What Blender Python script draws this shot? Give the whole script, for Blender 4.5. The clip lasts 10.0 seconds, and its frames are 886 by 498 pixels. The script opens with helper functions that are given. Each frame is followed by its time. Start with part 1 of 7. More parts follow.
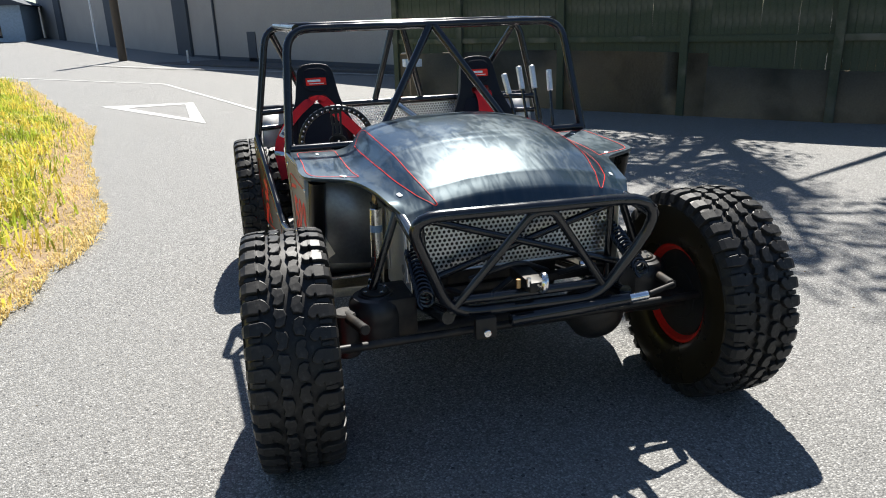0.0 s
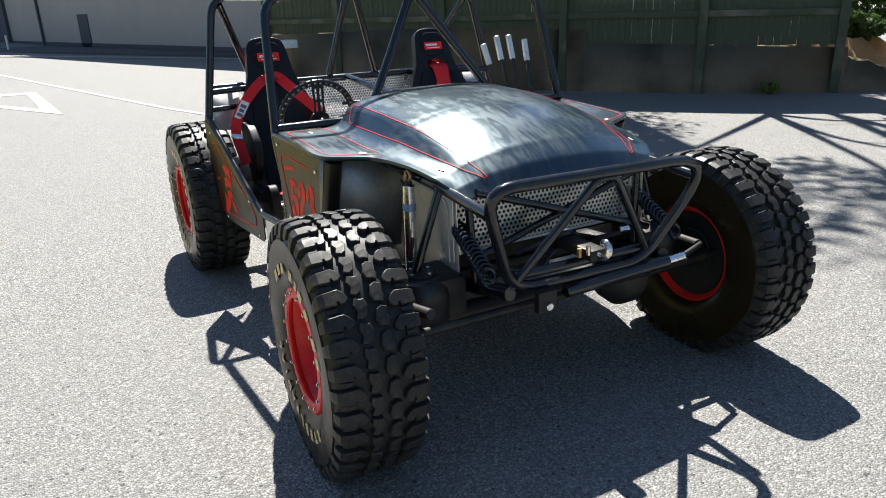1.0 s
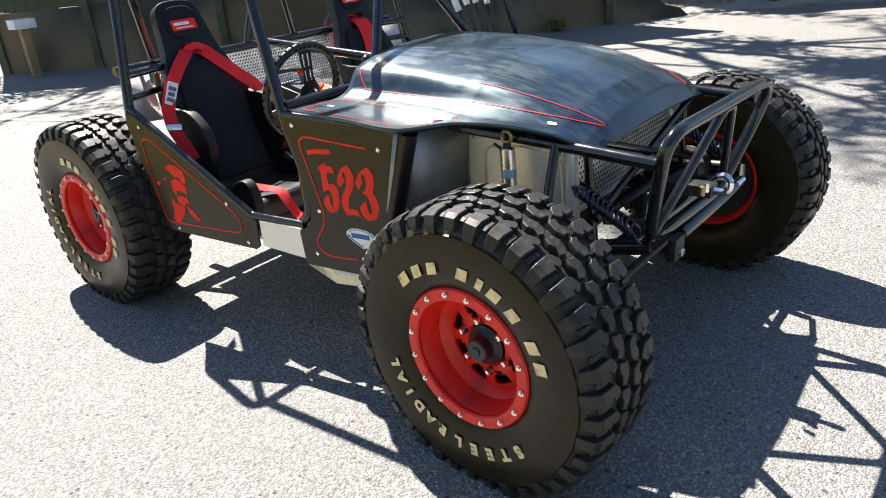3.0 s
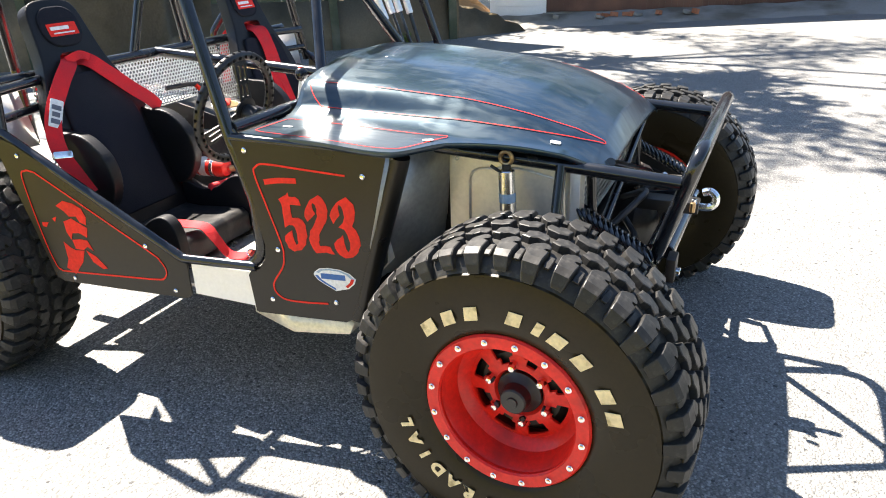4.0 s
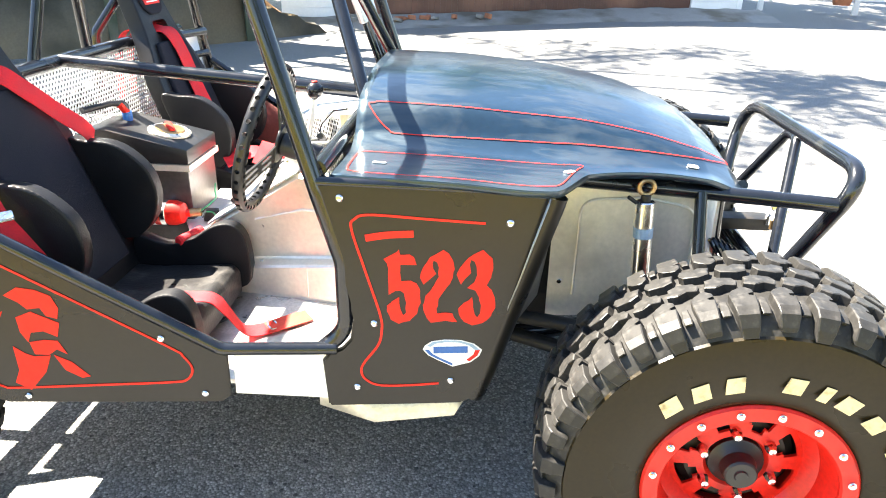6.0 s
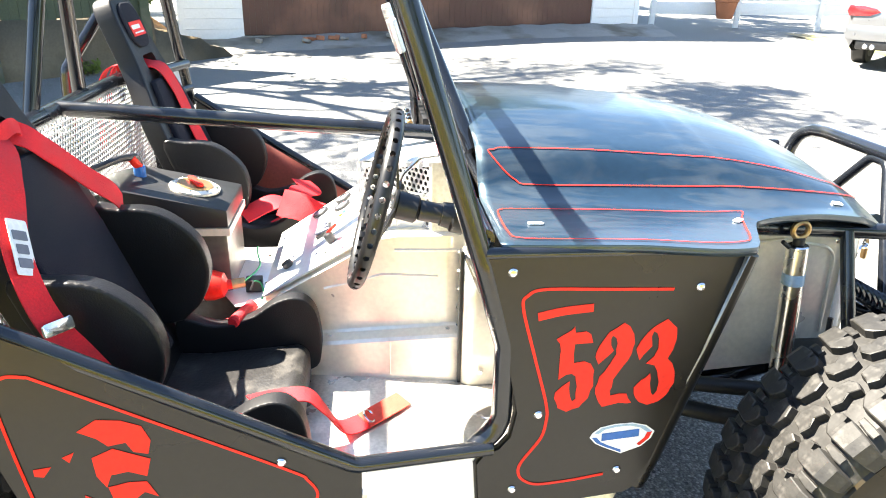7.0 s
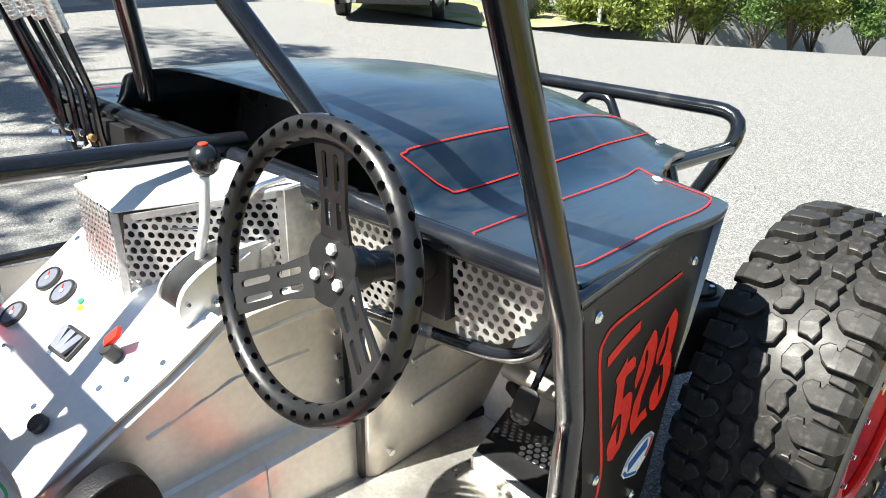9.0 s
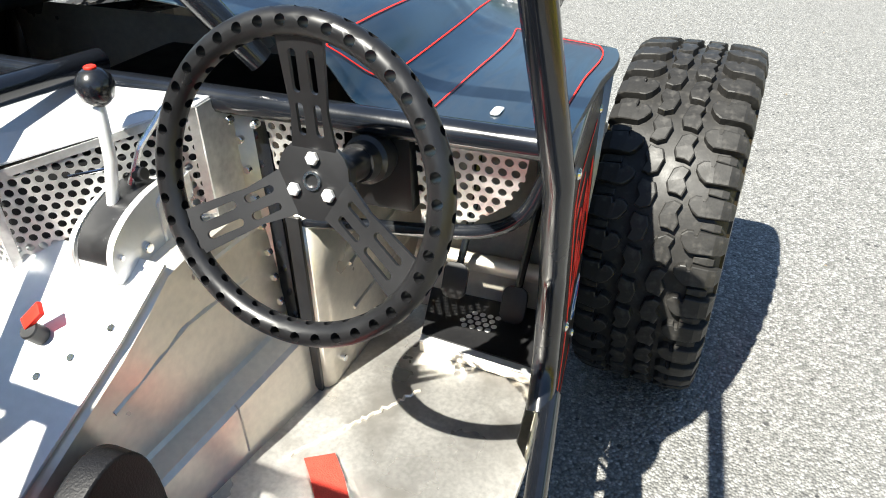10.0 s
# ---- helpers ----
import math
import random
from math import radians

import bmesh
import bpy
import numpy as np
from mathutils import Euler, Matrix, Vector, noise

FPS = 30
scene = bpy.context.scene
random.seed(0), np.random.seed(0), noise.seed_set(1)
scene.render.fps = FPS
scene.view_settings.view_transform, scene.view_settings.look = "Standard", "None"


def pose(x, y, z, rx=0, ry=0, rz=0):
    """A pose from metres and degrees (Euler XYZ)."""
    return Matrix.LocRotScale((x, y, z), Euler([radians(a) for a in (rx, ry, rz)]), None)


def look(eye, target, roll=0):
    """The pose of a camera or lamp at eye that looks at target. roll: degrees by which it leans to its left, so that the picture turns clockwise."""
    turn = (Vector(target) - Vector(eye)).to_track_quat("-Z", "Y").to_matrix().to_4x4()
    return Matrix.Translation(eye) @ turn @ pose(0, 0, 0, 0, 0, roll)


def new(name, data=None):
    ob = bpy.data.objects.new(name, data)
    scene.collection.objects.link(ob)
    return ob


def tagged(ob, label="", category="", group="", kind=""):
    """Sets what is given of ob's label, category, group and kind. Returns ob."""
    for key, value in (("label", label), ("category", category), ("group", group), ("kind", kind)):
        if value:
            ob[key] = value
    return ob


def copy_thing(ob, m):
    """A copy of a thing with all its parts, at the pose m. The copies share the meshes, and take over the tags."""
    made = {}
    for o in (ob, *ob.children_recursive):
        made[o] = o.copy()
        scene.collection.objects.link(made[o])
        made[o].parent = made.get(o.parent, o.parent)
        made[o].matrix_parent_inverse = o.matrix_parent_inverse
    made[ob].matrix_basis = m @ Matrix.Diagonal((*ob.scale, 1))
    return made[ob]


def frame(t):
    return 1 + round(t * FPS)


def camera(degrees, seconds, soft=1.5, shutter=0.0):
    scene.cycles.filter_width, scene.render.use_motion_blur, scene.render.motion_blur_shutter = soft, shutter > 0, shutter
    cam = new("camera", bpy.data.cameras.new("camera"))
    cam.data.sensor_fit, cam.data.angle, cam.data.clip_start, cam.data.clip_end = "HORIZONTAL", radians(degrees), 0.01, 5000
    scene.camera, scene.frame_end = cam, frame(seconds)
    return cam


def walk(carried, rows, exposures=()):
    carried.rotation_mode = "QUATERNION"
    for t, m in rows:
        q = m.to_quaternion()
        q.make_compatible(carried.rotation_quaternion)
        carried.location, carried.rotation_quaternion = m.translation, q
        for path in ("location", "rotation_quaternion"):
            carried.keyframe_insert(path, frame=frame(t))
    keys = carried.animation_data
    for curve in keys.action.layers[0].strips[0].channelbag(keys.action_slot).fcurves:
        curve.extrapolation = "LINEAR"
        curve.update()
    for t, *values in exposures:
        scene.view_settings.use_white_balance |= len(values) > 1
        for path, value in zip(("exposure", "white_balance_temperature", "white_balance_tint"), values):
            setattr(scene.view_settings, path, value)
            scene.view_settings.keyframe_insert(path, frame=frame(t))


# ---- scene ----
cam = camera(64.5, 10.0, soft=1.0)
PATH = [
    (0, (-1.013, -2.461, 1.579), (-0.49, -0.634, 0.955), -1.9),
    (0.5, (-1.342, -2.282, 1.547), (-0.57, -0.542, 0.934), -2.4),
    (1, (-1.622, -2.073, 1.528), (-0.726, -0.418, 0.85), -1.9),
    (1.5, (-1.804, -1.781, 1.509), (-0.915, -0.14, 0.79), -4.5),
    (2, (-2.025, -1.534, 1.509), (-0.833, -0.081, 0.825), -3.7),
    (2.2, (-2.13, -1.426, 1.526), (-0.879, -0.064, 0.763), -5.0),
    (3.3, (-2.361, -0.881, 1.497), (-0.885, 0.227, 0.727), -2.2),
    (3.5, (-2.366, -0.766, 1.492), (-0.82, 0.258, 0.742), -0.4),
    (4, (-2.392, -0.439, 1.493), (-0.73, 0.329, 0.688), -2.0),
    (4.5, (-2.36, -0.147, 1.472), (-0.633, 0.555, 0.747), 0.3),
    (5, (-2.226, 0.148, 1.458), (-0.43, 0.607, 0.708), 1.2),
    (5.2, (-2.223, 0.226, 1.446), (-0.411, 0.588, 0.681), 2.9),
    (6.3, (-2.228, 0.801, 1.469), (-0.398, 0.86, 0.663), -0.2),
    (6.5, (-2.136, 0.927, 1.446), (-0.302, 0.996, 0.652), -1.8),
    (7, (-1.928, 1.183, 1.459), (-0.088, 0.985, 0.7), 1.2),
    (7.5, (-1.772, 1.403, 1.431), (0.015, 0.834, 0.737), 0.4),
    (8, (-1.607, 1.608, 1.436), (-0.009, 0.695, 0.652), 1.3),
    (8.5, (-1.385, 1.659, 1.394), (0.136, 0.595, 0.651), -0.8),
    (9, (-1.174, 1.644, 1.378), (0.054, 0.29, 0.568), 1.6),
    (9.5, (-1.038, 1.684, 1.369), (-0.073, 0.255, 0.356), -3.6),
    (10, (-0.939, 1.771, 1.366), (-0.316, 0.211, 0.279), -0.8),
]
EXPOSURES = [(0, 1.1, 6500, 10), (1, 1.27, 6500, 10), (2, 1.44, 6550, 11), (3.5, 1.97, 6850, 12), (4, 2.36, 6950, 12), (5, 3.36, 7100, 10.5), (6.5, 3.31, 7150, 9.5), (7.5, 2.97, 7050, 8), (8, 2.46, 6850, 7), (9, 1.8, 6600, 6), (10, 1.63, 6600, 6.5)]
walk(cam, [(t, look(eye, target, roll)) for t, eye, target, roll in PATH], EXPOSURES)

# ---- daylight ----
SUN_WAY = Vector((0.27, 0.67, 1.0)).normalized()
world = bpy.data.worlds.new("sky")
scene.world = world
world.use_nodes = True
sky = world.node_tree.nodes.new("ShaderNodeTexSky")
sky.sky_type = "NISHITA"
sky.sun_disc = False
sky.ozone_density = 2.8
sky.altitude = 300.0
sky.dust_density = 0.3
sky.sun_elevation = math.asin(SUN_WAY.z)
sky.sun_rotation = math.atan2(SUN_WAY.x, SUN_WAY.y)
background = world.node_tree.nodes["Background"]
background.inputs["Strength"].default_value = 0.060
world.node_tree.links.new(sky.outputs["Color"], background.inputs["Color"])
sun_data = bpy.data.lights.new("sun", "SUN")
sun_data.energy = 5.0
sun_data.angle = radians(0.5)
sun_data.color = (1.0, 0.96, 0.89)
sun = new("sun", sun_data)
sun.matrix_world = look(SUN_WAY * 60, (0, 0, 0))


# ---- materials ----
def mat(name, base, rough=0.5, metal=0.0, dark=0.75, light=1.2, scale=6.0, fine=90.0, bump=0.0, bump_scale=None, rough_var=0.1, coat=0.0, spec=0.5, other=None, amount=0.0, other_scale=3.0):
    """A surface whose colour and gloss vary at two scales; other: a second colour in soft patches."""
    m = bpy.data.materials.new(name)
    m.use_nodes = True
    nodes, links = m.node_tree.nodes, m.node_tree.links
    b = nodes["Principled BSDF"]
    where = nodes.new("ShaderNodeTexCoord")

    def noise_at(s, detail=4.0):
        n = nodes.new("ShaderNodeTexNoise")
        n.inputs["Scale"].default_value = s
        n.inputs["Detail"].default_value = detail
        links.new(where.outputs["Object"], n.inputs["Vector"])
        return n.outputs["Fac"]

    def ramp(src, lo, hi, a, c):
        r = nodes.new("ShaderNodeMapRange")
        r.inputs["From Min"].default_value, r.inputs["From Max"].default_value = lo, hi
        r.inputs["To Min"].default_value, r.inputs["To Max"].default_value = a, c
        links.new(src, r.inputs["Value"])
        return r.outputs["Result"]

    big, small = noise_at(scale), noise_at(fine)
    shade = nodes.new("ShaderNodeMath")
    shade.operation = "MULTIPLY"
    links.new(ramp(big, 0.3, 0.7, (1 + dark) / 2, (1 + light) / 2), shade.inputs[0])
    links.new(ramp(small, 0.3, 0.7, (1 + dark) / 2, (1 + light) / 2), shade.inputs[1])
    colour = nodes.new("ShaderNodeMix")
    colour.data_type = "RGBA"
    colour.blend_type = "MULTIPLY"
    colour.inputs["Factor"].default_value = 1.0
    colour.inputs["A"].default_value = (*base, 1)
    links.new(shade.outputs[0], colour.inputs["B"])
    out = colour.outputs["Result"]
    if other:
        two = nodes.new("ShaderNodeMix")
        two.data_type = "RGBA"
        two.inputs["B"].default_value = (*other, 1)
        links.new(out, two.inputs["A"])
        links.new(ramp(noise_at(other_scale, 6.0), 0.62 - 0.3 * amount, 0.8 - 0.3 * amount, 0, 1), two.inputs["Factor"])
        out = two.outputs["Result"]
    links.new(out, b.inputs["Base Color"])
    links.new(ramp(big, 0.3, 0.7, max(rough - rough_var, 0.03), min(rough + rough_var, 1)), b.inputs["Roughness"])
    b.inputs["Metallic"].default_value = metal
    b.inputs["Coat Weight"].default_value = coat
    b.inputs["Coat Roughness"].default_value = 0.08
    b.inputs["Specular IOR Level"].default_value = spec
    if bump:
        n = nodes.new("ShaderNodeBump")
        n.inputs["Strength"].default_value = bump
        n.inputs["Distance"].default_value = 0.004
        links.new(noise_at(bump_scale or fine), n.inputs["Height"])
        links.new(n.outputs["Normal"], b.inputs["Normal"])
    return m


def leafy(name, base, rough=0.6, **more):
    """A thin leaf or blade, through which some light passes."""
    m = mat(name, base, rough, **more)
    nodes, links = m.node_tree.nodes, m.node_tree.links
    b, out = nodes["Principled BSDF"], nodes["Material Output"]
    thin = nodes.new("ShaderNodeBsdfTranslucent")
    links.new(b.inputs["Base Color"].links[0].from_socket, thin.inputs["Color"])
    both = nodes.new("ShaderNodeMixShader")
    both.inputs["Fac"].default_value = 0.45
    links.new(b.outputs["BSDF"], both.inputs[1])
    links.new(thin.outputs["BSDF"], both.inputs[2])
    links.new(both.outputs["Shader"], out.inputs["Surface"])
    return m


def asphalt_material(name, pale, dark, patch):
    """Chip seal: stones of several greys in bitumen, with worn and stained areas."""
    m = bpy.data.materials.new(name)
    m.use_nodes = True
    nodes, links = m.node_tree.nodes, m.node_tree.links
    b = nodes["Principled BSDF"]
    where = nodes.new("ShaderNodeTexCoord")
    stones = nodes.new("ShaderNodeTexVoronoi")
    stones.inputs["Scale"].default_value = 130.0
    links.new(where.outputs["Object"], stones.inputs["Vector"])
    hue = nodes.new("ShaderNodeSeparateColor")
    links.new(stones.outputs["Color"], hue.inputs["Color"])
    chip = nodes.new("ShaderNodeValToRGB")
    e = chip.color_ramp.elements
    e[0].position, e[0].color = 0.0, (*[v * 0.45 for v in pale], 1)
    e[1].position, e[1].color = 1.0, (*[v * 1.6 for v in pale], 1)
    mid = chip.color_ramp.elements.new(0.75)
    mid.color = (*pale, 1)
    links.new(hue.outputs["Red"], chip.inputs["Fac"])
    gap = nodes.new("ShaderNodeMapRange")
    gap.inputs["From Min"].default_value, gap.inputs["From Max"].default_value = 0.45, 0.8
    gap.inputs["To Max"].default_value = 0.75
    links.new(stones.outputs["Distance"], gap.inputs["Value"])
    one = nodes.new("ShaderNodeMix")
    one.data_type = "RGBA"
    one.inputs["B"].default_value = (*dark, 1)
    links.new(chip.outputs["Color"], one.inputs["A"])
    links.new(gap.outputs["Result"], one.inputs["Factor"])
    big = nodes.new("ShaderNodeTexNoise")
    big.inputs["Scale"].default_value = 0.55
    big.inputs["Detail"].default_value = 8.0
    big.inputs["Roughness"].default_value = 0.62
    links.new(where.outputs["Object"], big.inputs["Vector"])
    area = nodes.new("ShaderNodeMapRange")
    area.inputs["From Min"].default_value, area.inputs["From Max"].default_value = 0.4, 0.75
    area.inputs["To Min"].default_value, area.inputs["To Max"].default_value = 0.0, 0.5
    links.new(big.outputs["Fac"], area.inputs["Value"])
    two = nodes.new("ShaderNodeMix")
    two.data_type = "RGBA"
    two.inputs["B"].default_value = (*patch, 1)
    links.new(one.outputs["Result"], two.inputs["A"])
    links.new(area.outputs["Result"], two.inputs["Factor"])
    grit = nodes.new("ShaderNodeTexNoise")
    grit.inputs["Scale"].default_value = 60.0
    grit.inputs["Detail"].default_value = 5.0
    grit.inputs["Roughness"].default_value = 0.75
    links.new(where.outputs["Object"], grit.inputs["Vector"])
    spread = nodes.new("ShaderNodeMapRange")
    spread.inputs["From Min"].default_value, spread.inputs["From Max"].default_value = 0.3, 0.7
    spread.inputs["To Min"].default_value, spread.inputs["To Max"].default_value = 0.62, 1.38
    links.new(grit.outputs["Fac"], spread.inputs["Value"])
    last = nodes.new("ShaderNodeMix")
    last.data_type = "RGBA"
    last.blend_type = "MULTIPLY"
    last.inputs["Factor"].default_value = 1.0
    links.new(two.outputs["Result"], last.inputs["A"])
    links.new(spread.outputs["Result"], last.inputs["B"])
    pits = nodes.new("ShaderNodeTexVoronoi")
    pits.inputs["Scale"].default_value = 24.0
    links.new(where.outputs["Object"], pits.inputs["Vector"])
    size = nodes.new("ShaderNodeSeparateColor")
    links.new(pits.outputs["Color"], size.inputs["Color"])
    reach = nodes.new("ShaderNodeMath")
    reach.operation = "MULTIPLY"
    reach.inputs[1].default_value = 0.19
    links.new(size.outputs["Green"], reach.inputs[0])
    inside = nodes.new("ShaderNodeMath")
    inside.operation = "LESS_THAN"
    links.new(pits.outputs["Distance"], inside.inputs[0])
    links.new(reach.outputs[0], inside.inputs[1])
    pitted = nodes.new("ShaderNodeMix")
    pitted.data_type = "RGBA"
    pitted.inputs["B"].default_value = (*[v * 0.9 for v in dark], 1)
    links.new(last.outputs["Result"], pitted.inputs["A"])
    links.new(inside.outputs[0], pitted.inputs["Factor"])
    links.new(pitted.outputs["Result"], b.inputs["Base Color"])
    b.inputs["Roughness"].default_value = 0.75
    bumpy = nodes.new("ShaderNodeBump")
    bumpy.invert = True
    bumpy.inputs["Strength"].default_value = 0.8
    bumpy.inputs["Distance"].default_value = 0.006
    links.new(stones.outputs["Distance"], bumpy.inputs["Height"])
    links.new(bumpy.outputs["Normal"], b.inputs["Normal"])
    return m


ASPHALT = asphalt_material("asphalt", (0.262, 0.26, 0.248), (0.06, 0.06, 0.06), (0.19, 0.187, 0.178))
FOOTPATH = asphalt_material("footpath asphalt", (0.10, 0.10, 0.10), (0.04, 0.04, 0.04), (0.08, 0.08, 0.08))
ROAD_PAINT = mat("road paint", (0.62, 0.62, 0.60), 0.75, other=(0.27, 0.27, 0.26), amount=0.7, other_scale=22)
BLACK_TUBE = mat("gloss black tube paint", (0.008, 0.0095, 0.013), 0.20, coat=0.3, spec=0.5, scale=9, fine=160, bump=0.03, other=(0.03, 0.03, 0.028), amount=0.1, other_scale=10)
BLACK_SATIN = mat("satin black paint", (0.012, 0.012, 0.013), 0.42, scale=5, fine=60, rough_var=0.12)
BLACK_PANEL = mat("side panel black paint", (0.011, 0.0095, 0.008), 0.30, spec=0.42, scale=4, fine=70, rough_var=0.06, bump=0.02, bump_scale=9)
DARK_STEEL = mat("oily dark steel", (0.02, 0.019, 0.018), 0.5, 0.3, scale=14, bump=0.2, bump_scale=60, other=(0.05, 0.04, 0.03), amount=0.3, other_scale=9)
# the cream tint puts warm reflected light into the bare metal's colour
ALUMINIUM = mat("brushed aluminium sheet", (0.90, 0.83, 0.71), 0.36, 0.5, dark=0.85, light=1.08, scale=5, fine=70, rough_var=0.1, bump=0.05, bump_scale=35, other=(0.62, 0.55, 0.46), amount=0.25, other_scale=4)
FLOOR_ALLOY = mat("scratched floor alloy", (0.74, 0.72, 0.68), 0.36, 0.72, dark=0.6, light=1.15, scale=7, fine=120, rough_var=0.14, bump=0.12, bump_scale=25, other=(0.42, 0.40, 0.37), amount=0.5, other_scale=9)
WHITE_ALLOY = mat("pale dashboard alloy", (0.82, 0.82, 0.82), 0.38, 0.45, dark=0.92, light=1.05, scale=6, fine=80, rough_var=0.06)
SKID_ALLOY = mat("scuffed skid alloy", (0.75, 0.70, 0.58), 0.45, 0.6, scale=8, bump=0.1)
DARK_SHEET = mat("dark alloy sheet", (0.15, 0.14, 0.135), 0.35, 0.75, scale=4, fine=60, rough_var=0.08)
GREY_SHEET = mat("grey sheet metal", (0.34, 0.34, 0.33), 0.42, 0.7, scale=4, fine=60, rough_var=0.08)
PERF = mat("perforated alloy", (0.78, 0.78, 0.77), 0.36, 0.8, scale=8)
POLISHED = mat("polished alloy tube", (0.80, 0.79, 0.76), 0.26, 1.0, dark=0.9, light=1.05, scale=12, rough_var=0.06)
CHROME = mat("bright zinc", (0.85, 0.85, 0.84), 0.16, 1.0, scale=20, rough_var=0.05)
RED_PAINT = mat("red wheel paint", (0.72, 0.020, 0.012), 0.42, coat=0.1, spec=0.35, scale=7, fine=90, rough_var=0.08, other=(0.40, 0.02, 0.015), amount=0.2, other_scale=8)
RED_VINYL = mat("red vinyl", (0.80, 0.028, 0.016), 0.5, scale=10, spec=0.25)
RED_BELT = mat("red webbing", (0.72, 0.012, 0.02), 0.75, scale=20, fine=260, bump=0.5, bump_scale=420)
SEAT_VINYL = mat("black seat vinyl", (0.008, 0.008, 0.0095), 0.46, scale=8, fine=240, bump=0.2, bump_scale=300, spec=0.3)
CUSHION = mat("worn cushion vinyl", (0.022, 0.021, 0.021), 0.36, scale=9, fine=160, bump=0.3, bump_scale=120, spec=0.55, other=(0.07, 0.065, 0.06), amount=0.35, other_scale=14)
SEAT_NAVY = mat("dark blue-black knit", (0.010, 0.012, 0.02), 0.9, scale=8, fine=240, bump=0.4, bump_scale=340, spec=0.3)
RUBBER = mat("tyre rubber", (0.016, 0.0155, 0.015), 0.5, scale=16, fine=120, rough_var=0.12, bump=0.15, bump_scale=140)
TREAD = mat("dusty tread rubber", (0.025, 0.024, 0.0225), 0.47, scale=22, fine=190, dark=0.7, light=1.25, bump=0.06, bump_scale=260, other=(0.055, 0.052, 0.048), amount=0.25, other_scale=55, spec=0.26)
SIDEWALL = mat("tyre sidewall", (0.021, 0.0155, 0.0072), 0.30, scale=6, fine=120, rough_var=0.08, spec=0.2)
LETTER = mat("cream tyre lettering", (0.80, 0.64, 0.36), 0.7, scale=30, other=(0.4, 0.3, 0.14), amount=0.3, other_scale=40)
WHITE = mat("white label", (0.82, 0.82, 0.82), 0.5)
GREY_PRINT = mat("grey print", (0.12, 0.13, 0.17), 0.5)
BLUE_PRINT = mat("blue print", (0.02, 0.12, 0.4), 0.4)
PALE_BLUE = mat("pale blue band", (0.30, 0.42, 0.55), 0.4)
BLACK_PLASTIC = mat("black plastic", (0.015, 0.015, 0.016), 0.4, scale=20)
RIM_GRIP = mat("anodised black rim", (0.013, 0.013, 0.014), 0.34, 0.15, scale=15, rough_var=0.08)
YELLOW = mat("yellow lamp", (0.8, 0.62, 0.02), 0.4)
GREEN = mat("green wire", (0.02, 0.3, 0.12), 0.4)
BRASS = mat("brass fitting", (0.45, 0.30, 0.15), 0.42, 0.9)
BLUE_PLASTIC = mat("blue tap", (0.02, 0.15, 0.45), 0.4)
# Red webbing shifted towards orange: sun glare put into the colour.
SUNLIT_BELT = mat("sunlit red webbing", (0.74, 0.065, 0.04), 0.75, scale=20, bump=0.4, bump_scale=400)
COPPER_DUST = mat("red primer inside", (0.25, 0.05, 0.04), 0.6, scale=8)


def wiped_paint(name, base, dust):
    """Satin black paint, tinted blue for reflected sky, with streaks of dust left by a cloth."""
    m = mat(name, base, 0.26, scale=3.0, fine=45, rough_var=0.05, spec=0.45, coat=0.62)
    nodes, links = m.node_tree.nodes, m.node_tree.links
    b = nodes["Principled BSDF"]
    b.inputs["Coat IOR"].default_value = 1.6
    # blue tint paints the sky's colour into the reflections
    b.inputs["Specular Tint"].default_value = (0.50, 0.84, 1.0, 1)
    where = nodes.new("ShaderNodeTexCoord")
    turn = nodes.new("ShaderNodeMapping")
    turn.inputs["Rotation"].default_value = (0, 0, radians(-14))
    turn.inputs["Scale"].default_value = (5.5, 1.3, 1.0)
    links.new(where.outputs["Object"], turn.inputs["Vector"])
    streak = nodes.new("ShaderNodeTexNoise")
    streak.inputs["Scale"].default_value = 4.2
    streak.inputs["Detail"].default_value = 7.0
    streak.inputs["Distortion"].default_value = 1.6
    links.new(turn.outputs["Vector"], streak.inputs["Vector"])
    patch = nodes.new("ShaderNodeTexNoise")
    patch.inputs["Scale"].default_value = 3.4
    patch.inputs["Detail"].default_value = 5.0
    links.new(where.outputs["Object"], patch.inputs["Vector"])
    both = nodes.new("ShaderNodeMath")
    both.operation = "ADD"
    links.new(streak.outputs["Fac"], both.inputs[0])
    links.new(patch.outputs["Fac"], both.inputs[1])
    cut = nodes.new("ShaderNodeMapRange")
    cut.inputs["From Min"].default_value, cut.inputs["From Max"].default_value = 0.92, 1.18
    links.new(both.outputs[0], cut.inputs["Value"])
    colour = nodes.new("ShaderNodeMix")
    colour.data_type = "RGBA"
    links.new(b.inputs["Base Color"].links[0].from_socket, colour.inputs["A"])
    colour.inputs["B"].default_value = (*dust, 1)
    soft = nodes.new("ShaderNodeMath")
    soft.operation = "MULTIPLY"
    soft.inputs[1].default_value = 0.14
    links.new(cut.outputs["Result"], soft.inputs[0])
    links.new(soft.outputs[0], colour.inputs["Factor"])
    links.new(colour.outputs["Result"], b.inputs["Base Color"])
    gloss = nodes.new("ShaderNodeMapRange")
    gloss.inputs["To Min"].default_value, gloss.inputs["To Max"].default_value = 0.29, 0.43
    links.new(cut.outputs["Result"], gloss.inputs["Value"])
    links.new(gloss.outputs["Result"], b.inputs["Roughness"])
    smear = nodes.new("ShaderNodeMapRange")
    smear.inputs["To Min"].default_value, smear.inputs["To Max"].default_value = 0.12, 0.20
    links.new(cut.outputs["Result"], smear.inputs["Value"])
    links.new(smear.outputs["Result"], b.inputs["Coat Roughness"])
    return m


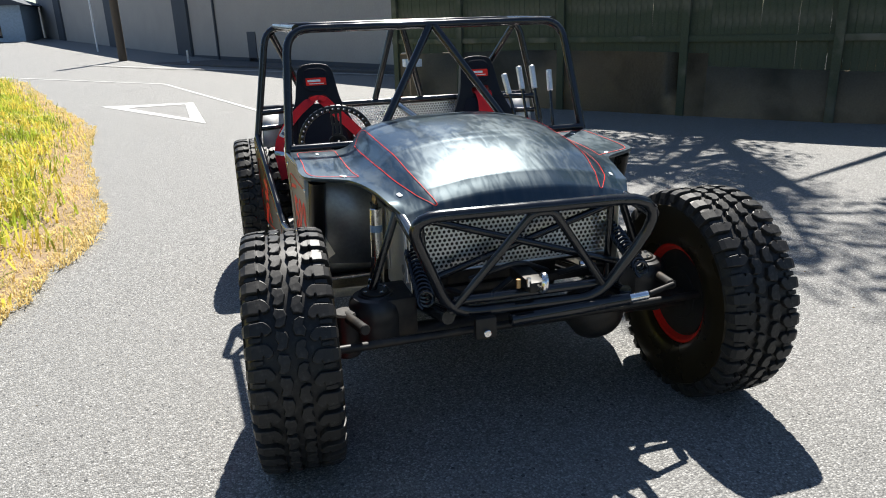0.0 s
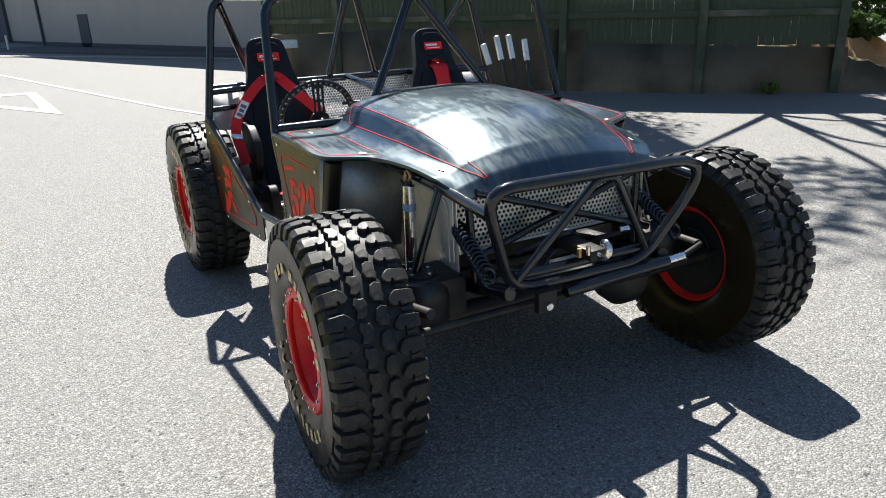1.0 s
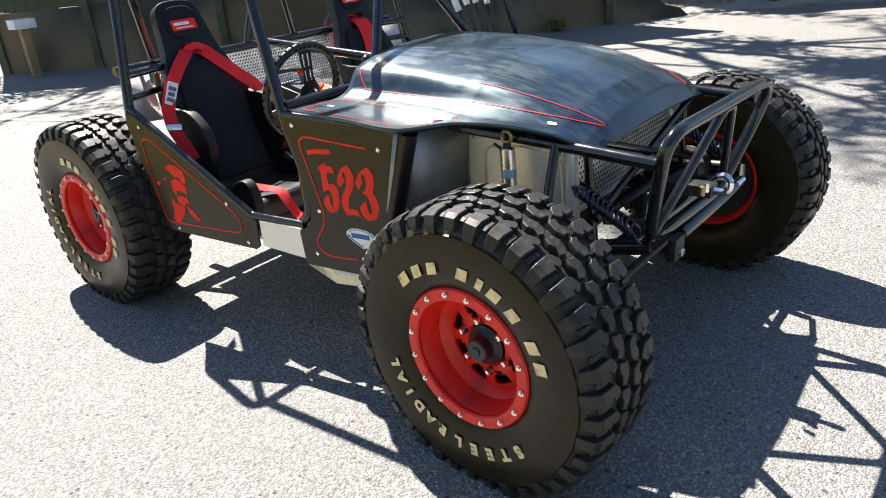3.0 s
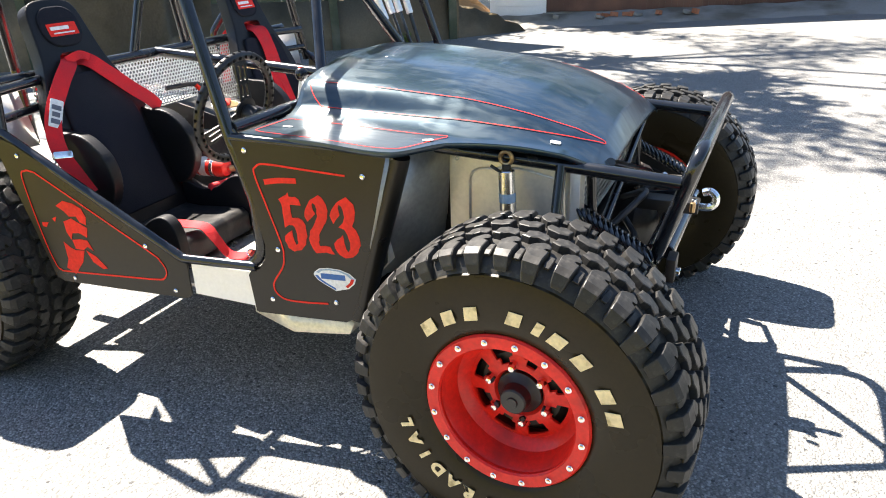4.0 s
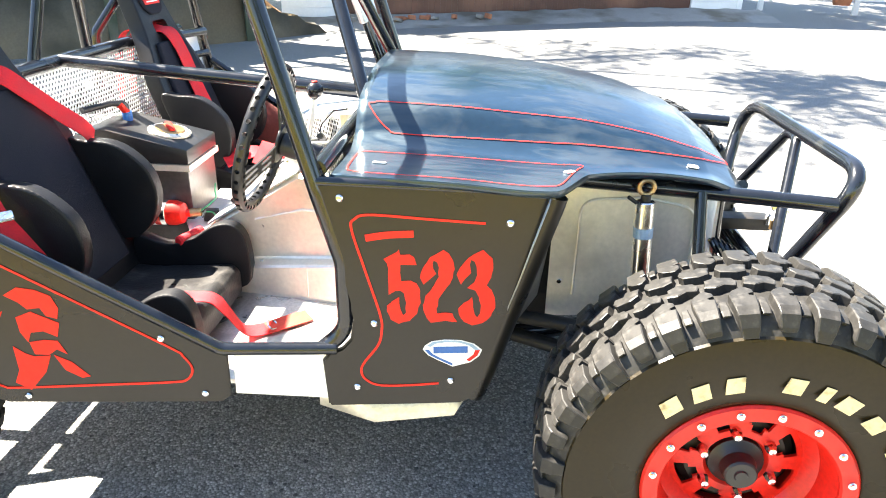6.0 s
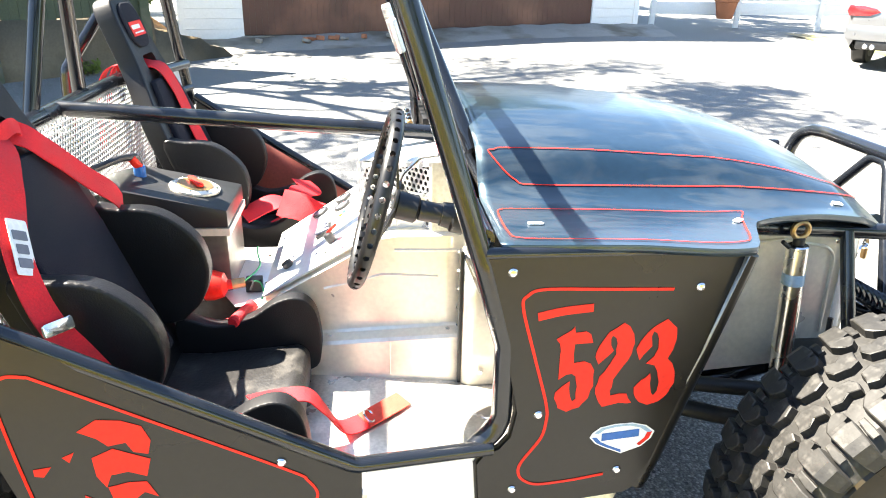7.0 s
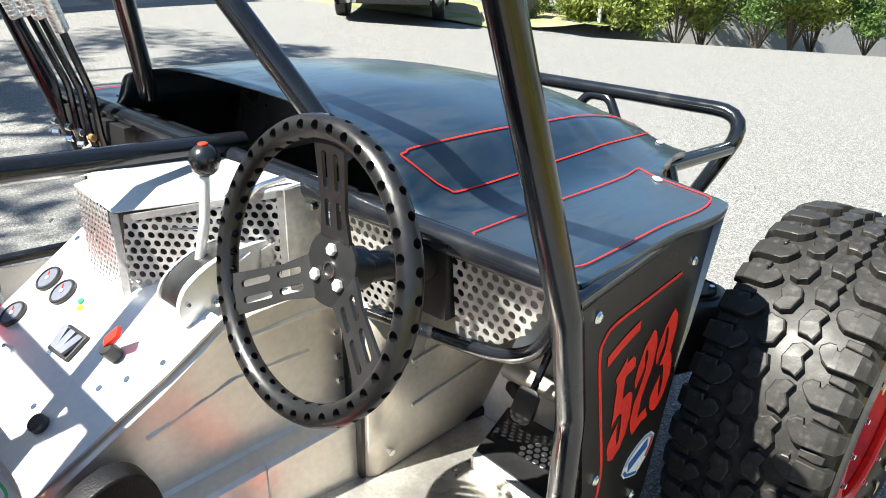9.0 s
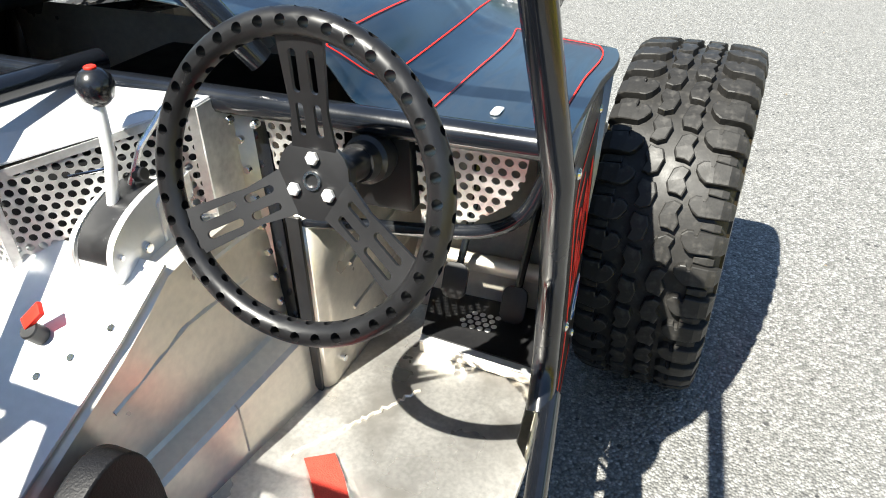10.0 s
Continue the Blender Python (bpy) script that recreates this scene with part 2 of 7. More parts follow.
# black paint; the blue in its base stands for mirrored sky
BONNET_PAINT = wiped_paint("wiped bonnet paint", (0.006, 0.016, 0.030), (0.10, 0.10, 0.095))



# ---- shaping helpers ----
def part(name, bm, material, parent=None, label="", smooth=True, angle=0.6):
    """Links a bmesh as one mesh object, under a parent if given. material: one, or a list by the faces' index."""
    mesh = bpy.data.meshes.new(name)
    bmesh.ops.recalc_face_normals(bm, faces=bm.faces[:])
    for f in bm.faces:
        f.smooth = smooth
    if smooth:
        for e in bm.edges:
            if len(e.link_faces) == 2 and e.calc_face_angle(0) > angle:
                e.smooth = False
    bm.to_mesh(mesh)
    bm.free()
    for m in material if isinstance(material, list) else [material]:
        mesh.materials.append(m)
    ob = new(name, mesh)
    ob.parent = parent
    if label:
        tagged(ob, label)
    return ob


def raw(name, verts, faces, material, parent=None, label="", smooth=False):
    mesh = bpy.data.meshes.new(name)
    mesh.from_pydata(verts, [], faces)
    mesh.materials.append(material)
    if smooth:
        mesh.polygons.foreach_set("use_smooth", [True] * len(mesh.polygons))
    mesh.update()
    ob = new(name, mesh)
    ob.parent = parent
    if label:
        tagged(ob, label)
    return ob


def thing(name, label, category, at=(0, 0, 0), group="", kind=""):
    ob = new(name)
    ob.empty_display_size = 0.2
    ob.location = at
    return tagged(ob, label, category, group, kind)


def rounded(points, radius, steps=6):
    """A polyline in space with its inner corners rounded."""
    pts = [Vector(p) for p in points]
    out = [pts[0]]
    for a, b, c in zip(pts, pts[1:], pts[2:]):
        u, v = (a - b), (c - b)
        half = u.angle(v) / 2
        if abs(half - math.pi / 2) < 0.03:
            out.append(b)
            continue
        cut = min(radius / math.tan(half), u.length * 0.49, v.length * 0.49)
        p, q = b + u.normalized() * cut, b + v.normalized() * cut
        for i in range(steps + 1):
            s = i / steps
            out.append(p * (1 - s) ** 2 + b * 2 * s * (1 - s) + q * s * s)
    out.append(pts[-1])
    return out


def add_tube(bm, points, r, radius=0.0, seg=12, closed=False, caps=True):
    """A round bar along a line; its corners are bent with the given radius."""
    if closed:
        ring = [Vector(p) for p in points]
        mid = (ring[0] + ring[-1]) / 2
        pts = rounded([mid, *ring, mid], radius)[:-1]
    else:
        pts = rounded(points, radius) if radius else [Vector(p) for p in points]
    n = len(pts)
    tangents = []
    for i in range(n):
        a, b = (pts[i - 1], pts[(i + 1) % n]) if closed else (pts[max(i - 1, 0)], pts[min(i + 1, n - 1)])
        tangents.append((b - a).normalized())
    up = tangents[0].orthogonal().normalized()
    rings = []
    for p, t in zip(pts, tangents):
        up = (up - t * up.dot(t)).normalized()
        side = t.cross(up)
        rings.append([bm.verts.new(p + r * (math.cos(k) * up + math.sin(k) * side)) for k in np.linspace(0, 2 * math.pi, seg, endpoint=False)])
    pairs = list(zip(rings, rings[1:]))
    for a, b in pairs:
        for k in range(seg):
            bm.faces.new((a[k], a[(k + 1) % seg], b[(k + 1) % seg], b[k]))
    if closed:
        a, b = rings[-1], rings[0]
        shift = min(range(seg), key=lambda s: (a[0].co - b[s].co).length)
        for k in range(seg):
            bm.faces.new((a[k], a[(k + 1) % seg], b[(k + 1 + shift) % seg], b[(k + shift) % seg]))
    elif caps:
        bm.faces.new(rings[0][::-1])
        bm.faces.new(rings[-1])
    return bm


def tube(name, points, r, material, parent, radius=0.0, seg=12, closed=False, label=""):
    return part(name, add_tube(bmesh.new(), points, r, radius, seg, closed), material, parent, label)


def add_plate(bm, outline, thick, m=None, bevel=0.0, segments=2):
    """A flat sheet or slab: an outline in x and y, thick along z, laid by the matrix m."""
    own = bmesh.new()
    low = [own.verts.new((x, y, 0)) for x, y in outline]
    high = [own.verts.new((x, y, thick)) for x, y in outline]
    own.faces.new(low[::-1])
    own.faces.new(high)
    n = len(low)
    for i in range(n):
        own.faces.new((low[i], low[(i + 1) % n], high[(i + 1) % n], high[i]))
    bmesh.ops.recalc_face_normals(own, faces=own.faces[:])
    if bevel:
        bmesh.ops.bevel(own, geom=own.edges[:], offset=bevel, segments=segments, profile=0.6, affect="EDGES", clamp_overlap=True)
    if m is not None:
        own.transform(m)
    mesh = bpy.data.meshes.new("tmp")
    own.to_mesh(mesh)
    own.free()
    bm.from_mesh(mesh)
    bpy.data.meshes.remove(mesh)
    return bm


def plate(name, outline, thick, m, material, parent, bevel=0.0, label="", segments=2):
    return part(name, add_plate(bmesh.new(), outline, thick, m, bevel, segments), material, parent, label)


def add_box(bm, lo, hi, bevel=0.004):
    (x0, y0, z0), (x1, y1, z1) = lo, hi
    return add_plate(bm, [(x0, y0), (x1, y0), (x1, y1), (x0, y1)], z1 - z0, pose(0, 0, z0), bevel)


def box(name, lo, hi, material, parent=None, bevel=0.004, label=""):
    return part(name, add_box(bmesh.new(), lo, hi, bevel), material, parent, label)


def axes(origin, right, up):
    """The matrix whose x runs along right and y as near as can be along up."""
    x = Vector(right).normalized()
    z = x.cross(Vector(up)).normalized()
    y = z.cross(x)
    return Matrix.Translation(origin) @ Matrix((x, y, z)).transposed().to_4x4()


def along(a, b):
    """The matrix that lays z from a to b."""
    return Matrix.Translation(a) @ (Vector(b) - Vector(a)).to_track_quat("Z", "Y").to_matrix().to_4x4()


def add_lathe(bm, profile, seg=48, m=None, closed=False):
    """Turns rows of (height, radius) round the z axis."""
    rings = []
    for h, r in profile:
        ring = [Vector((r * math.cos(k), r * math.sin(k), h)) for k in np.linspace(0, 2 * math.pi, seg, endpoint=False)]
        rings.append([bm.verts.new(m @ v if m is not None else v) for v in ring])
    if closed:
        rings.append(rings[0])
    for a, b in zip(rings, rings[1:]):
        for k in range(seg):
            bm.faces.new((a[k], a[(k + 1) % seg], b[(k + 1) % seg], b[k]))
    if not closed:
        if profile[0][1] > 1e-4:
            bm.faces.new(rings[0][::-1])
        if profile[-1][1] > 1e-4:
            bm.faces.new(rings[-1])
    return bm


def rod(name, a, b, r, material, parent, seg=16, bevel=0.15, label=""):
    h = (Vector(b) - Vector(a)).length
    c = r * bevel
    return part(name, add_lathe(bmesh.new(), [(0, r - c), (c, r), (h - c, r), (h, r - c)], seg, along(a, b)), material, parent, label)


def round_rect(w, h, r, steps=5, cx=0.0, cy=0.0):
    out = []
    for sx, sy, a in ((1, 1, 0), (-1, 1, 90), (-1, -1, 180), (1, -1, 270)):
        for i in range(steps + 1):
            k = radians(a + 90 * i / steps)
            out.append((cx + sx * (w / 2 - r) + r * math.cos(k), cy + sy * (h / 2 - r) + r * math.sin(k)))
    return out


def perforated(bm, m, outline, pitch, hole, thick=0.002, sides=12):
    """A sheet with staggered round holes inside a convex outline in x and y, laid by m."""
    own = bmesh.new()
    xs, ys = [p[0] for p in outline], [p[1] for p in outline]
    row = pitch * math.sqrt(3) / 2
    corner = pitch / math.sqrt(3)
    made = {}

    def vert(x, y):
        key = (round(x * 2e4), round(y * 2e4))
        if key not in made:
            made[key] = own.verts.new((x, y, 0))
        return made[key]

    j = 0
    y = min(ys) - row
    while y < max(ys) + row:
        x = min(xs) - pitch + (pitch / 2 if j % 2 else 0)
        while x < max(xs) + pitch:
            rim = []
            for k in range(6):
                a = radians(30 + 60 * k)
                c = radians(90 + 60 * k)
                rim.append((x + corner * math.cos(a), y + corner * math.sin(a)))
                rim.append((x + pitch / 2 * math.cos(radians(60 + 60 * k)), y + pitch / 2 * math.sin(radians(60 + 60 * k))))
            outer = [vert(*p) for p in rim]
            inner = [own.verts.new((x + hole * math.cos(radians(30 + 30 * k)), y + hole * math.sin(radians(30 + 30 * k)), 0)) for k in range(12)]
            for k in range(12):
                own.faces.new((outer[k], outer[(k + 1) % 12], inner[(k + 1) % 12], inner[k]))
            x += pitch
        y += row
        j += 1
    cx, cy = sum(xs) / len(xs), sum(ys) / len(ys)
    for (ax, ay), (bx, by) in zip(outline, outline[1:] + outline[:1]):
        n = Vector((by - ay, ax - bx, 0)).normalized()
        if n.dot(Vector((cx - ax, cy - ay, 0))) > 0:
            n = -n
        bmesh.ops.bisect_plane(own, geom=own.verts[:] + own.edges[:] + own.faces[:], plane_co=(ax, ay, 0), plane_no=n, clear_outer=True)
    edge = bmesh.ops.extrude_face_region(own, geom=own.faces[:])
    bmesh.ops.translate(own, vec=(0, 0, thick), verts=[v for v in edge["geom"] if isinstance(v, bmesh.types.BMVert)])
    own.transform(m)
    mesh = bpy.data.meshes.new("tmp")
    own.to_mesh(mesh)
    own.free()
    bm.from_mesh(mesh)
    bpy.data.meshes.remove(mesh)
    return bm


def carve(ob, cutter):
    """Takes the cutter's shape out of a mesh, for good."""
    step = ob.modifiers.new("cut", "BOOLEAN")
    step.operation, step.object, step.solver = "DIFFERENCE", cutter, "EXACT"
    done = bpy.data.meshes.new_from_object(ob.evaluated_get(bpy.context.evaluated_depsgraph_get()))
    ob.modifiers.remove(step)
    ob.data = done
    bpy.data.objects.remove(cutter)
    return ob


def letters(text, size, heavy=0.0):
    """The outline of a word as a flat mesh, from the built-in font."""
    curve = bpy.data.curves.new("word", "FONT")
    curve.body, curve.size, curve.offset = text, size, heavy
    curve.align_x, curve.align_y, curve.extrude = "CENTER", "CENTER", 0.0008
    ob = new("word", curve)
    mesh = bpy.data.meshes.new_from_object(ob.evaluated_get(bpy.context.evaluated_depsgraph_get()))
    bpy.data.objects.remove(ob)
    return mesh


def add_ribbon(bm, pts, normal, width, thick=0.001):
    """A flat stripe along points, facing normal."""
    pts = [Vector(p) for p in pts]
    rows = []
    for i, p in enumerate(pts):
        t = (pts[min(i + 1, len(pts) - 1)] - pts[max(i - 1, 0)]).normalized()
        n = Vector(normal[i] if isinstance(normal, list) else normal).normalized()
        w = (width[i] if isinstance(width, list) else width) / 2
        s = t.cross(n).normalized() * w
        rows.append([bm.verts.new(v) for v in (p - s, p + s, p + s + n * thick, p - s + n * thick)])
    for a, b in zip(rows, rows[1:]):
        for k in range(4):
            bm.faces.new((a[k], a[(k + 1) % 4], b[(k + 1) % 4], b[k]))
    bm.faces.new(rows[0][::-1])
    bm.faces.new(rows[-1])
    return bm


def smooth_line(points, steps=8):
    """A Catmull-Rom curve through points of any size."""
    p = [np.array(q, float) for q in points]
    p = [2 * p[0] - p[1], *p, 2 * p[-1] - p[-2]]
    out = []
    for a, b, c, d in zip(p, p[1:], p[2:], p[3:]):
        for s in np.linspace(0, 1, steps, endpoint=False):
            out.append(0.5 * (2 * b + (c - a) * s + (2 * a - 5 * b + 4 * c - d) * s**2 + (3 * b - a - 3 * c + d) * s**3))
    out.append(p[-2])
    return out


def add_sheet(bm, rows):
    """A skin over rows of points."""
    grid = [[bm.verts.new(p) for p in row] for row in rows]
    for a, b in zip(grid, grid[1:]):
        for k in range(len(a) - 1):
            bm.faces.new((a[k], a[k + 1], b[k + 1], b[k]))
    return bm


def thicken(ob, thick, offset=-1.0):
    step = ob.modifiers.new("sheet thickness", "SOLIDIFY")
    step.thickness, step.offset = thick, offset
    return ob


def ground_z(x, y):
    """The yard is level round the buggy, climbs gently towards the garage and falls off down the road."""
    d = 0.76 * x - 0.65 * y - 2.0
    far = y - 30
    down = -y - 2.2
    return 0.045 * (d + math.sqrt(d * d + 0.6)) / 2 - 0.055 * (down + math.sqrt(down * down + 0.8)) / 2 + 0.028 * (far + math.sqrt(far * far + 20)) / 2 - 0.0046


# ---- ground ----
def build_ground():
    xs = np.concatenate([np.linspace(-400, -14, 12), np.linspace(-12, 16, 57), np.linspace(18, 400, 12)])
    ys = np.concatenate([np.linspace(-400, -16, 12), np.linspace(-14, 16, 61), np.linspace(17, 75, 59), np.linspace(80, 400, 12)])
    bm = bmesh.new()
    rows = []
    for y in ys:
        row = []
        for x in xs:
            z = ground_z(min(max(x, -40), 14), min(max(y, -12), 90))
            # beyond the road's far edge the land falls away
            over = 0.71 * x - 0.70 * y - 9.6
            if over > 0 and x < 6.5:
                z -= 0.30 * min(over, 12) * min(1.0, (6.5 - x) / 1.5)
            row.append((x, y, z))
        rows.append(row)
    add_sheet(bm, rows)
    return tagged(part("ground", bm, ASPHALT), "weathered grey chip-seal asphalt of a sloping yard and road", "ground", kind="structure")


build_ground()


def marking(name, corners, label):
    bm = bmesh.new()
    low = [bm.verts.new((x, y, ground_z(x, y) + 0.004)) for x, y in corners]
    high = [bm.verts.new((x, y, ground_z(x, y) + 0.007)) for x, y in corners]
    bm.faces.new(high)
    n = len(corners)
    for i in range(n):
        bm.faces.new((low[i], low[(i + 1) % n], high[(i + 1) % n], high[i]))
    return tagged(part(name, bm, ROAD_PAINT), label, "road marking", kind="structure")


def stripe(name, a, b, w, label):
    d = (Vector(b) - Vector(a)).normalized() * w / 2
    n = Vector((-d.y, d.x))
    marking(name, [(a[0] - n.x, a[1] - n.y), (b[0] - n.x, b[1] - n.y), (b[0] + n.x, b[1] + n.y), (a[0] + n.x, a[1] + n.y)], label)


stripe("road_line", (-0.05, 9.75), (-2.85, 19.9), 0.09, "worn white painted lane line on the asphalt")
stripe("road_line", (0.95, 6.9), (-0.05, 9.75), 0.09, "worn white painted lane line on the asphalt")
stripe("road_line", (-2.85, 19.9), (-9.0, 27.3), 0.12, "worn white painted lane line across the side road")
stripe("road_line", (5.5, 16.0), (-7.4, 33.0), 0.14, "thin white edge line before the building")
tri = [Vector((-1.5, 10.2)), Vector((-1.85, 14.0)), Vector((-3.75, 14.25))]
mid = sum(tri, Vector((0, 0))) / 3
inner = [p + (mid - p) * k for p, k in zip(tri, (0.34, 0.28, 0.42))]
for i in range(3):
    a, b = i, (i + 1) % 3
    marking("give_way_triangle", [tri[a], tri[b], inner[b], inner[a]], "white painted give-way triangle on the road")


# ---- the buggy ----
buggy = thing("off_road_buggy", "black tube-frame off-road buggy with red wheels and big mud tyres", "buggy")

TYRE_R = 0.452
LUGS = 38
PITCH = 2 * math.pi * TYRE_R / LUGS


def tread_point(s, u, sink=0.0):
    """A place on the tread: s across from the middle, u along the round, sink below the blocks' tops."""
    a = abs(s)
    stops = [(0.0, 0.0, 0.0, 0, 1), (0.10, 0.10, 0.002, 0.05, 1), (0.128, 0.127, 0.006, 0.3, 0.95), (0.148, 0.1445, 0.016, 0.8, 0.6), (0.176, 0.1525, 0.043, 0.98, 0.2), (0.198, 0.1545, 0.065, 1, 0.1)]
    cols = list(zip(*stops))
    x, drop, nx, nr = (np.interp(a, cols[0], c) for c in cols[1:])
    x, r = x - sink * nx, TYRE_R - drop - sink * nr
    k = u / TYRE_R
    return Vector((math.copysign(x, s), r * math.sin(k), r * math.cos(k)))


def lug_mesh(name, top, low, fill, worn=0.0):
    """A tread block: an outline at the top and a wider one below, both as (s, u), with a narrow worn edge."""
    bm = bmesh.new()
    edge = shrink(top, 0.0022)
    a = [bm.verts.new(tread_point(s, u, worn)) for s, u in edge]
    c = [bm.verts.new(tread_point(s, u, worn + 0.0014)) for s, u in top]
    b = [bm.verts.new(tread_point(s, u, 0.023)) for s, u in low]
    n = len(a)
    for upper, lower in ((a, c), (c, b)):
        for i in range(n):
            bm.faces.new((upper[i], upper[(i + 1) % n], lower[(i + 1) % n], lower[i]))
    for f in fill:
        bm.faces.new([a[k] for k in f])
    bmesh.ops.recalc_face_normals(bm, faces=bm.faces[:])
    mesh = bpy.data.meshes.new(name)
    bm.to_mesh(mesh)
    bm.free()
    mesh.materials.append(TREAD)
    return mesh


def shrink(ring, by):
    """Draws an outline in towards its middle."""
    cs, cu = sum(p[0] for p in ring) / len(ring), sum(p[1] for p in ring) / len(ring)
    return [(s - math.copysign(min(by, abs(s - cs)), s - cs), u - math.copysign(min(by, abs(u - cu)), u - cu)) for s, u in ring]


def shoulder_lug(sign, w, end):
    """An outer block: a hooked inner end that follows the zigzag, a notch, then straight over the shoulder."""
    rows = ((0.0595, 0.011, 0.020), (0.070, 0.001, w - 0.009), (0.082, 0.0, w), (0.085, 0.010, w), (0.0915, 0.010, w), (0.0945, -0.001, w), (0.130, 0.001, w - 0.002), (0.150, 0.002, w - 0.003), (0.176, 0.003, w - 0.006), (end, 0.005, w - 0.010))
    top = [(sign * s, lo) for s, lo, hi in rows] + [(sign * s, hi) for s, lo, hi in rows[::-1]]
    n = len(top)
    return lug_mesh("tread_block", top, [(s, u - 0.0025 if i < n // 2 else u + 0.0025) for i, (s, u) in enumerate(top)], [(i, i + 1, n - 2 - i, n - 1 - i) for i in range(n // 2 - 1)])


def middle_lug(sign):
    """A centre block: a bent hexagon between two zigzag grooves."""
    p = PITCH
    top = [(0.0085, 0.009), (0.0005, 0.031), (0.0095, p - 0.010), (0.028, p - 0.001), (0.0455, p - 0.007), (0.0375, 0.046), (0.0475, 0.025), (0.0400, 0.003), (0.025, 0.008)]
    top = [(0.0245 + 0.90 * (s - 0.0245), p / 2 + 0.92 * (u - p / 2)) for s, u in top]
    top = [(sign * (s + 0.0045), u if sign > 0 else p - u) for s, u in top]
    low = [(s + sign * (0.0015 if abs(s) > 0.027 else -0.0015), u + (0.002 if u > p / 2 else -0.002)) for s, u in top]
    return lug_mesh("tread_block", top, low, [(0, 1, 5, 6), (0, 6, 7, 8), (1, 2, 3, 5), (3, 4, 5)], 0.0008)


def bridge_lug(sign):
    """A low step in the gap between two outer blocks."""
    top = [(sign * s, u) for s, u in ((0.094, 0.003), (0.126, 0.002), (0.146, 0.003), (0.146, 0.019), (0.126, 0.020), (0.094, 0.017))]
    return lug_mesh("tread_step", top, top, [(0, 1, 4, 5), (1, 2, 3, 4)], 0.010)


def tyre_mesh():
    bm = bmesh.new()
    half = [(0.0, 0.019), (0.08, 0.0205), (0.118, 0.0245), (0.133, 0.036), (0.146, 0.064), (0.1525, 0.067), (0.153, 0.072), (0.1545, 0.112), (0.152, 0.147), (0.146, 0.185), (0.138, 0.212), (0.130, 0.228), (0.120, 0.236)]
    half = [(x, TYRE_R - d) for x, d in half]
    profile = [(-x, r) for x, r in half[::-1]] + half[1:]
    turned = Matrix.Rotation(math.pi / 2, 4, "Y")
    add_lathe(bm, profile, 120, turned)
    for f in bm.faces:
        c = f.calc_center_median()
        f.material_index = 0 if c.y * c.y + c.z * c.z > (TYRE_R - 0.065) ** 2 else 1
    for f in list(bm.faces):
        if len(f.verts) > 4:
            bm.faces.remove(f)
    return bm


def sidewall_letter(mesh, theta, r, m_out):
    """Lays a flat letter on the outer sidewall at an angle seen from outside; its head points outward."""
    out = Vector((0, -math.cos(theta), math.sin(theta)))
    right = Vector((0, -math.sin(theta), -math.cos(theta)))
    place = Matrix((right, out, Vector((-1, 0, 0)))).transposed().to_4x4()
    base = -0.1535
    m_out.append((mesh, Matrix.Translation(Vector((base, 0, 0)) + out * r) @ place))


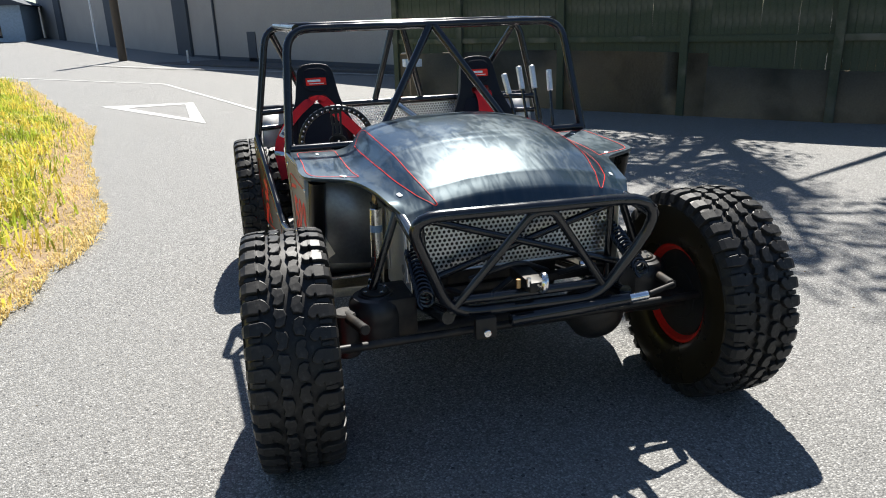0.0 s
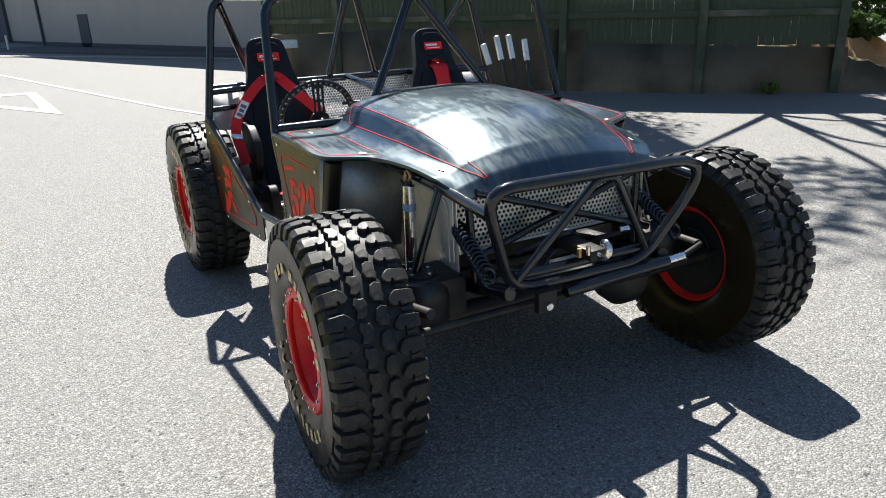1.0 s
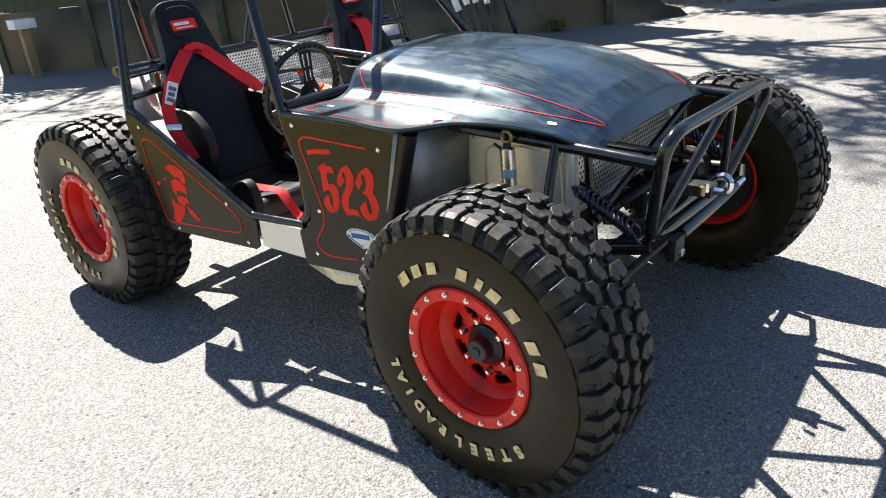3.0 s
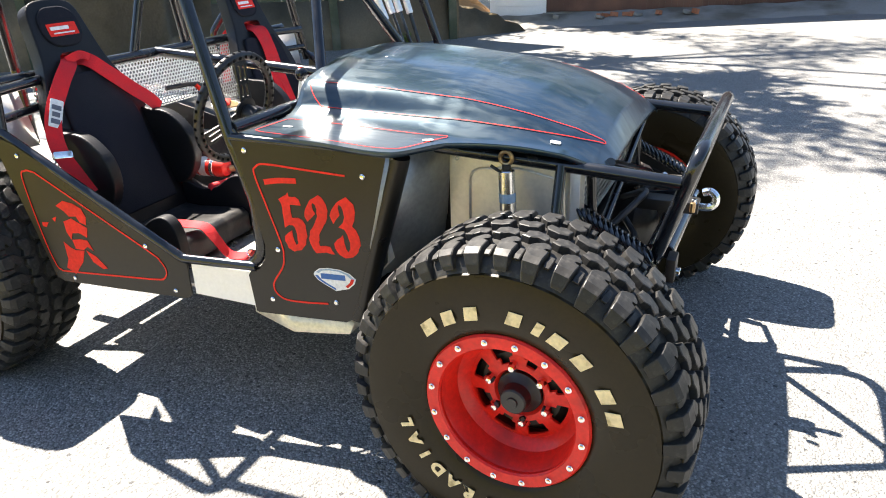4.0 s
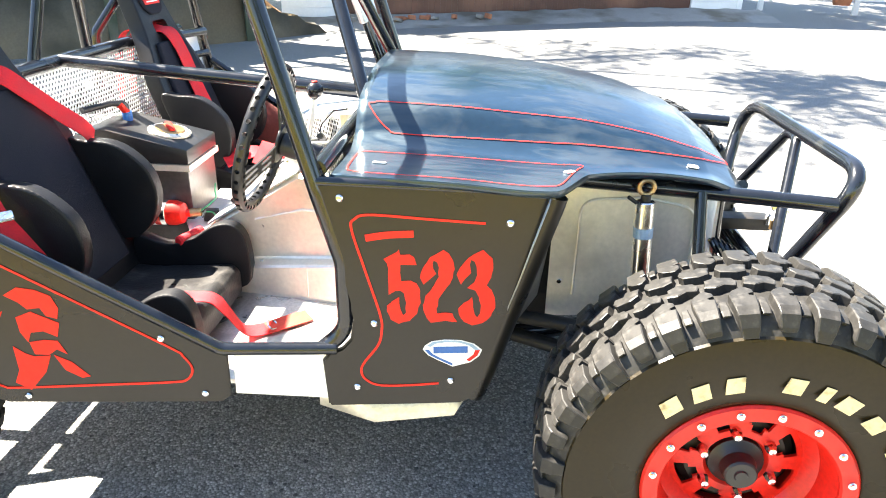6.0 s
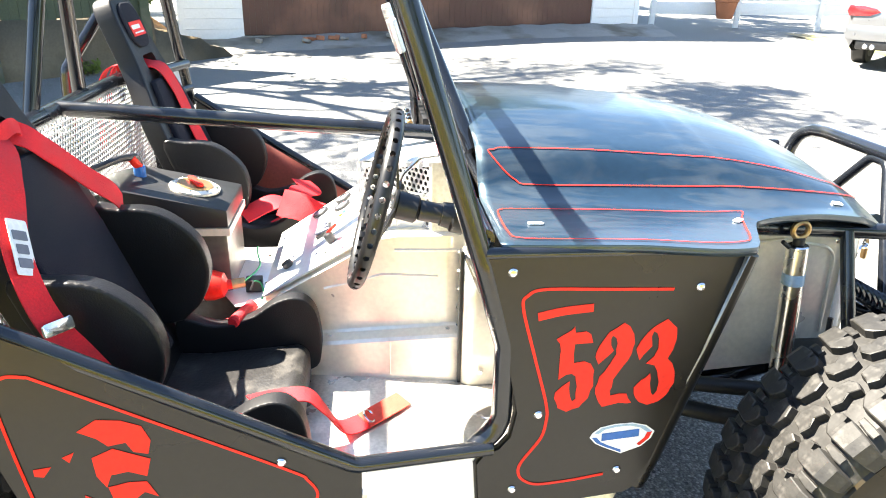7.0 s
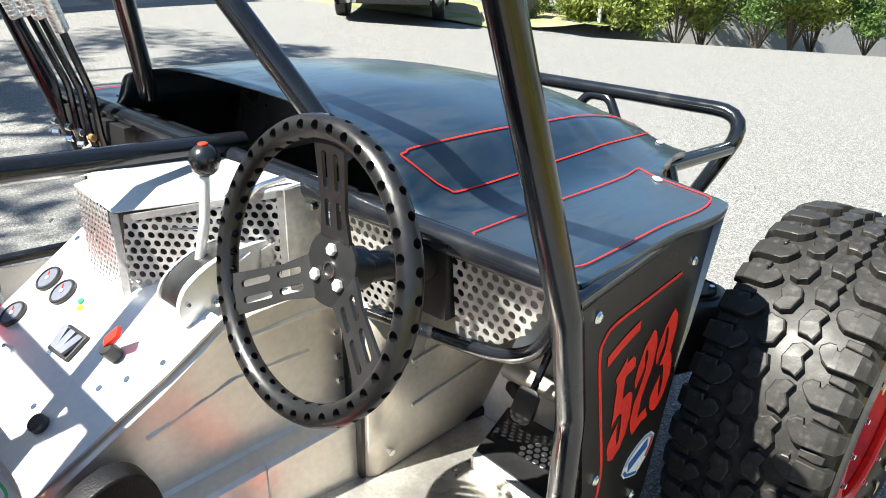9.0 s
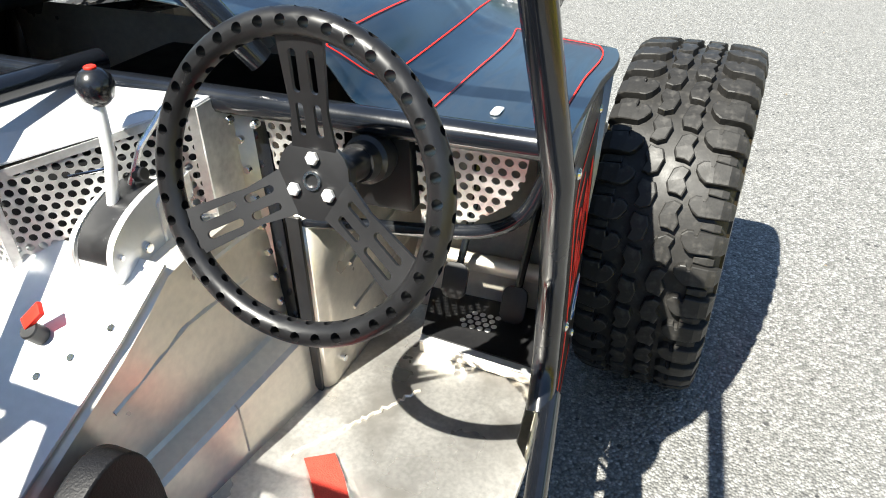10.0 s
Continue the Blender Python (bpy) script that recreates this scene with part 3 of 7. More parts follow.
def build_wheel(name, at, turn, lettered):
    """Rim, tyre, ring of bolts, hub; the dished side faces -x before the turn."""
    turned = Matrix.Rotation(-math.pi / 2, 4, "Y")  # z of the lathe to -x
    rim = bmesh.new()
    add_lathe(rim, [(-0.115, 0.218), (-0.115, 0.204), (-0.10, 0.192), (-0.02, 0.149), (0.022, 0.143), (0.034, 0.151), (0.050, 0.170), (0.105, 0.181), (0.118, 0.190), (0.118, 0.202), (0.10, 0.198), (0.0, 0.170), (-0.09, 0.200)], 64, turned, closed=True)
    # the disc: spokes with openings between them
    seg, spokes = 64, 8
    rows = [(0.022, 0.062), (0.034, 0.070), (0.034, 0.086), (0.031, 0.102), (0.026, 0.132), (0.022, 0.147)]
    for back in (0, 1):
        rings = []
        for h, r in rows:
            rings.append([rim.verts.new(turned @ Vector((r * math.cos(k), r * math.sin(k), h - 0.008 * back))) for k in np.linspace(0, 2 * math.pi, seg, endpoint=False)])
        for n, (a, b) in enumerate(zip(rings, rings[1:])):
            for k in range(seg):
                part_of = (k % (seg // spokes)) / (seg / spokes)
                if n in (2, 3) and (0.20 if n == 3 else 0.32) <= part_of < (0.80 if n == 3 else 0.68):
                    continue
                rim.faces.new((a[k], a[(k + 1) % seg], b[(k + 1) % seg], b[k]))
    bmesh.ops.holes_fill(rim, edges=[], sides=0)
    wheel = part(name, rim, RED_PAINT, buggy, "deep-dished red steel wheel")
    tyre = part("tyre", tyre_mesh(), [TREAD, SIDEWALL], wheel, "chunky black mud-terrain tyre with dusty worn tread", angle=0.5)
    shapes = [shoulder_lug(1, 0.047, 0.197), shoulder_lug(-1, 0.047, 0.197), shoulder_lug(1, 0.044, 0.184), shoulder_lug(-1, 0.044, 0.184), middle_lug(1), middle_lug(-1), bridge_lug(1), bridge_lug(-1)]
    for i in range(LUGS):
        for k, shift in ((2 * (i % 2), 0.30), (1 + 2 * (i % 2), 0.80), (4, 0.50), (5, 0.0), (6, -0.02), (7, 0.48)):
            block = new("tread_step" if k > 5 else "tread_block", shapes[k])
            block.parent = wheel
            block.matrix_basis = Matrix.Rotation(-(i + shift) * 2 * math.pi / LUGS, 4, "X")
    ring = bmesh.new()
    add_lathe(ring, [(0.118, 0.220), (0.118, 0.183), (0.130, 0.181), (0.136, 0.185), (0.136, 0.216), (0.130, 0.221)], 64, turned, closed=True)
    part("beadlock_ring", ring, RED_PAINT, wheel, "red bolted bead-lock ring")
    bolt = bmesh.new()
    add_lathe(bolt, [(0, 0.0085), (0.004, 0.0085), (0.004, 0.006), (0.009, 0.006), (0.010, 0.004), (0.010, 0.0)], 10, turned)
    first = part("bead_bolt", bolt, CHROME, wheel)
    for k in range(16):
        a = radians(22.5 * k + 8)
        b = first if k == 0 else first.copy()
        if k:
            scene.collection.objects.link(b)
        b.location = (-0.136, 0.202 * math.cos(a), 0.202 * math.sin(a))
    hub = bmesh.new()
    add_lathe(hub, [(0.0, 0.060), (0.034, 0.060), (0.038, 0.052), (0.050, 0.040), (0.078, 0.036), (0.082, 0.032), (0.082, 0.015), (0.086, 0.013), (0.086, 0.0)], 28, turned)
    part("hub_cap", hub, BLACK_PLASTIC, wheel, "black locking hub")
    nut = bmesh.new()
    add_lathe(nut, [(0.03, 0.013), (0.050, 0.012), (0.058, 0.008), (0.060, 0.0)], 8, turned)
    first = part("lug_nut", nut, CHROME, wheel)
    for k in range(6):
        a = radians(60 * k + 20)
        b = first if k == 0 else first.copy()
        if k:
            scene.collection.objects.link(b)
        b.location = (0, 0.082 * math.cos(a), 0.082 * math.sin(a))
    rod("brake_drum", (-0.015, 0, 0), (0.10, 0, 0), 0.13, DARK_STEEL, wheel, 32)
    part("brake_backing", add_lathe(bmesh.new(), [(-0.098, 0.184), (-0.092, 0.189), (-0.035, 0.158), (-0.030, 0.150)], 48, turned), DARK_STEEL, wheel, "dirty black brake backing")
    if lettered:
        made = []
        bar_shapes = [(132, 1.1), (119, 0.95), (106, 0.95), (84, 0.95), (72, 0.55), (62, 1.0), (48, 1.0), (29, 1.0), (17, 0.95)]
        for deg, w in bar_shapes:
            bm = add_plate(bmesh.new(), [(-0.020 * w - 0.002, -0.0175), (0.018 * w - 0.002, -0.0175), (0.020 * w + 0.002, 0.0175), (-0.017 * w + 0.002, 0.0175)], 0.002, None, 0.0006, 1)
            mesh = bpy.data.meshes.new("bar")
            bm.to_mesh(mesh)
            bm.free()
            sidewall_letter(mesh, radians(deg), 0.287, made)
        for word, start, step in (("STEEL", -48, -12.0), ("RADIAL", -109, -10.2)):
            for k, ch in enumerate(word):
                sidewall_letter(letters(ch, 0.050, 0.0030), radians(start + step * k), 0.290, made)
        for mesh, m in made:
            mesh.transform(m)
            mesh.materials.clear()
            mesh.materials.append(LETTER)
            mark = new("sidewall_letter", mesh)
            mark.parent = tyre
    wheel.matrix_basis = pose(*at, 0, 0, turn)
    return wheel


front_right = build_wheel("wheel", (-0.903, 0.028, 0.411), -3.2, True)
copy_thing(front_right, pose(-0.895, 2.295, 0.418, 40, 0, 0))
copy_thing(front_right, pose(0.838, -0.025, 0.418, 75, 0, 179))
copy_thing(front_right, pose(0.86, 2.26, 0.418, -30, 0, 180))

# frame of bent tube
R = 0.021
tube("front_hoop", [(-0.785, 0.990, 0.552), (-0.777, 0.935, 0.60), (-0.777, 0.935, 0.78), (-0.784, 0.985, 0.955), (-0.727, 1.17, 1.552), (0.727, 1.17, 1.552), (0.784, 0.985, 0.955), (0.777, 0.935, 0.78), (0.777, 0.935, 0.60), (0.785, 0.990, 0.552)], R, BLACK_TUBE, buggy, 0.13)
tube("main_hoop", [(-0.90, 1.862, 0.92), (-0.785, 1.935, 1.562), (0.785, 1.925, 1.562), (0.93, 1.885, 0.92)], R, BLACK_TUBE, buggy, 0.13)
for s in (-1, 1):
    tube("roof_rail", [(s * 0.68, 1.17, 1.552), (s * 0.73, 1.93, 1.562)], R, BLACK_TUBE, buggy)
    tube("windscreen_brace", [(s * 0.012, 1.150, 1.545), (s * 0.335, 0.948, 1.05)], R * 0.95, BLACK_TUBE, buggy)
    tube("rear_brace", [(s * 0.028, 1.938, 1.555), (s * 0.156, 1.996, 1.09)], R * 0.9, BLACK_TUBE, buggy)
    tube("rear_stay", [(s * 0.755, 1.922, 1.525), (s * 0.56, 2.185, 1.10), (s * 0.55, 2.20, 0.80)], R * 0.9, BLACK_TUBE, buggy, 0.05)
    tube("side_rail", [(s * 0.90, 1.86, 0.955), (s * 0.832, 1.225, 0.563), (s * 0.795, 0.955, 0.560)], 0.016, BLACK_TUBE, buggy, 0.05)
    tube("frame_rail", [(s * 0.52, 0.45, 0.925), (s * 0.46, 0.10, 0.885), (s * 0.455 - 0.025, -0.275, 0.868)], 0.020, BLACK_TUBE, buggy, 0.1)
    tube("frame_strut", [(s * 0.472, 0.062, 0.885), (s * 0.582, 0.057, 0.590)], 0.016, BLACK_TUBE, buggy)
    tube("lower_rail", [(s * 0.36, -0.22, 0.55), (s * 0.42, 0.30, 0.45), (s * 0.42, 0.62, 0.392), (s * 0.42, 2.4, 0.392)], 0.025, BLACK_TUBE, buggy, 0.1)
    tube("rear_shelf_bar", [(s * 0.885, 1.875, 1.08), (s * 0.30, 1.99, 1.09)], 0.017, BLACK_TUBE, buggy)
    tube("seat_side_bar", [(s * 0.885, 1.87, 0.99), (s * 0.68, 1.93, 0.99)], 0.015, BLACK_TUBE, buggy)
tube("rear_crossbar", [(-0.86, 1.98, 1.09), (0.86, 1.98, 1.09)], R, BLACK_TUBE, buggy)
tube("spine_bar", [(-0.045, 1.975, 1.092), (-0.030, 0.95, 1.018)], R, BLACK_TUBE, buggy)
tube("dash_bar", [(-0.775, 0.985, 1.0), (0.775, 0.985, 1.0)], 0.020, BLACK_TUBE, buggy)

# nose hoop and its braces
tube("nose_hoop", [(-0.520, -0.315, 0.962), (0.475, -0.335, 0.952), (0.245, -0.225, 0.552), (-0.345, -0.200, 0.553)], 0.021, BLACK_TUBE, buggy, 0.16, closed=True)
tube("nose_brace", [(-0.345, -0.207, 0.565), (-0.075, -0.318, 0.938), (0.0, -0.322, 0.938), (0.265, -0.228, 0.585)], 0.0155, BLACK_TUBE, buggy, 0.05)
tube("grille_brace", [(-0.40, -0.04, 0.627), (0.42, -0.04, 0.868)], 0.0145, BLACK_TUBE, buggy)
tube("grille_brace", [(0.42, -0.065, 0.612), (-0.40, -0.065, 0.885)], 0.0145, BLACK_TUBE, buggy)
for s in (-1, 1):
    tube("nose_stay", [(s * 0.30 - 0.04, -0.20, 0.555), (s * 0.40, 0.10, 0.50)], 0.018, BLACK_TUBE, buggy)
    tube("nose_upright", [(s * 0.40, -0.01, 0.87), (s * 0.38, -0.03, 0.50)], 0.015, BLACK_TUBE, buggy)


# bonnet: columns across, stations along
STATION = [0.955, 0.70, 0.46, 0.37, 0.20, 0.05, -0.03, -0.075]
COLUMN_X = [[0] * 8, [0.21, 0.21, 0.20, 0.195, 0.185, 0.17, 0.16, 0.15], [0.42, 0.415, 0.40, 0.392, 0.378, 0.350, 0.325, 0.31], [0.487, 0.482, 0.472, 0.466, 0.448, 0.412, 0.380, 0.36], [0.56, 0.56, 0.553, 0.540, 0.500, 0.460, 0.428, 0.412], [0.782, 0.776, 0.765, 0.60, 0.536, 0.500, 0.462, 0.445]]
COLUMN_Z = [[1.128, 1.125, 1.105, 1.092, 1.057, 1.005, 0.955, 0.885], [1.122, 1.117, 1.097, 1.084, 1.050, 0.998, 0.950, 0.882], [1.082, 1.074, 1.055, 1.045, 1.013, 0.968, 0.930, 0.878], [1.012, 1.006, 0.997, 0.992, 0.973, 0.946, 0.915, 0.872], [0.987, 0.981, 0.970, 0.966, 0.955, 0.932, 0.903, 0.868], [0.992, 0.984, 0.970, 0.960, 0.951, 0.928, 0.892, 0.862]]


def bonnet_point(c, t, lift=0.0):
    """The bonnet at column c (minus: driver's side) and station t, lifted along its normal."""
    def at(c, t):
        i, k = min(max(int(t), 0), 6), abs(c)
        j, f, g = min(int(k), 4), t - min(max(int(t), 0), 6), k - min(int(k), 4)

        def value(table, j):
            col = [2 * table[j][0] - table[j][1], *table[j], 2 * table[j][7] - table[j][6]]
            a, b, p, q = col[i : i + 4]
            return 0.5 * (2 * b + (p - a) * f + (2 * a - 5 * b + 4 * p - q) * f**2 + (3 * b - a - 3 * p + q) * f**3)

        ys = np.interp(t, range(8), STATION)
        vals = []
        for table in (COLUMN_X, COLUMN_Z):
            p0, p1 = value(table, j), value(table, j + 1)
            pa = value(table, j - 1) if j else (value(table, 1) * (1 if table is COLUMN_Z else -1))
            pb = value(table, j + 2) if j < 4 else 2 * p1 - p0
            m0, m1 = (p1 - pa) / 2 * 0.75, (pb - p0) / 2 * 0.75
            vals.append(p0 * (2 * g**3 - 3 * g**2 + 1) + p1 * (3 * g**2 - 2 * g**3) + m0 * (g**3 - 2 * g**2 + g) + m1 * (g**3 - g**2))
        return Vector((math.copysign(vals[0], c), ys, vals[1]))

    p = at(c, t)
    if lift:
        e = 0.02
        sc = 1 if c >= 0 else -1
        n = (at(c + e * sc, t) - at(c - e * sc if abs(c) > e else c, t)).cross(at(c, min(t + e, 7)) - at(c, max(t - e, 0)))
        p += n.normalized() * lift * (1 if n.z > 0 else -1)
    return p


def build_bonnet():
    bm = bmesh.new()
    cs = [c for c in np.linspace(-5, 5, 101)]
    rows = []
    for t in np.linspace(0, 7, 71):
        row = [bonnet_point(c if abs(c) > 1e-6 else 1e-6, t) for c in cs]
        for k, d in ((0, -1), (-1, 1)):
            p = row[k]
            edge = [p + Vector((0.002 * d, 0, -0.006)), p + Vector((0.0, 0, -0.016))]
            row = edge[::-1] + row if k == 0 else row + edge
        rows.append(row)
    add_sheet(bm, rows)
    hood = thicken(part("bonnet", bm, BONNET_PAINT, buggy, "satin black bonnet with dusty wipe marks and red pinstripes"), 0.003)
    # red pinstripes on both sides
    for s in (-1, 1):
        for loop in (
            [(2.12, 6.05), (2.08, 5.0), (2.07, 3.5), (2.06, 1.5), (2.05, 0.35), (2.10, 0.16), (2.2, 0.12), (2.8, 0.32), (2.98, 0.5), (2.98, 1.5), (2.9, 3.5), (2.72, 5.0), (2.4, 5.85), (2.25, 6.1), (2.12, 6.05)],
            [(4.14, 2.86), (4.09, 2.6), (4.09, 1.5), (4.09, 0.3), (4.12, 0.14), (4.25, 0.10), (4.72, 0.10), (4.83, 0.16), (4.86, 0.4), (4.86, 1.5), (4.84, 1.95), (4.77, 2.22), (4.62, 2.45), (4.42, 2.68), (4.26, 2.85), (4.14, 2.86)],
        ):
            line = smooth_line(loop, 10)
            pts = [bonnet_point(s * c, t, 0.0018) for c, t in line]
            ups = [(bonnet_point(s * c, t, 0.01) - bonnet_point(s * c, t, 0.0018)) for c, t in line]
            part("pinstripe", add_ribbon(bmesh.new(), pts, ups, 0.0024, 0.0008), RED_VINYL, hood)
        for c, t in ((4.5, 0.35), (4.45, 2.45), (3.55, 4.75)):
            p = bonnet_point(s * c, t, 0.001)
            n = bonnet_point(s * c, t, 0.01) - p
            ahead = bonnet_point(s * c, t - 0.1, 0.001) - p
            m = axes(p, ahead, n.cross(ahead))
            plate("bonnet_latch", round_rect(0.032, 0.015, 0.006), 0.0025, m, WHITE_ALLOY, hood, 0.0008, "small flat bright bonnet fastener")
    return hood


build_bonnet()

# front lip below the bonnet, and the panel under its rear edge
tube("bonnet_hinge_bar", [(-0.50, 0.93, 0.985), (0.50, 0.93, 0.985)], 0.012, BLACK_TUBE, buggy)


def flank(y, front=True):
    """How far out the side panels stand."""
    return 0.779 - (0.935 - y) * 0.095 if front else 0.83 + (y - 1.25) * 0.14


def on_flank(pts, front=True, side=-1, out=0.0):
    return [Vector((side * (flank(y, front) + out), y, z)) for y, z in pts]


def flank_sheet(name, pts, front, side, material, parent, thick=0.004, bevel=0.0, out=0.0, label="", smooth=True):
    bm = bmesh.new()
    inn = [bm.verts.new(p) for p in on_flank(pts, front, side, out)]
    outer = [bm.verts.new(p) for p in on_flank(pts, front, side, out + thick)]
    bm.faces.new(inn[::-1])
    bm.faces.new(outer)
    n = len(pts)
    for i in range(n):
        bm.faces.new((inn[i], inn[(i + 1) % n], outer[(i + 1) % n], outer[i]))
    bm.normal_update()
    bmesh.ops.triangulate(bm, faces=[f for f in bm.faces if len(f.verts) > 4])
    if bevel:
        bmesh.ops.bevel(bm, geom=[e for e in bm.edges if e.calc_face_angle(0) > 0.8], offset=bevel, segments=2, affect="EDGES")
    return part(name, bm, material, parent, label, smooth, 0.5)


COWL = [(0.991, 0.978), (0.935, 0.978), (0.600, 0.964), (0.459, 0.953), (0.468, 0.921), (0.600, 0.484), (0.625, 0.418), (0.656, 0.401), (0.803, 0.396), (0.981, 0.392), (0.991, 0.526), (0.974, 0.548), (0.943, 0.561), (0.923, 0.585), (0.913, 0.637), (0.935, 0.739)]
TAIL = [(1.86, 0.945), (1.80, 0.925), (1.55, 0.772), (1.225, 0.566), (1.213, 0.54), (1.215, 0.43), (1.24, 0.412), (1.50, 0.418), (1.735, 0.425), (1.765, 0.437), (1.80, 0.60), (1.868, 0.88)]
for s in (-1, 1):
    cowl = flank_sheet("cowl_panel", COWL, True, s, BLACK_PANEL, buggy, 0.018, 0.006, 0.0, "satin black side panel with red pinstripe and race number" if s < 0 else "satin black side panel")
    tail = flank_sheet("tail_panel", TAIL, False, s, BLACK_PANEL, buggy, 0.006, 0.002, 0.0, "satin black flared rear side panel")
    sill = flank_sheet("sill_plate", [(1.203, 0.542), (0.985, 0.536), (0.983, 0.412), (1.205, 0.432)], False, s, WHITE_ALLOY, buggy, 0.003, 0, -0.004, "bare pale alloy sill plate")
    # rolled front edge of the cowl
    edge = on_flank([(0.464, 0.946), (0.472, 0.916), (0.604, 0.484), (0.630, 0.413)], True, s, -0.018)
    part("cowl_edge", add_tube(bmesh.new(), edge, 0.036, 0.05, 16), BLACK_PANEL, buggy)
    part("cowl_top_edge", add_tube(bmesh.new(), on_flank([(0.985, 0.978), (0.60, 0.962), (0.462, 0.948)], True, s, 0.006), 0.0125, 0.0, 12), BLACK_TUBE, buggy)
    bolt = add_lathe(bmesh.new(), [(0, 0.009), (0.002, 0.009), (0.005, 0.006), (0.006, 0.0)], 12, Matrix.Rotation(s * math.pi / 2, 4, "Y"))
    first = part("panel_bolt", bolt, CHROME, cowl)
    spots = [(p, True) for p in ((0.934, 0.944), (0.557, 0.889), (0.680, 0.471), (0.908, 0.452), (0.864, 0.631))] + [(p, False) for p in ((1.792, 0.882), (1.36, 0.595), (1.276, 0.438), (1.686, 0.443))]
    for k, ((y, z), fr) in enumerate(spots):
        b = first if k == 0 else first.copy()
        if k:
            scene.collection.objects.link(b)
        b.parent = cowl if fr else tail
        b.location = (s * (flank(y, fr) + (0.0185 if fr else 0.0065)), y, z)
    if s > 0:
        continue
    # printed graphics on the driver's side
    OUT = 0.0187

    def flank_line(name, pts, front, width, material, parent, out, steps=8):
        n = (-1, 0.09 if front else 0.14, 0)
        line = smooth_line(pts, steps)
        return part(name, add_ribbon(bmesh.new(), on_flank([tuple(p) for p in line], front, -1, out), n, width, 0.0008), material, parent)

    flank_line("pinstripe", [(0.612, 0.888), (0.752, 0.898), (0.869, 0.906), (0.902, 0.896), (0.910, 0.871), (0.882, 0.769), (0.849, 0.652), (0.847, 0.607), (0.856, 0.571), (0.891, 0.520), (0.897, 0.495), (0.886, 0.473), (0.854, 0.457), (0.783, 0.457), (0.709, 0.463)], True, 0.006, RED_VINYL, cowl, OUT)
    flank_line("pinstripe", [(1.74, 0.829), (1.775, 0.832), (1.795, 0.80), (1.775, 0.60), (1.753, 0.494), (1.735, 0.471), (1.70, 0.467), (1.50, 0.470), (1.35, 0.473), (1.312, 0.481), (1.298, 0.51), (1.315, 0.545), (1.345, 0.572), (1.55, 0.706), (1.74, 0.829)], False, 0.006, RED_VINYL, tail, 0.0068)
    # the race number, in heavy uneven letters with small nicks
    FIVE = [(0.840, 0.799), (0.811, 0.816), (0.805, 0.823), (0.803, 0.810), (0.781, 0.811), (0.771, 0.804), (0.765, 0.785), (0.802, 0.785), (0.800, 0.743), (0.779, 0.745), (0.765, 0.738), (0.757, 0.723), (0.755, 0.686), (0.763, 0.659), (0.780, 0.639), (0.806, 0.631), (0.825, 0.642), (0.834, 0.665), (0.833, 0.679), (0.820, 0.692), (0.805, 0.702), (0.802, 0.669), (0.796, 0.654), (0.789, 0.660), (0.789, 0.689), (0.794, 0.712), (0.802, 0.719), (0.814, 0.718), (0.829, 0.708), (0.830, 0.756), (0.832, 0.788)]
    TWO = [(0.757, 0.752), (0.751, 0.777), (0.734, 0.805), (0.705, 0.823), (0.692, 0.814), (0.682, 0.796), (0.678, 0.775), (0.682, 0.752), (0.696, 0.727), (0.714, 0.697), (0.718, 0.671), (0.716, 0.659), (0.697, 0.662), (0.681, 0.660), (0.668, 0.637), (0.695, 0.640), (0.731, 0.634), (0.740, 0.647), (0.748, 0.666), (0.750, 0.680), (0.744, 0.706), (0.725, 0.733), (0.714, 0.755), (0.714, 0.778), (0.718, 0.791), (0.726, 0.797), (0.729, 0.790), (0.727, 0.775), (0.720, 0.763), (0.734, 0.749), (0.749, 0.735)]
    THREE = [(0.673, 0.762), (0.666, 0.779), (0.648, 0.803), (0.615, 0.824), (0.603, 0.812), (0.593, 0.803), (0.590, 0.777), (0.594, 0.754), (0.603, 0.734), (0.591, 0.722), (0.583, 0.703), (0.580, 0.675), (0.589, 0.654), (0.609, 0.634), (0.633, 0.628), (0.652, 0.637), (0.665, 0.657), (0.667, 0.673), (0.654, 0.688), (0.636, 0.703), (0.633, 0.678), (0.628, 0.657), (0.622, 0.649), (0.615, 0.660), (0.614, 0.681), (0.620, 0.704), (0.629, 0.721), (0.648, 0.727), (0.632, 0.742), (0.626, 0.760), (0.628, 0.781), (0.633, 0.794), (0.641, 0.799), (0.644, 0.787), (0.640, 0.766), (0.663, 0.736)]
    for k, shape in enumerate((FIVE, TWO, THREE)):
        jag = random.Random(k)
        worn = []
        for (y0, z0), (y1, z1) in zip(shape, shape[1:] + shape[:1]):
            worn.append((y0, z0))
            if math.hypot(y1 - y0, z1 - z0) > 0.022:
                f = jag.uniform(0.35, 0.65)
                worn.append((y0 + (y1 - y0) * f + jag.uniform(-0.0018, 0.0018), z0 + (z1 - z0) * f + jag.uniform(-0.0018, 0.0018)))
        flank_sheet("numeral", worn, True, -1, RED_VINYL, cowl, 0.0007, 0, OUT, "heavy red race numeral with ragged edges", False)
    flank_line("name_bar", [(0.880, 0.850), (0.831, 0.858), (0.772, 0.861)], True, 0.017, RED_VINYL, cowl, OUT)
    shield = [(0.749, 0.560), (0.744, 0.571), (0.728, 0.583), (0.698, 0.588), (0.658, 0.587), (0.626, 0.577), (0.606, 0.560), (0.612, 0.543), (0.632, 0.525), (0.676, 0.512), (0.712, 0.530), (0.736, 0.544)]
    sy, sz = 0.681, 0.557

    def inset(k):
        return [(sy + (y - sy) * k, sz + (z - sz) * k) for y, z in shield]

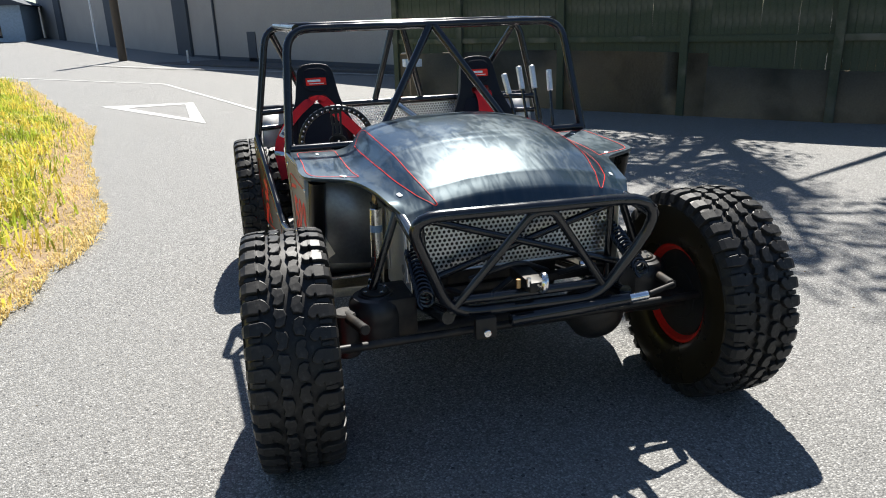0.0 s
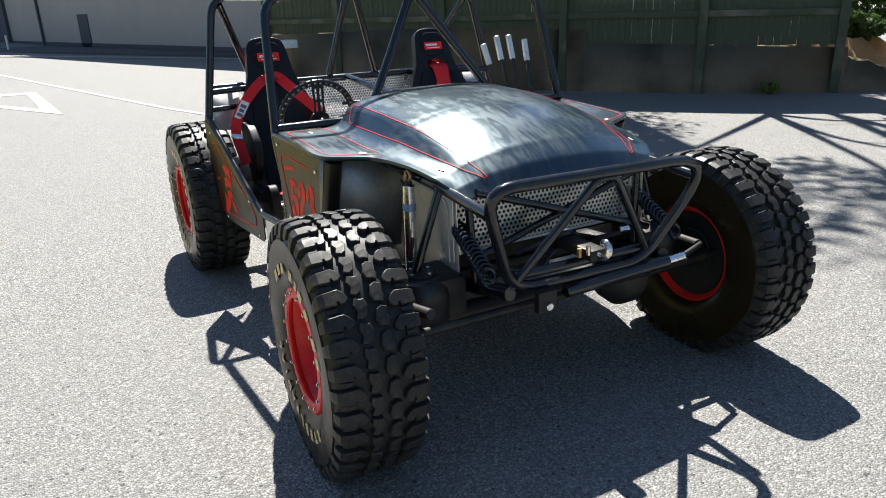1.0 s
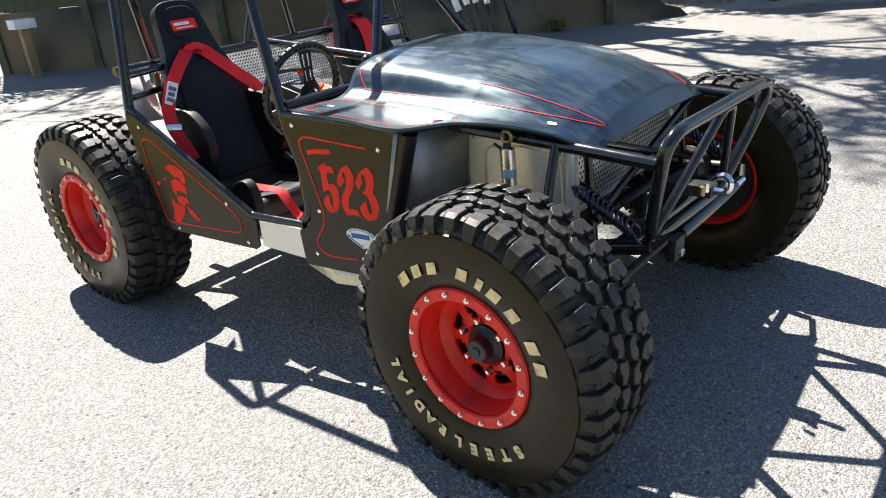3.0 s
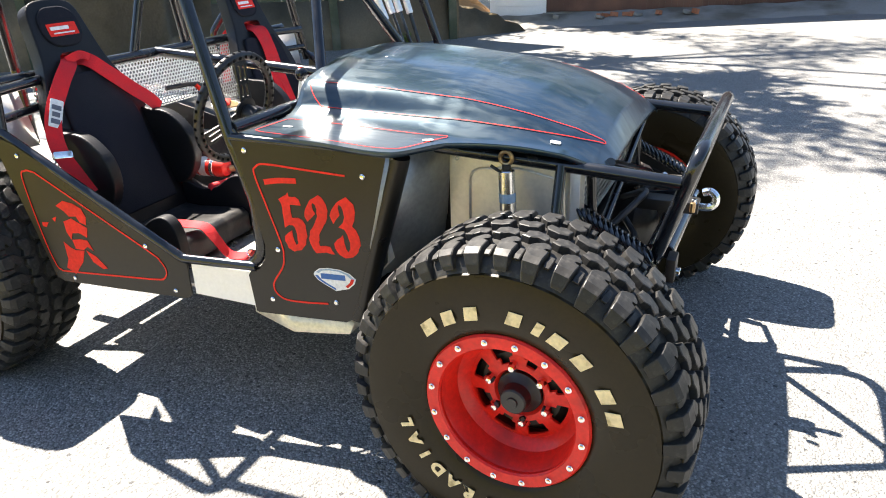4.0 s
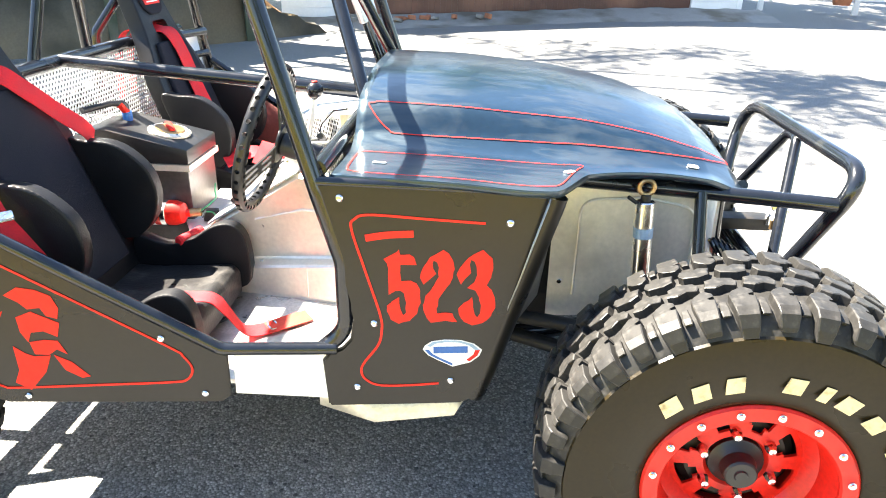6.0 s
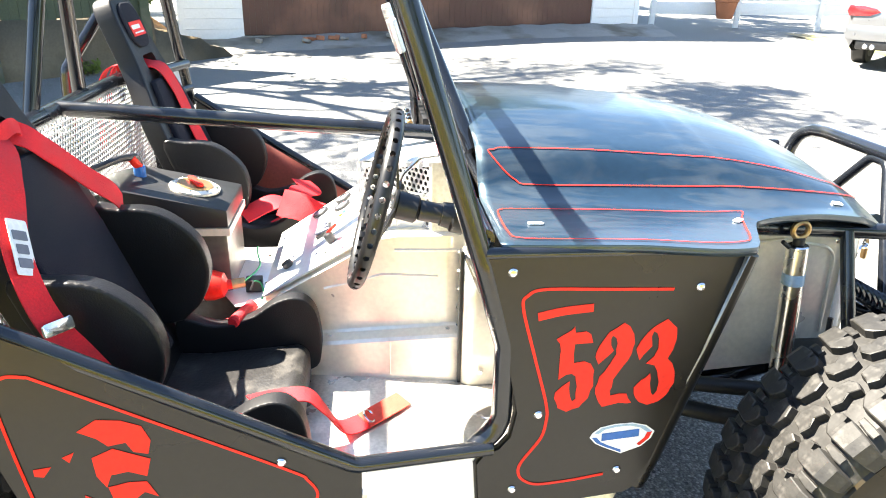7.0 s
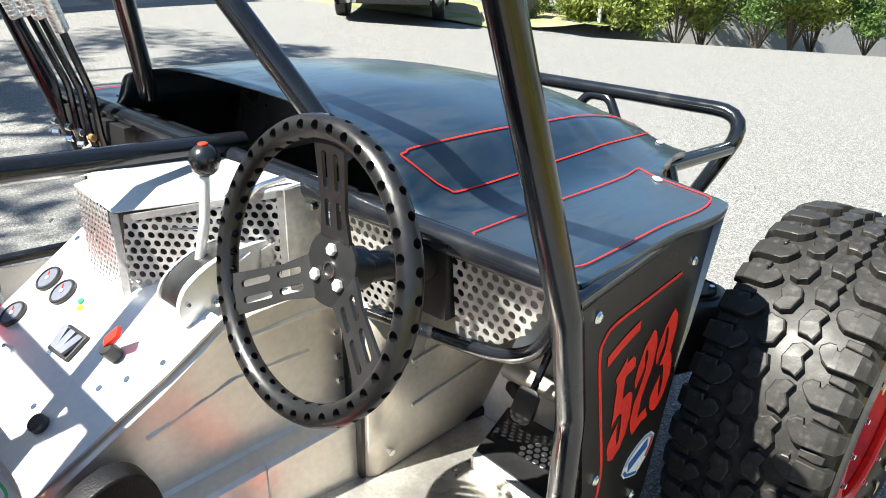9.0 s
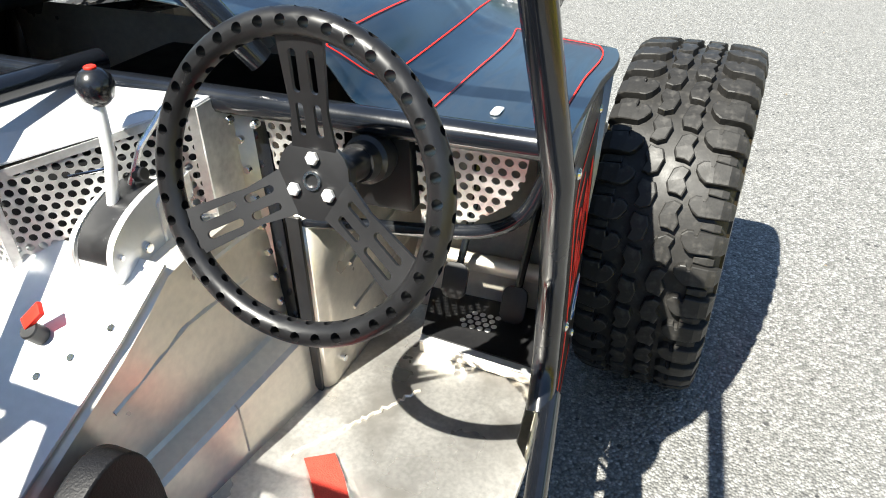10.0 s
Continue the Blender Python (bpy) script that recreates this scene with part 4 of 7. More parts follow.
    badge = flank_sheet("sticker", shield, True, -1, WHITE, cowl, 0.0006, 0, OUT, "white shield sticker with blue and red edges")
    inner = inset(0.93)
    face = inset(0.78)
    for name, ks, paint in (("sticker_top", (1, 2, 3, 4, 5, 6), PALE_BLUE), ("sticker_side", (9, 10, 11, 0), BLUE_PRINT), ("sticker_edge", (6, 7, 8), RED_VINYL)):
        flank_sheet(name, [inner[k] for k in ks] + [face[k] for k in ks[::-1]], True, -1, paint, badge, 0.0005, 0, OUT + 0.0008, "", False)
    flank_line("sticker_bar", [(sy + 0.042, sz + 0.002), (sy - 0.040, sz + 0.004)], True, 0.018, BLUE_PRINT, badge, OUT + 0.0012)
    # plain red shapes of the rear graphic
    emblem = bmesh.new()
    for poly in (
        [(1.686, 0.714), (1.654, 0.734), (1.616, 0.727), (1.585, 0.711), (1.574, 0.680), (1.581, 0.652), (1.604, 0.660), (1.614, 0.681), (1.642, 0.678), (1.658, 0.696)],
        [(1.671, 0.658), (1.636, 0.672), (1.605, 0.655), (1.579, 0.641), (1.589, 0.605), (1.618, 0.620), (1.646, 0.617), (1.656, 0.592), (1.669, 0.619)],
        [(1.654, 0.592), (1.620, 0.597), (1.591, 0.594), (1.575, 0.557), (1.597, 0.571), (1.616, 0.557), (1.648, 0.559)],
        [(1.693, 0.582), (1.669, 0.562), (1.650, 0.553), (1.614, 0.555), (1.632, 0.510), (1.675, 0.460), (1.707, 0.482), (1.692, 0.517)],
        [(1.607, 0.557), (1.570, 0.536), (1.534, 0.495), (1.554, 0.491), (1.588, 0.514)],
        [(1.763, 0.649), (1.735, 0.650), (1.749, 0.631), (1.763, 0.635)],
        [(1.716, 0.666), (1.696, 0.674), (1.706, 0.654)],
    ):
        bm = bmesh.new()
        bm.faces.new([bm.verts.new(p) for p in on_flank(poly, False, -1, 0.0072)])
        mesh = bpy.data.meshes.new("tmp")
        bm.to_mesh(mesh)
        bm.free()
        emblem.from_mesh(mesh)
    thicken(part("painted_emblem", emblem, RED_VINYL, tail, "plain red painted shapes", smooth=False), 0.0006, 0)

# inner wings and engine-bay sides
for s in (-1, 1):
    wing = add_sheet(bmesh.new(), [[(s * 0.768, 0.475, 0.955), (s * 0.60, 0.452, 0.935), (s * 0.445, 0.425, 0.918)], [(s * 0.765, 0.53, 0.75), (s * 0.62, 0.49, 0.72), (s * 0.447, 0.44, 0.70)], [(s * 0.752, 0.59, 0.545), (s * 0.62, 0.53, 0.55), (s * 0.45, 0.46, 0.555)]])
    thicken(part("inner_wing", wing, GREY_SHEET, buggy, "bare grey sheet-metal wheel-arch panel"), 0.003)
    side = plate("engine_side", [(-0.01, 0.52), (0.43, 0.485), (0.43, 0.915), (0.0, 0.868)], 0.003, Matrix(((0, 0, -s, s * 0.442), (1, 0, 0, 0), (0, 1, 0, 0), (0, 0, 0, 1))), ALUMINIUM, buggy, 0, "buff alloy engine-bay side sheet with a pressed panel")
    swage = [(s * 0.446, y, z) for y, z in [(0.36, 0.56), (0.36, 0.84), (0.20, 0.855), (0.06, 0.83), (0.05, 0.60)]]
    tube("pressed_swage", swage, 0.004, ALUMINIUM, side, 0.05, 8)
    for y, z in ((0.40, 0.87), (0.40, 0.60), (0.06, 0.85), (0.24, 0.885)):
        rod("rivet", (s * 0.444, y, z), (s * 0.452, y, z), 0.007, CHROME, side, 10)
    low, high = Vector((s * 0.535, 0.19, 0.47)), Vector((s * 0.522, 0.212, 0.872))
    shock = rod("shock_absorber", low, high, 0.0245, POLISHED, buggy, 28, 0.12, "polished alloy shock absorber")
    rod("band", low.lerp(high, 0.76), low.lerp(high, 0.83), 0.0252, PALE_BLUE, shock, 28, 0.02, "pale blue label band")
    rod("neck", high, high + Vector((0, 0, 0.018)), 0.013, DARK_STEEL, shock, 16)
    ring = [Vector((s * 0.5215, 0.213 + 0.0185 * math.cos(k), 0.908 + 0.0185 * math.sin(k))) for k in np.linspace(0, 2 * math.pi, 20, endpoint=False)]
    part("eye", add_tube(bmesh.new(), ring, 0.0065, 0.004, 8, closed=True), BRASS, shock, "brass-coloured top eye")
    tube("valve_stem", [high + Vector((0, 0.015, -0.01)), high + Vector((s * 0.01, 0.045, 0.012))], 0.005, DARK_STEEL, shock, 0, 8)
    rod("shock_shaft", (s * 0.545, 0.18, 0.33), low, 0.011, CHROME, shock)

# radiator grille
grille = part("grille", perforated(bmesh.new(), axes((-0.41, 0.03, 0.64), (1, 0, 0), (0, 0.12, 1)), [(0.0, 0.0), (0.82, 0.0), (0.835, 0.215), (-0.015, 0.215)], 0.0195, 0.0066), PERF, buggy, "perforated bright alloy grille", smooth=False)
for a, b in (((-0.412, 0.03, 0.63), (-0.426, 0.055, 0.862)), ((0.412, 0.03, 0.63), (0.426, 0.055, 0.862)), ((-0.412, 0.03, 0.636), (0.412, 0.03, 0.636)), ((-0.426, 0.054, 0.858), (0.426, 0.054, 0.858))):
    tube("grille_edge", [a, b], 0.006, PERF, grille, 0, 8)
box("radiator", (-0.36, 0.075, 0.60), (0.36, 0.14, 0.85), DARK_STEEL, buggy, 0.01, "dark radiator core behind the grille")
for s in (-1, 1):
    plate("grille_side", [(0.0, 0.615), (0.026, 0.615), (0.032, 0.864), (0.002, 0.868)], 0.004, Matrix(((0, 0, -s, s * 0.452), (1, 0, 0, 0.008), (0, 1, 0, 0), (0, 0, 0, 1))), WHITE_ALLOY, buggy, 0.001, "bright folded alloy strip beside the grille")

# under the nose: axle, steering, springs, engine block
rod("front_axle", (-0.80, 0.02, 0.411), (0.74, -0.045, 0.411), 0.040, DARK_STEEL, buggy, 20, label="oily black front axle tube")
diff = add_lathe(bmesh.new(), [(-0.10, 0.03), (-0.09, 0.08), (-0.03, 0.125), (0.03, 0.13), (0.08, 0.10), (0.11, 0.05)], 24, Matrix.Translation((0.33, -0.02, 0.41)) @ Matrix.Rotation(math.pi / 2, 4, "X"))
part("differential", diff, DARK_STEEL, buggy)
rod("rear_axle", (-0.80, 2.27, 0.428), (0.80, 2.25, 0.428), 0.05, DARK_STEEL, buggy, 20)
diff = add_lathe(bmesh.new(), [(-0.10, 0.03), (-0.09, 0.08), (-0.03, 0.125), (0.03, 0.13), (0.08, 0.10), (0.11, 0.05)], 24, Matrix.Translation((0.0, 2.25, 0.43)) @ Matrix.Rotation(math.pi / 2, 4, "X"))
part("differential", diff, DARK_STEEL, buggy)
rod("tie_rod", (-0.78, -0.16, 0.46), (0.78, -0.16, 0.46), 0.016, DARK_STEEL, buggy)
rod("steering_ram", (-0.12, -0.22, 0.505), (0.36, -0.245, 0.53), 0.026, BLACK_TUBE, buggy, label="black steering ram")
rod("ram_sleeve", (0.36, -0.245, 0.53), (0.44, -0.25, 0.536), 0.018, CHROME, buggy, label="bright ram sleeve")
rod("ram_shaft", (0.44, -0.25, 0.536), (0.58, -0.21, 0.545), 0.011, DARK_STEEL, buggy)
for s in (-1, 1):
    rod("knuckle", (s * 0.66 - 0.04, 0, 0.36), (s * 0.66 - 0.04, 0, 0.54), 0.05, DARK_STEEL, buggy)
    rod("steering_arm", (s * 0.66 - 0.04, 0.0, 0.52), (s * 0.62 - 0.04, -0.20, 0.54), 0.02, DARK_STEEL, buggy)
    rod("link_arm", (s * 0.62, 0.02, 0.38), (s * 0.36, 0.75, 0.44), 0.022, DARK_STEEL, buggy)
    rod("rear_link", (s * 0.62, 2.2, 0.38), (s * 0.36, 1.5, 0.43), 0.022, DARK_STEEL, buggy)
    coil = [(s * (0.425 + 0.012 * k / 160) + 0.030 * math.cos(k * 0.5), 0.01 - 0.22 * k / 160 + 0.016 * math.sin(k * 0.5), 0.735 - 0.115 * k / 160 + 0.026 * math.sin(k * 0.5)) for k in range(160)]
    part("coil_spring", add_tube(bmesh.new(), coil, 0.006, 0, 6), BLACK_TUBE, buggy, "black coil spring")
    cup = part("spring_cup", add_lathe(bmesh.new(), [(0.0, 0.095), (0.03, 0.108), (0.12, 0.110), (0.155, 0.104), (0.175, 0.088), (0.180, 0.070), (0.186, 0.066), (0.186, 0.0)], 32, Matrix.Translation((s * 0.575, 0.035, 0.400))), BLACK_PLASTIC, buggy, "black rubber air-spring bellows under the nose")
    rod("cup_plate", (s * 0.575, 0.04, 0.584), (s * 0.575, 0.04, 0.592), 0.058, DARK_STEEL, cup, 24)
    for k in range(4):
        bx, by = s * 0.575 + 0.044 * math.cos(k * 1.57 + 0.4), 0.04 + 0.044 * math.sin(k * 1.57 + 0.4)
        rod("cup_bolt", (bx, by, 0.590), (bx, by, 0.600), 0.007, CHROME, cup, 8)
bolt = rod("tow_pin", (-0.229, -0.262, 0.491), (-0.229, -0.278, 0.489), 0.015, CHROME, buggy)
box("tow_bracket", (-0.27, -0.265, 0.465), (-0.19, -0.235, 0.545), DARK_STEEL, buggy, 0.006)
hook = [(-0.045, -0.27, 0.655), (-0.045, -0.325, 0.652), (-0.042, -0.347, 0.666), (-0.038, -0.347, 0.692), (-0.034, -0.328, 0.705), (-0.032, -0.308, 0.698)]
part("tow_hook", add_tube(bmesh.new(), [Vector(p) for p in smooth_line(hook, 5)], 0.013, 0, 10), CHROME, buggy, "bright steel tow hook")
mount = box("hook_mount", (-0.075, -0.30, 0.632), (-0.005, -0.10, 0.672), DARK_STEEL, buggy, 0.006, "oily black hook bracket")
for dx in (-0.075, -0.115):
    rod("hook_bolt", (dx, -0.285, 0.655), (dx, -0.285, 0.688), 0.009, BRASS if dx < -0.1 else CHROME, mount, 8)
tube("lower_crossbar", [(-0.33, -0.195, 0.60), (0.30, -0.215, 0.60)], 0.018, BLACK_TUBE, buggy)
box("engine", (-0.25, 0.16, 0.45), (0.25, 0.80, 0.90), DARK_STEEL, buggy, 0.03, "dark engine block under the bonnet")
box("gearbox", (-0.17, 0.75, 0.40), (0.17, 1.55, 0.58), DARK_STEEL, buggy, 0.03)
rod("rear_driveshaft", (0, 1.5, 0.46), (0, 2.15, 0.44), 0.035, DARK_STEEL, buggy)
for s in (-1, 1):
    edge = [(0.645, 0.392), (0.672, 0.339), (0.78, 0.327), (0.875, 0.317), (1.012, 0.372)]
    skid = add_sheet(bmesh.new(), [[(s * (flank(y) - 0.024), y, 0.398) for y, z in edge], [(s * (flank(y) - 0.024), y, z) for y, z in edge], [(s * 0.35, y, z - 0.012) for y, z in edge]])
    thicken(part("skid_plate", skid, SKID_ALLOY, buggy, "scuffed pale alloy skid plate"), 0.004, 1.0)
box("crossmember", (-0.46, 0.03, 0.53), (0.42, 0.07, 0.565), DARK_STEEL, buggy, 0.010, "oily dark crossmember under the grille")
box("sump", (-0.22, 0.30, 0.36), (0.22, 0.70, 0.47), DARK_STEEL, buggy, 0.03)
for s in (-1, 1):
    box("spring_box", (s * 0.50 - 0.07, -0.05, 0.42), (s * 0.50 + 0.07, 0.16, 0.58), DARK_STEEL, buggy, 0.02)
    rod("trailing_arm", (s * 0.60, 0.05, 0.50), (s * 0.45, 0.62, 0.50), 0.02, DARK_STEEL, buggy)
# plumbing seen through the nose
for k, (a, b, c) in enumerate((((-0.22, -0.05, 0.62), (-0.05, -0.14, 0.70), (0.12, -0.02, 0.60)), ((0.15, -0.06, 0.60), (0.26, -0.16, 0.66), (0.34, 0.02, 0.56)), ((-0.30, -0.02, 0.58), (-0.20, -0.14, 0.56), (-0.05, -0.05, 0.60)))):
    tube("hose", [a, b, c], 0.011, BLACK_PLASTIC, buggy, 0.08, 10)
rod("fitting", (0.20, -0.14, 0.655), (0.24, -0.15, 0.66), 0.014, CHROME, buggy)

# ---- cabin shell ----
floor = plate("cabin_floor", [(-0.72, 0.66), (0.72, 0.66), (0.745, 0.96), (0.775, 1.0), (0.775, 1.98), (-0.775, 1.98), (-0.775, 1.0), (-0.745, 0.96)], 0.015, pose(0, 0, 0.425), FLOOR_ALLOY, buggy, 0.002, "scratched bare alloy cabin floor")
toe = add_sheet(bmesh.new(), [[(-0.74, 0.66, 0.44), (0.74, 0.66, 0.44)], [(-0.70, 0.53, 0.60), (0.70, 0.53, 0.60)], [(-0.70, 0.50, 0.96), (0.70, 0.50, 0.96)]])
thicken(part("toe_board", toe, ALUMINIUM, buggy, "bare alloy toe board"), 0.003)
seam = random.Random(2)
bead = [Vector((-0.395, 1.13, 0.4405)).lerp(Vector((-0.545, 0.905, 0.4405)), k / 40) + Vector((seam.uniform(-0.003, 0.003), seam.uniform(-0.003, 0.003), seam.uniform(-0.001, 0.001))) for k in range(41)]
tube("floor_weld", bead, 0.0035, ALUMINIUM, floor, 0, 6)

# gear tunnel with its stepped side on the driver's side
def tunnel_row(y):
    out = -0.358 + 0.15 * (y - 0.965)
    ledge = 0.572 - 0.12 * (y - 0.965)
    top = -0.285 if y < 1.26 else -0.285 + 0.16 * (y - 1.26)
    high = 0.826 if y < 1.172 else 0.764 - 0.63 * (y - 1.26)
    return [(out - 0.008, y, 0.438), (out - 0.002, y, 0.45), (out, y, ledge - 0.006), (out + 0.006, y, ledge), (out + 0.044, y, ledge + 0.004), (out + 0.051, y, ledge + 0.012), (top - 0.004, y, high - 0.008), (top + 0.006, y, high), (0.20, y, high), (0.24, y, 0.44)]


tunnel = thicken(part("gear_tunnel", add_sheet(bmesh.new(), [tunnel_row(y) for y in (0.945, 1.0, 1.06, 1.12, 1.172, 1.22, 1.28, 1.34, 1.40, 1.468)]), ALUMINIUM, buggy, "bare alloy gear tunnel, stepped, warm with reflected red"), 0.003, 1.0)
rear = bmesh.new()
rear.faces.new([rear.verts.new(p) for p in tunnel_row(1.468)])
thicken(part("tunnel_end", rear, ALUMINIUM, tunnel, smooth=False), 0.002)


def on_tunnel(y, s):
    """A place on the tunnel's upper side wall, s of the way up."""
    row = tunnel_row(y)
    return Vector(row[5]).lerp(Vector(row[6]), s) + Vector((-0.0028, 0, 0.0003))


tube("tunnel_rib", [on_tunnel(1.31, 0.72), on_tunnel(1.16, 0.60), on_tunnel(1.02, 0.55)], 0.005, ALUMINIUM, tunnel, 0, 6)
tube("tunnel_rib", [on_tunnel(1.13, 0.86), on_tunnel(0.97, 0.84)], 0.005, ALUMINIUM, tunnel, 0, 6)
tube("tunnel_weld", [Vector(p) + Vector((-0.001, 0, 0)) for p in tunnel_row(1.145)[1:4]], 0.0035, ALUMINIUM, tunnel, 0, 6)
for y in (0.995, 1.30):
    p = Vector(tunnel_row(y)[3]) + Vector((0.02, 0, 0.004))
    rod("tunnel_screw", p, p + Vector((0, 0, 0.006)), 0.006, CHROME, tunnel, 10)
# inner footwell wall with a half-round rear edge
foot = [(-0.350, 0.962), (-0.366, 0.966), (-0.382, 0.960), (-0.390, 0.945), (-0.391, 0.93), (-0.395, 0.80), (-0.405, 0.53)]
wall = add_sheet(bmesh.new(), [[(x, y, z) for x, y in foot] for z in (0.442, 0.55, 0.66, 0.815)])
footwell = thicken(part("footwell_side", wall, ALUMINIUM, buggy, "buff alloy footwell side with a rolled edge"), 0.003)
for z in (0.56, 0.66):
    tube("pressed_rib", [(-0.394, 0.86, z), (-0.403, 0.60, z + 0.02)], 0.004, ALUMINIUM, footwell, 0, 6)
# Black strip standing in for the contact shadow beside the rolled edge.
box("contact_shade", (-0.376, 0.963, 0.44), (-0.352, 0.972, 0.81), BLACK_PLASTIC, footwell, 0.002)
rod("footwell_screw", (-0.388, 0.915, 0.482), (-0.399, 0.915, 0.482), 0.007, CHROME, footwell, 10)
strip = plate("bulkhead_strip", [(0, 0), (0.028, 0), (0.028, 0.46), (0, 0.46)], 0.006, axes((-0.335, 0.955, 0.50), (1, -0.12, 0), (0.08, 0, 1)), BLACK_TUBE, buggy, 0.001, "black riveted bulkhead strip")
for k in range(9):
    rod("strip_rivet", (-0.321 + 0.004 * k, 0.962, 0.53 + 0.05 * k), (-0.321 + 0.004 * k, 0.972, 0.53 + 0.05 * k), 0.0065, CHROME, strip, 8)

# sloping instrument panel
PANEL = axes((0, 1.26, 0.772), (-1, 0, 0), (0, -1, 0.63))
dash = plate("instrument_panel", [(0.292, 0.106), (0.285, -0.01), (0.254, -0.246), (-0.205, -0.246), (-0.22, 0.04), (-0.225, 0.106)], 0.006, PANEL, WHITE_ALLOY, buggy, 0.002, "pale alloy instrument panel sloping between the seats")


def on_panel(x, y, lift=0.0):
    """Panel coordinates from the world's x and y."""
    return PANEL @ Vector((-x, -(y - 1.26) * math.sqrt(1 + 0.63**2), 0.006 + lift))


def panel_matrix(x, y, lift=0.0):
    return Matrix.Translation(on_panel(x, y, lift)) @ PANEL.to_3x3().to_4x4()


for x, y in ((0.158, 1.266), (0.154, 1.338), (0.088, 1.268)):
    gauge = part("gauge", add_lathe(bmesh.new(), [(0, 0.027), (0.006, 0.027), (0.008, 0.025), (0.008, 0.022), (0.006, 0.022)], 28, panel_matrix(x, y)), BLACK_PLASTIC, dash, "round gauge with black rim and dark dial")
    part("dial", add_lathe(bmesh.new(), [(0.006, 0.0218), (0.0066, 0.0)], 24, panel_matrix(x, y)), GREY_PRINT, gauge)
    plate("needle", [(-0.0012, -0.004), (0.0012, -0.004), (0.0005, 0.017), (-0.0005, 0.017)], 0.001, panel_matrix(x, y, 0.0068) @ pose(0, 0, 0, 0, 0, 50), RED_VINYL, gauge)
    plate("needle_cap", round_rect(0.008, 0.008, 0.0038), 0.0015, panel_matrix(x, y, 0.0068), WHITE, gauge)
switch = plate("switch_block", round_rect(0.066, 0.052, 0.005), 0.008, panel_matrix(-0.045, 1.315) @ pose(0, 0, 0, 0, 0, 4), BLACK_PLASTIC, dash, 0.002, "block of black rocker switches")
for k in range(3):
    plate("rocker", round_rect(0.017, 0.040, 0.003), 0.006, panel_matrix(-0.045 + 0.0195 * (k - 1), 1.315, 0.008) @ pose(0, 0, 0, 12 * (k - 1), 0, 4), GREY_PRINT, switch, 0.0015)
key = rod("kill_switch", on_panel(-0.165, 1.287), on_panel(-0.165, 1.287, 0.028), 0.013, BLACK_PLASTIC, dash, label="black battery switch with a red key")
plate("red_key", [(-0.010, 0.0), (0.010, 0.0), (0.014, 0.034), (-0.006, 0.038)], 0.008, panel_matrix(-0.155, 1.282, 0.022) @ pose(0, 0, 0, 20, 0, -35), RED_VINYL, key, 0.002)
rod("push_button", on_panel(-0.150, 1.408), on_panel(-0.150, 1.408, 0.016), 0.015, BLACK_PLASTIC, dash, label="black push button")
for x, y, m in ((0.025, 1.262, GREEN), (0.012, 1.270, YELLOW)):
    rod("warning_lamp", on_panel(x, y), on_panel(x, y, 0.005), 0.006, m, dash)
for x, y in ((-0.262, 1.257), (-0.19, 1.33), (-0.10, 1.40), (0.12, 1.45), (-0.225, 1.30), (0.33, 1.19), (0.20, 1.19), (-0.02, 1.34)):
    rod("panel_screw", on_panel(x, y), on_panel(x, y, 0.003), 0.006, CHROME, dash, 10)
rod("toggle", on_panel(0.075, 1.372), on_panel(0.07, 1.375, 0.018), 0.004, CHROME, dash)

# perforated box ahead of the panel
Z0 = 0.80
a, b, c = Vector((-0.275, 1.034, Z0)), Vector((-0.055, 1.219, Z0)), Vector((0.085, 1.218, Z0))
guard = part("perforated_box", perforated(bmesh.new(), axes(a, b - a, (0, 0, 1)), [(0, 0), ((b - a).length, 0), ((b - a).length - 0.02, 0.150), (0, 0.206)], 0.0168, 0.0060), PERF, buggy, "box of perforated pale alloy with large holes", smooth=False)
part("box_side", perforated(bmesh.new(), axes(b, c - b, (0, 0, 1)), [(0, 0), ((c - b).length, 0), ((c - b).length, 0.165), (0.02, 0.150)], 0.0125, 0.0045), PERF, guard, smooth=False)
top = bmesh.new()
lid = [(-0.046, 1.214, 0.951), (0.087, 1.220, 0.967), (0.12, 0.965, 1.0), (-0.277, 0.965, 1.012), (-0.277, 1.036, 1.008)]
top.faces.new([top.verts.new(p) for p in lid])
thicken(part("box_lid", top, WHITE_ALLOY, guard, "pale alloy lid", smooth=False), 0.003)
# Unseen dark block, added so that the box's holes read black.
plan = [(-0.262, 1.025), (-0.055, 1.200), (0.075, 1.205), (0.075, 0.985), (-0.262, 0.985)]
plate("hole_backing", plan, 0.115, pose(0, 0, 0.827), BLACK_SATIN, guard, 0.004, "added dark block that blackens the holes of the perforated box")
for p, q, w, h0, h1 in ((a, b, 0.012, 0.206, 0.203), (b, a, 0.012, 0.150, 0.153)):
    d = (q - p).normalized()
    plate("box_margin", [(0, 0), (w, 0), (w, h1), (0, h0)], 0.003, axes(p + Vector((-0.0012, 0.0012, 0)), d, (0, 0, 1)), PERF, guard)
strip = axes(a + Vector((-0.0012, 0.0012, 0)), b - a, (0, 0, 1))
plate("box_margin", [(0, 0.194), ((b - a).length - 0.018, 0.138), ((b - a).length - 0.02, 0.150), (0, 0.206)], 0.003, strip, PERF, guard)
plate("box_end", [(0, 0), (0.072, 0), (0.072, 0.208), (0, 0.206)], 0.003, axes((-0.277, 1.036, 0.80), (0, -1, 0), (0, 0, 1)), PERF, guard)
tube("box_edge", [(-0.057, 1.221, 0.80), (-0.046, 1.216, 0.95)], 0.0035, PERF, guard, 0, 6)
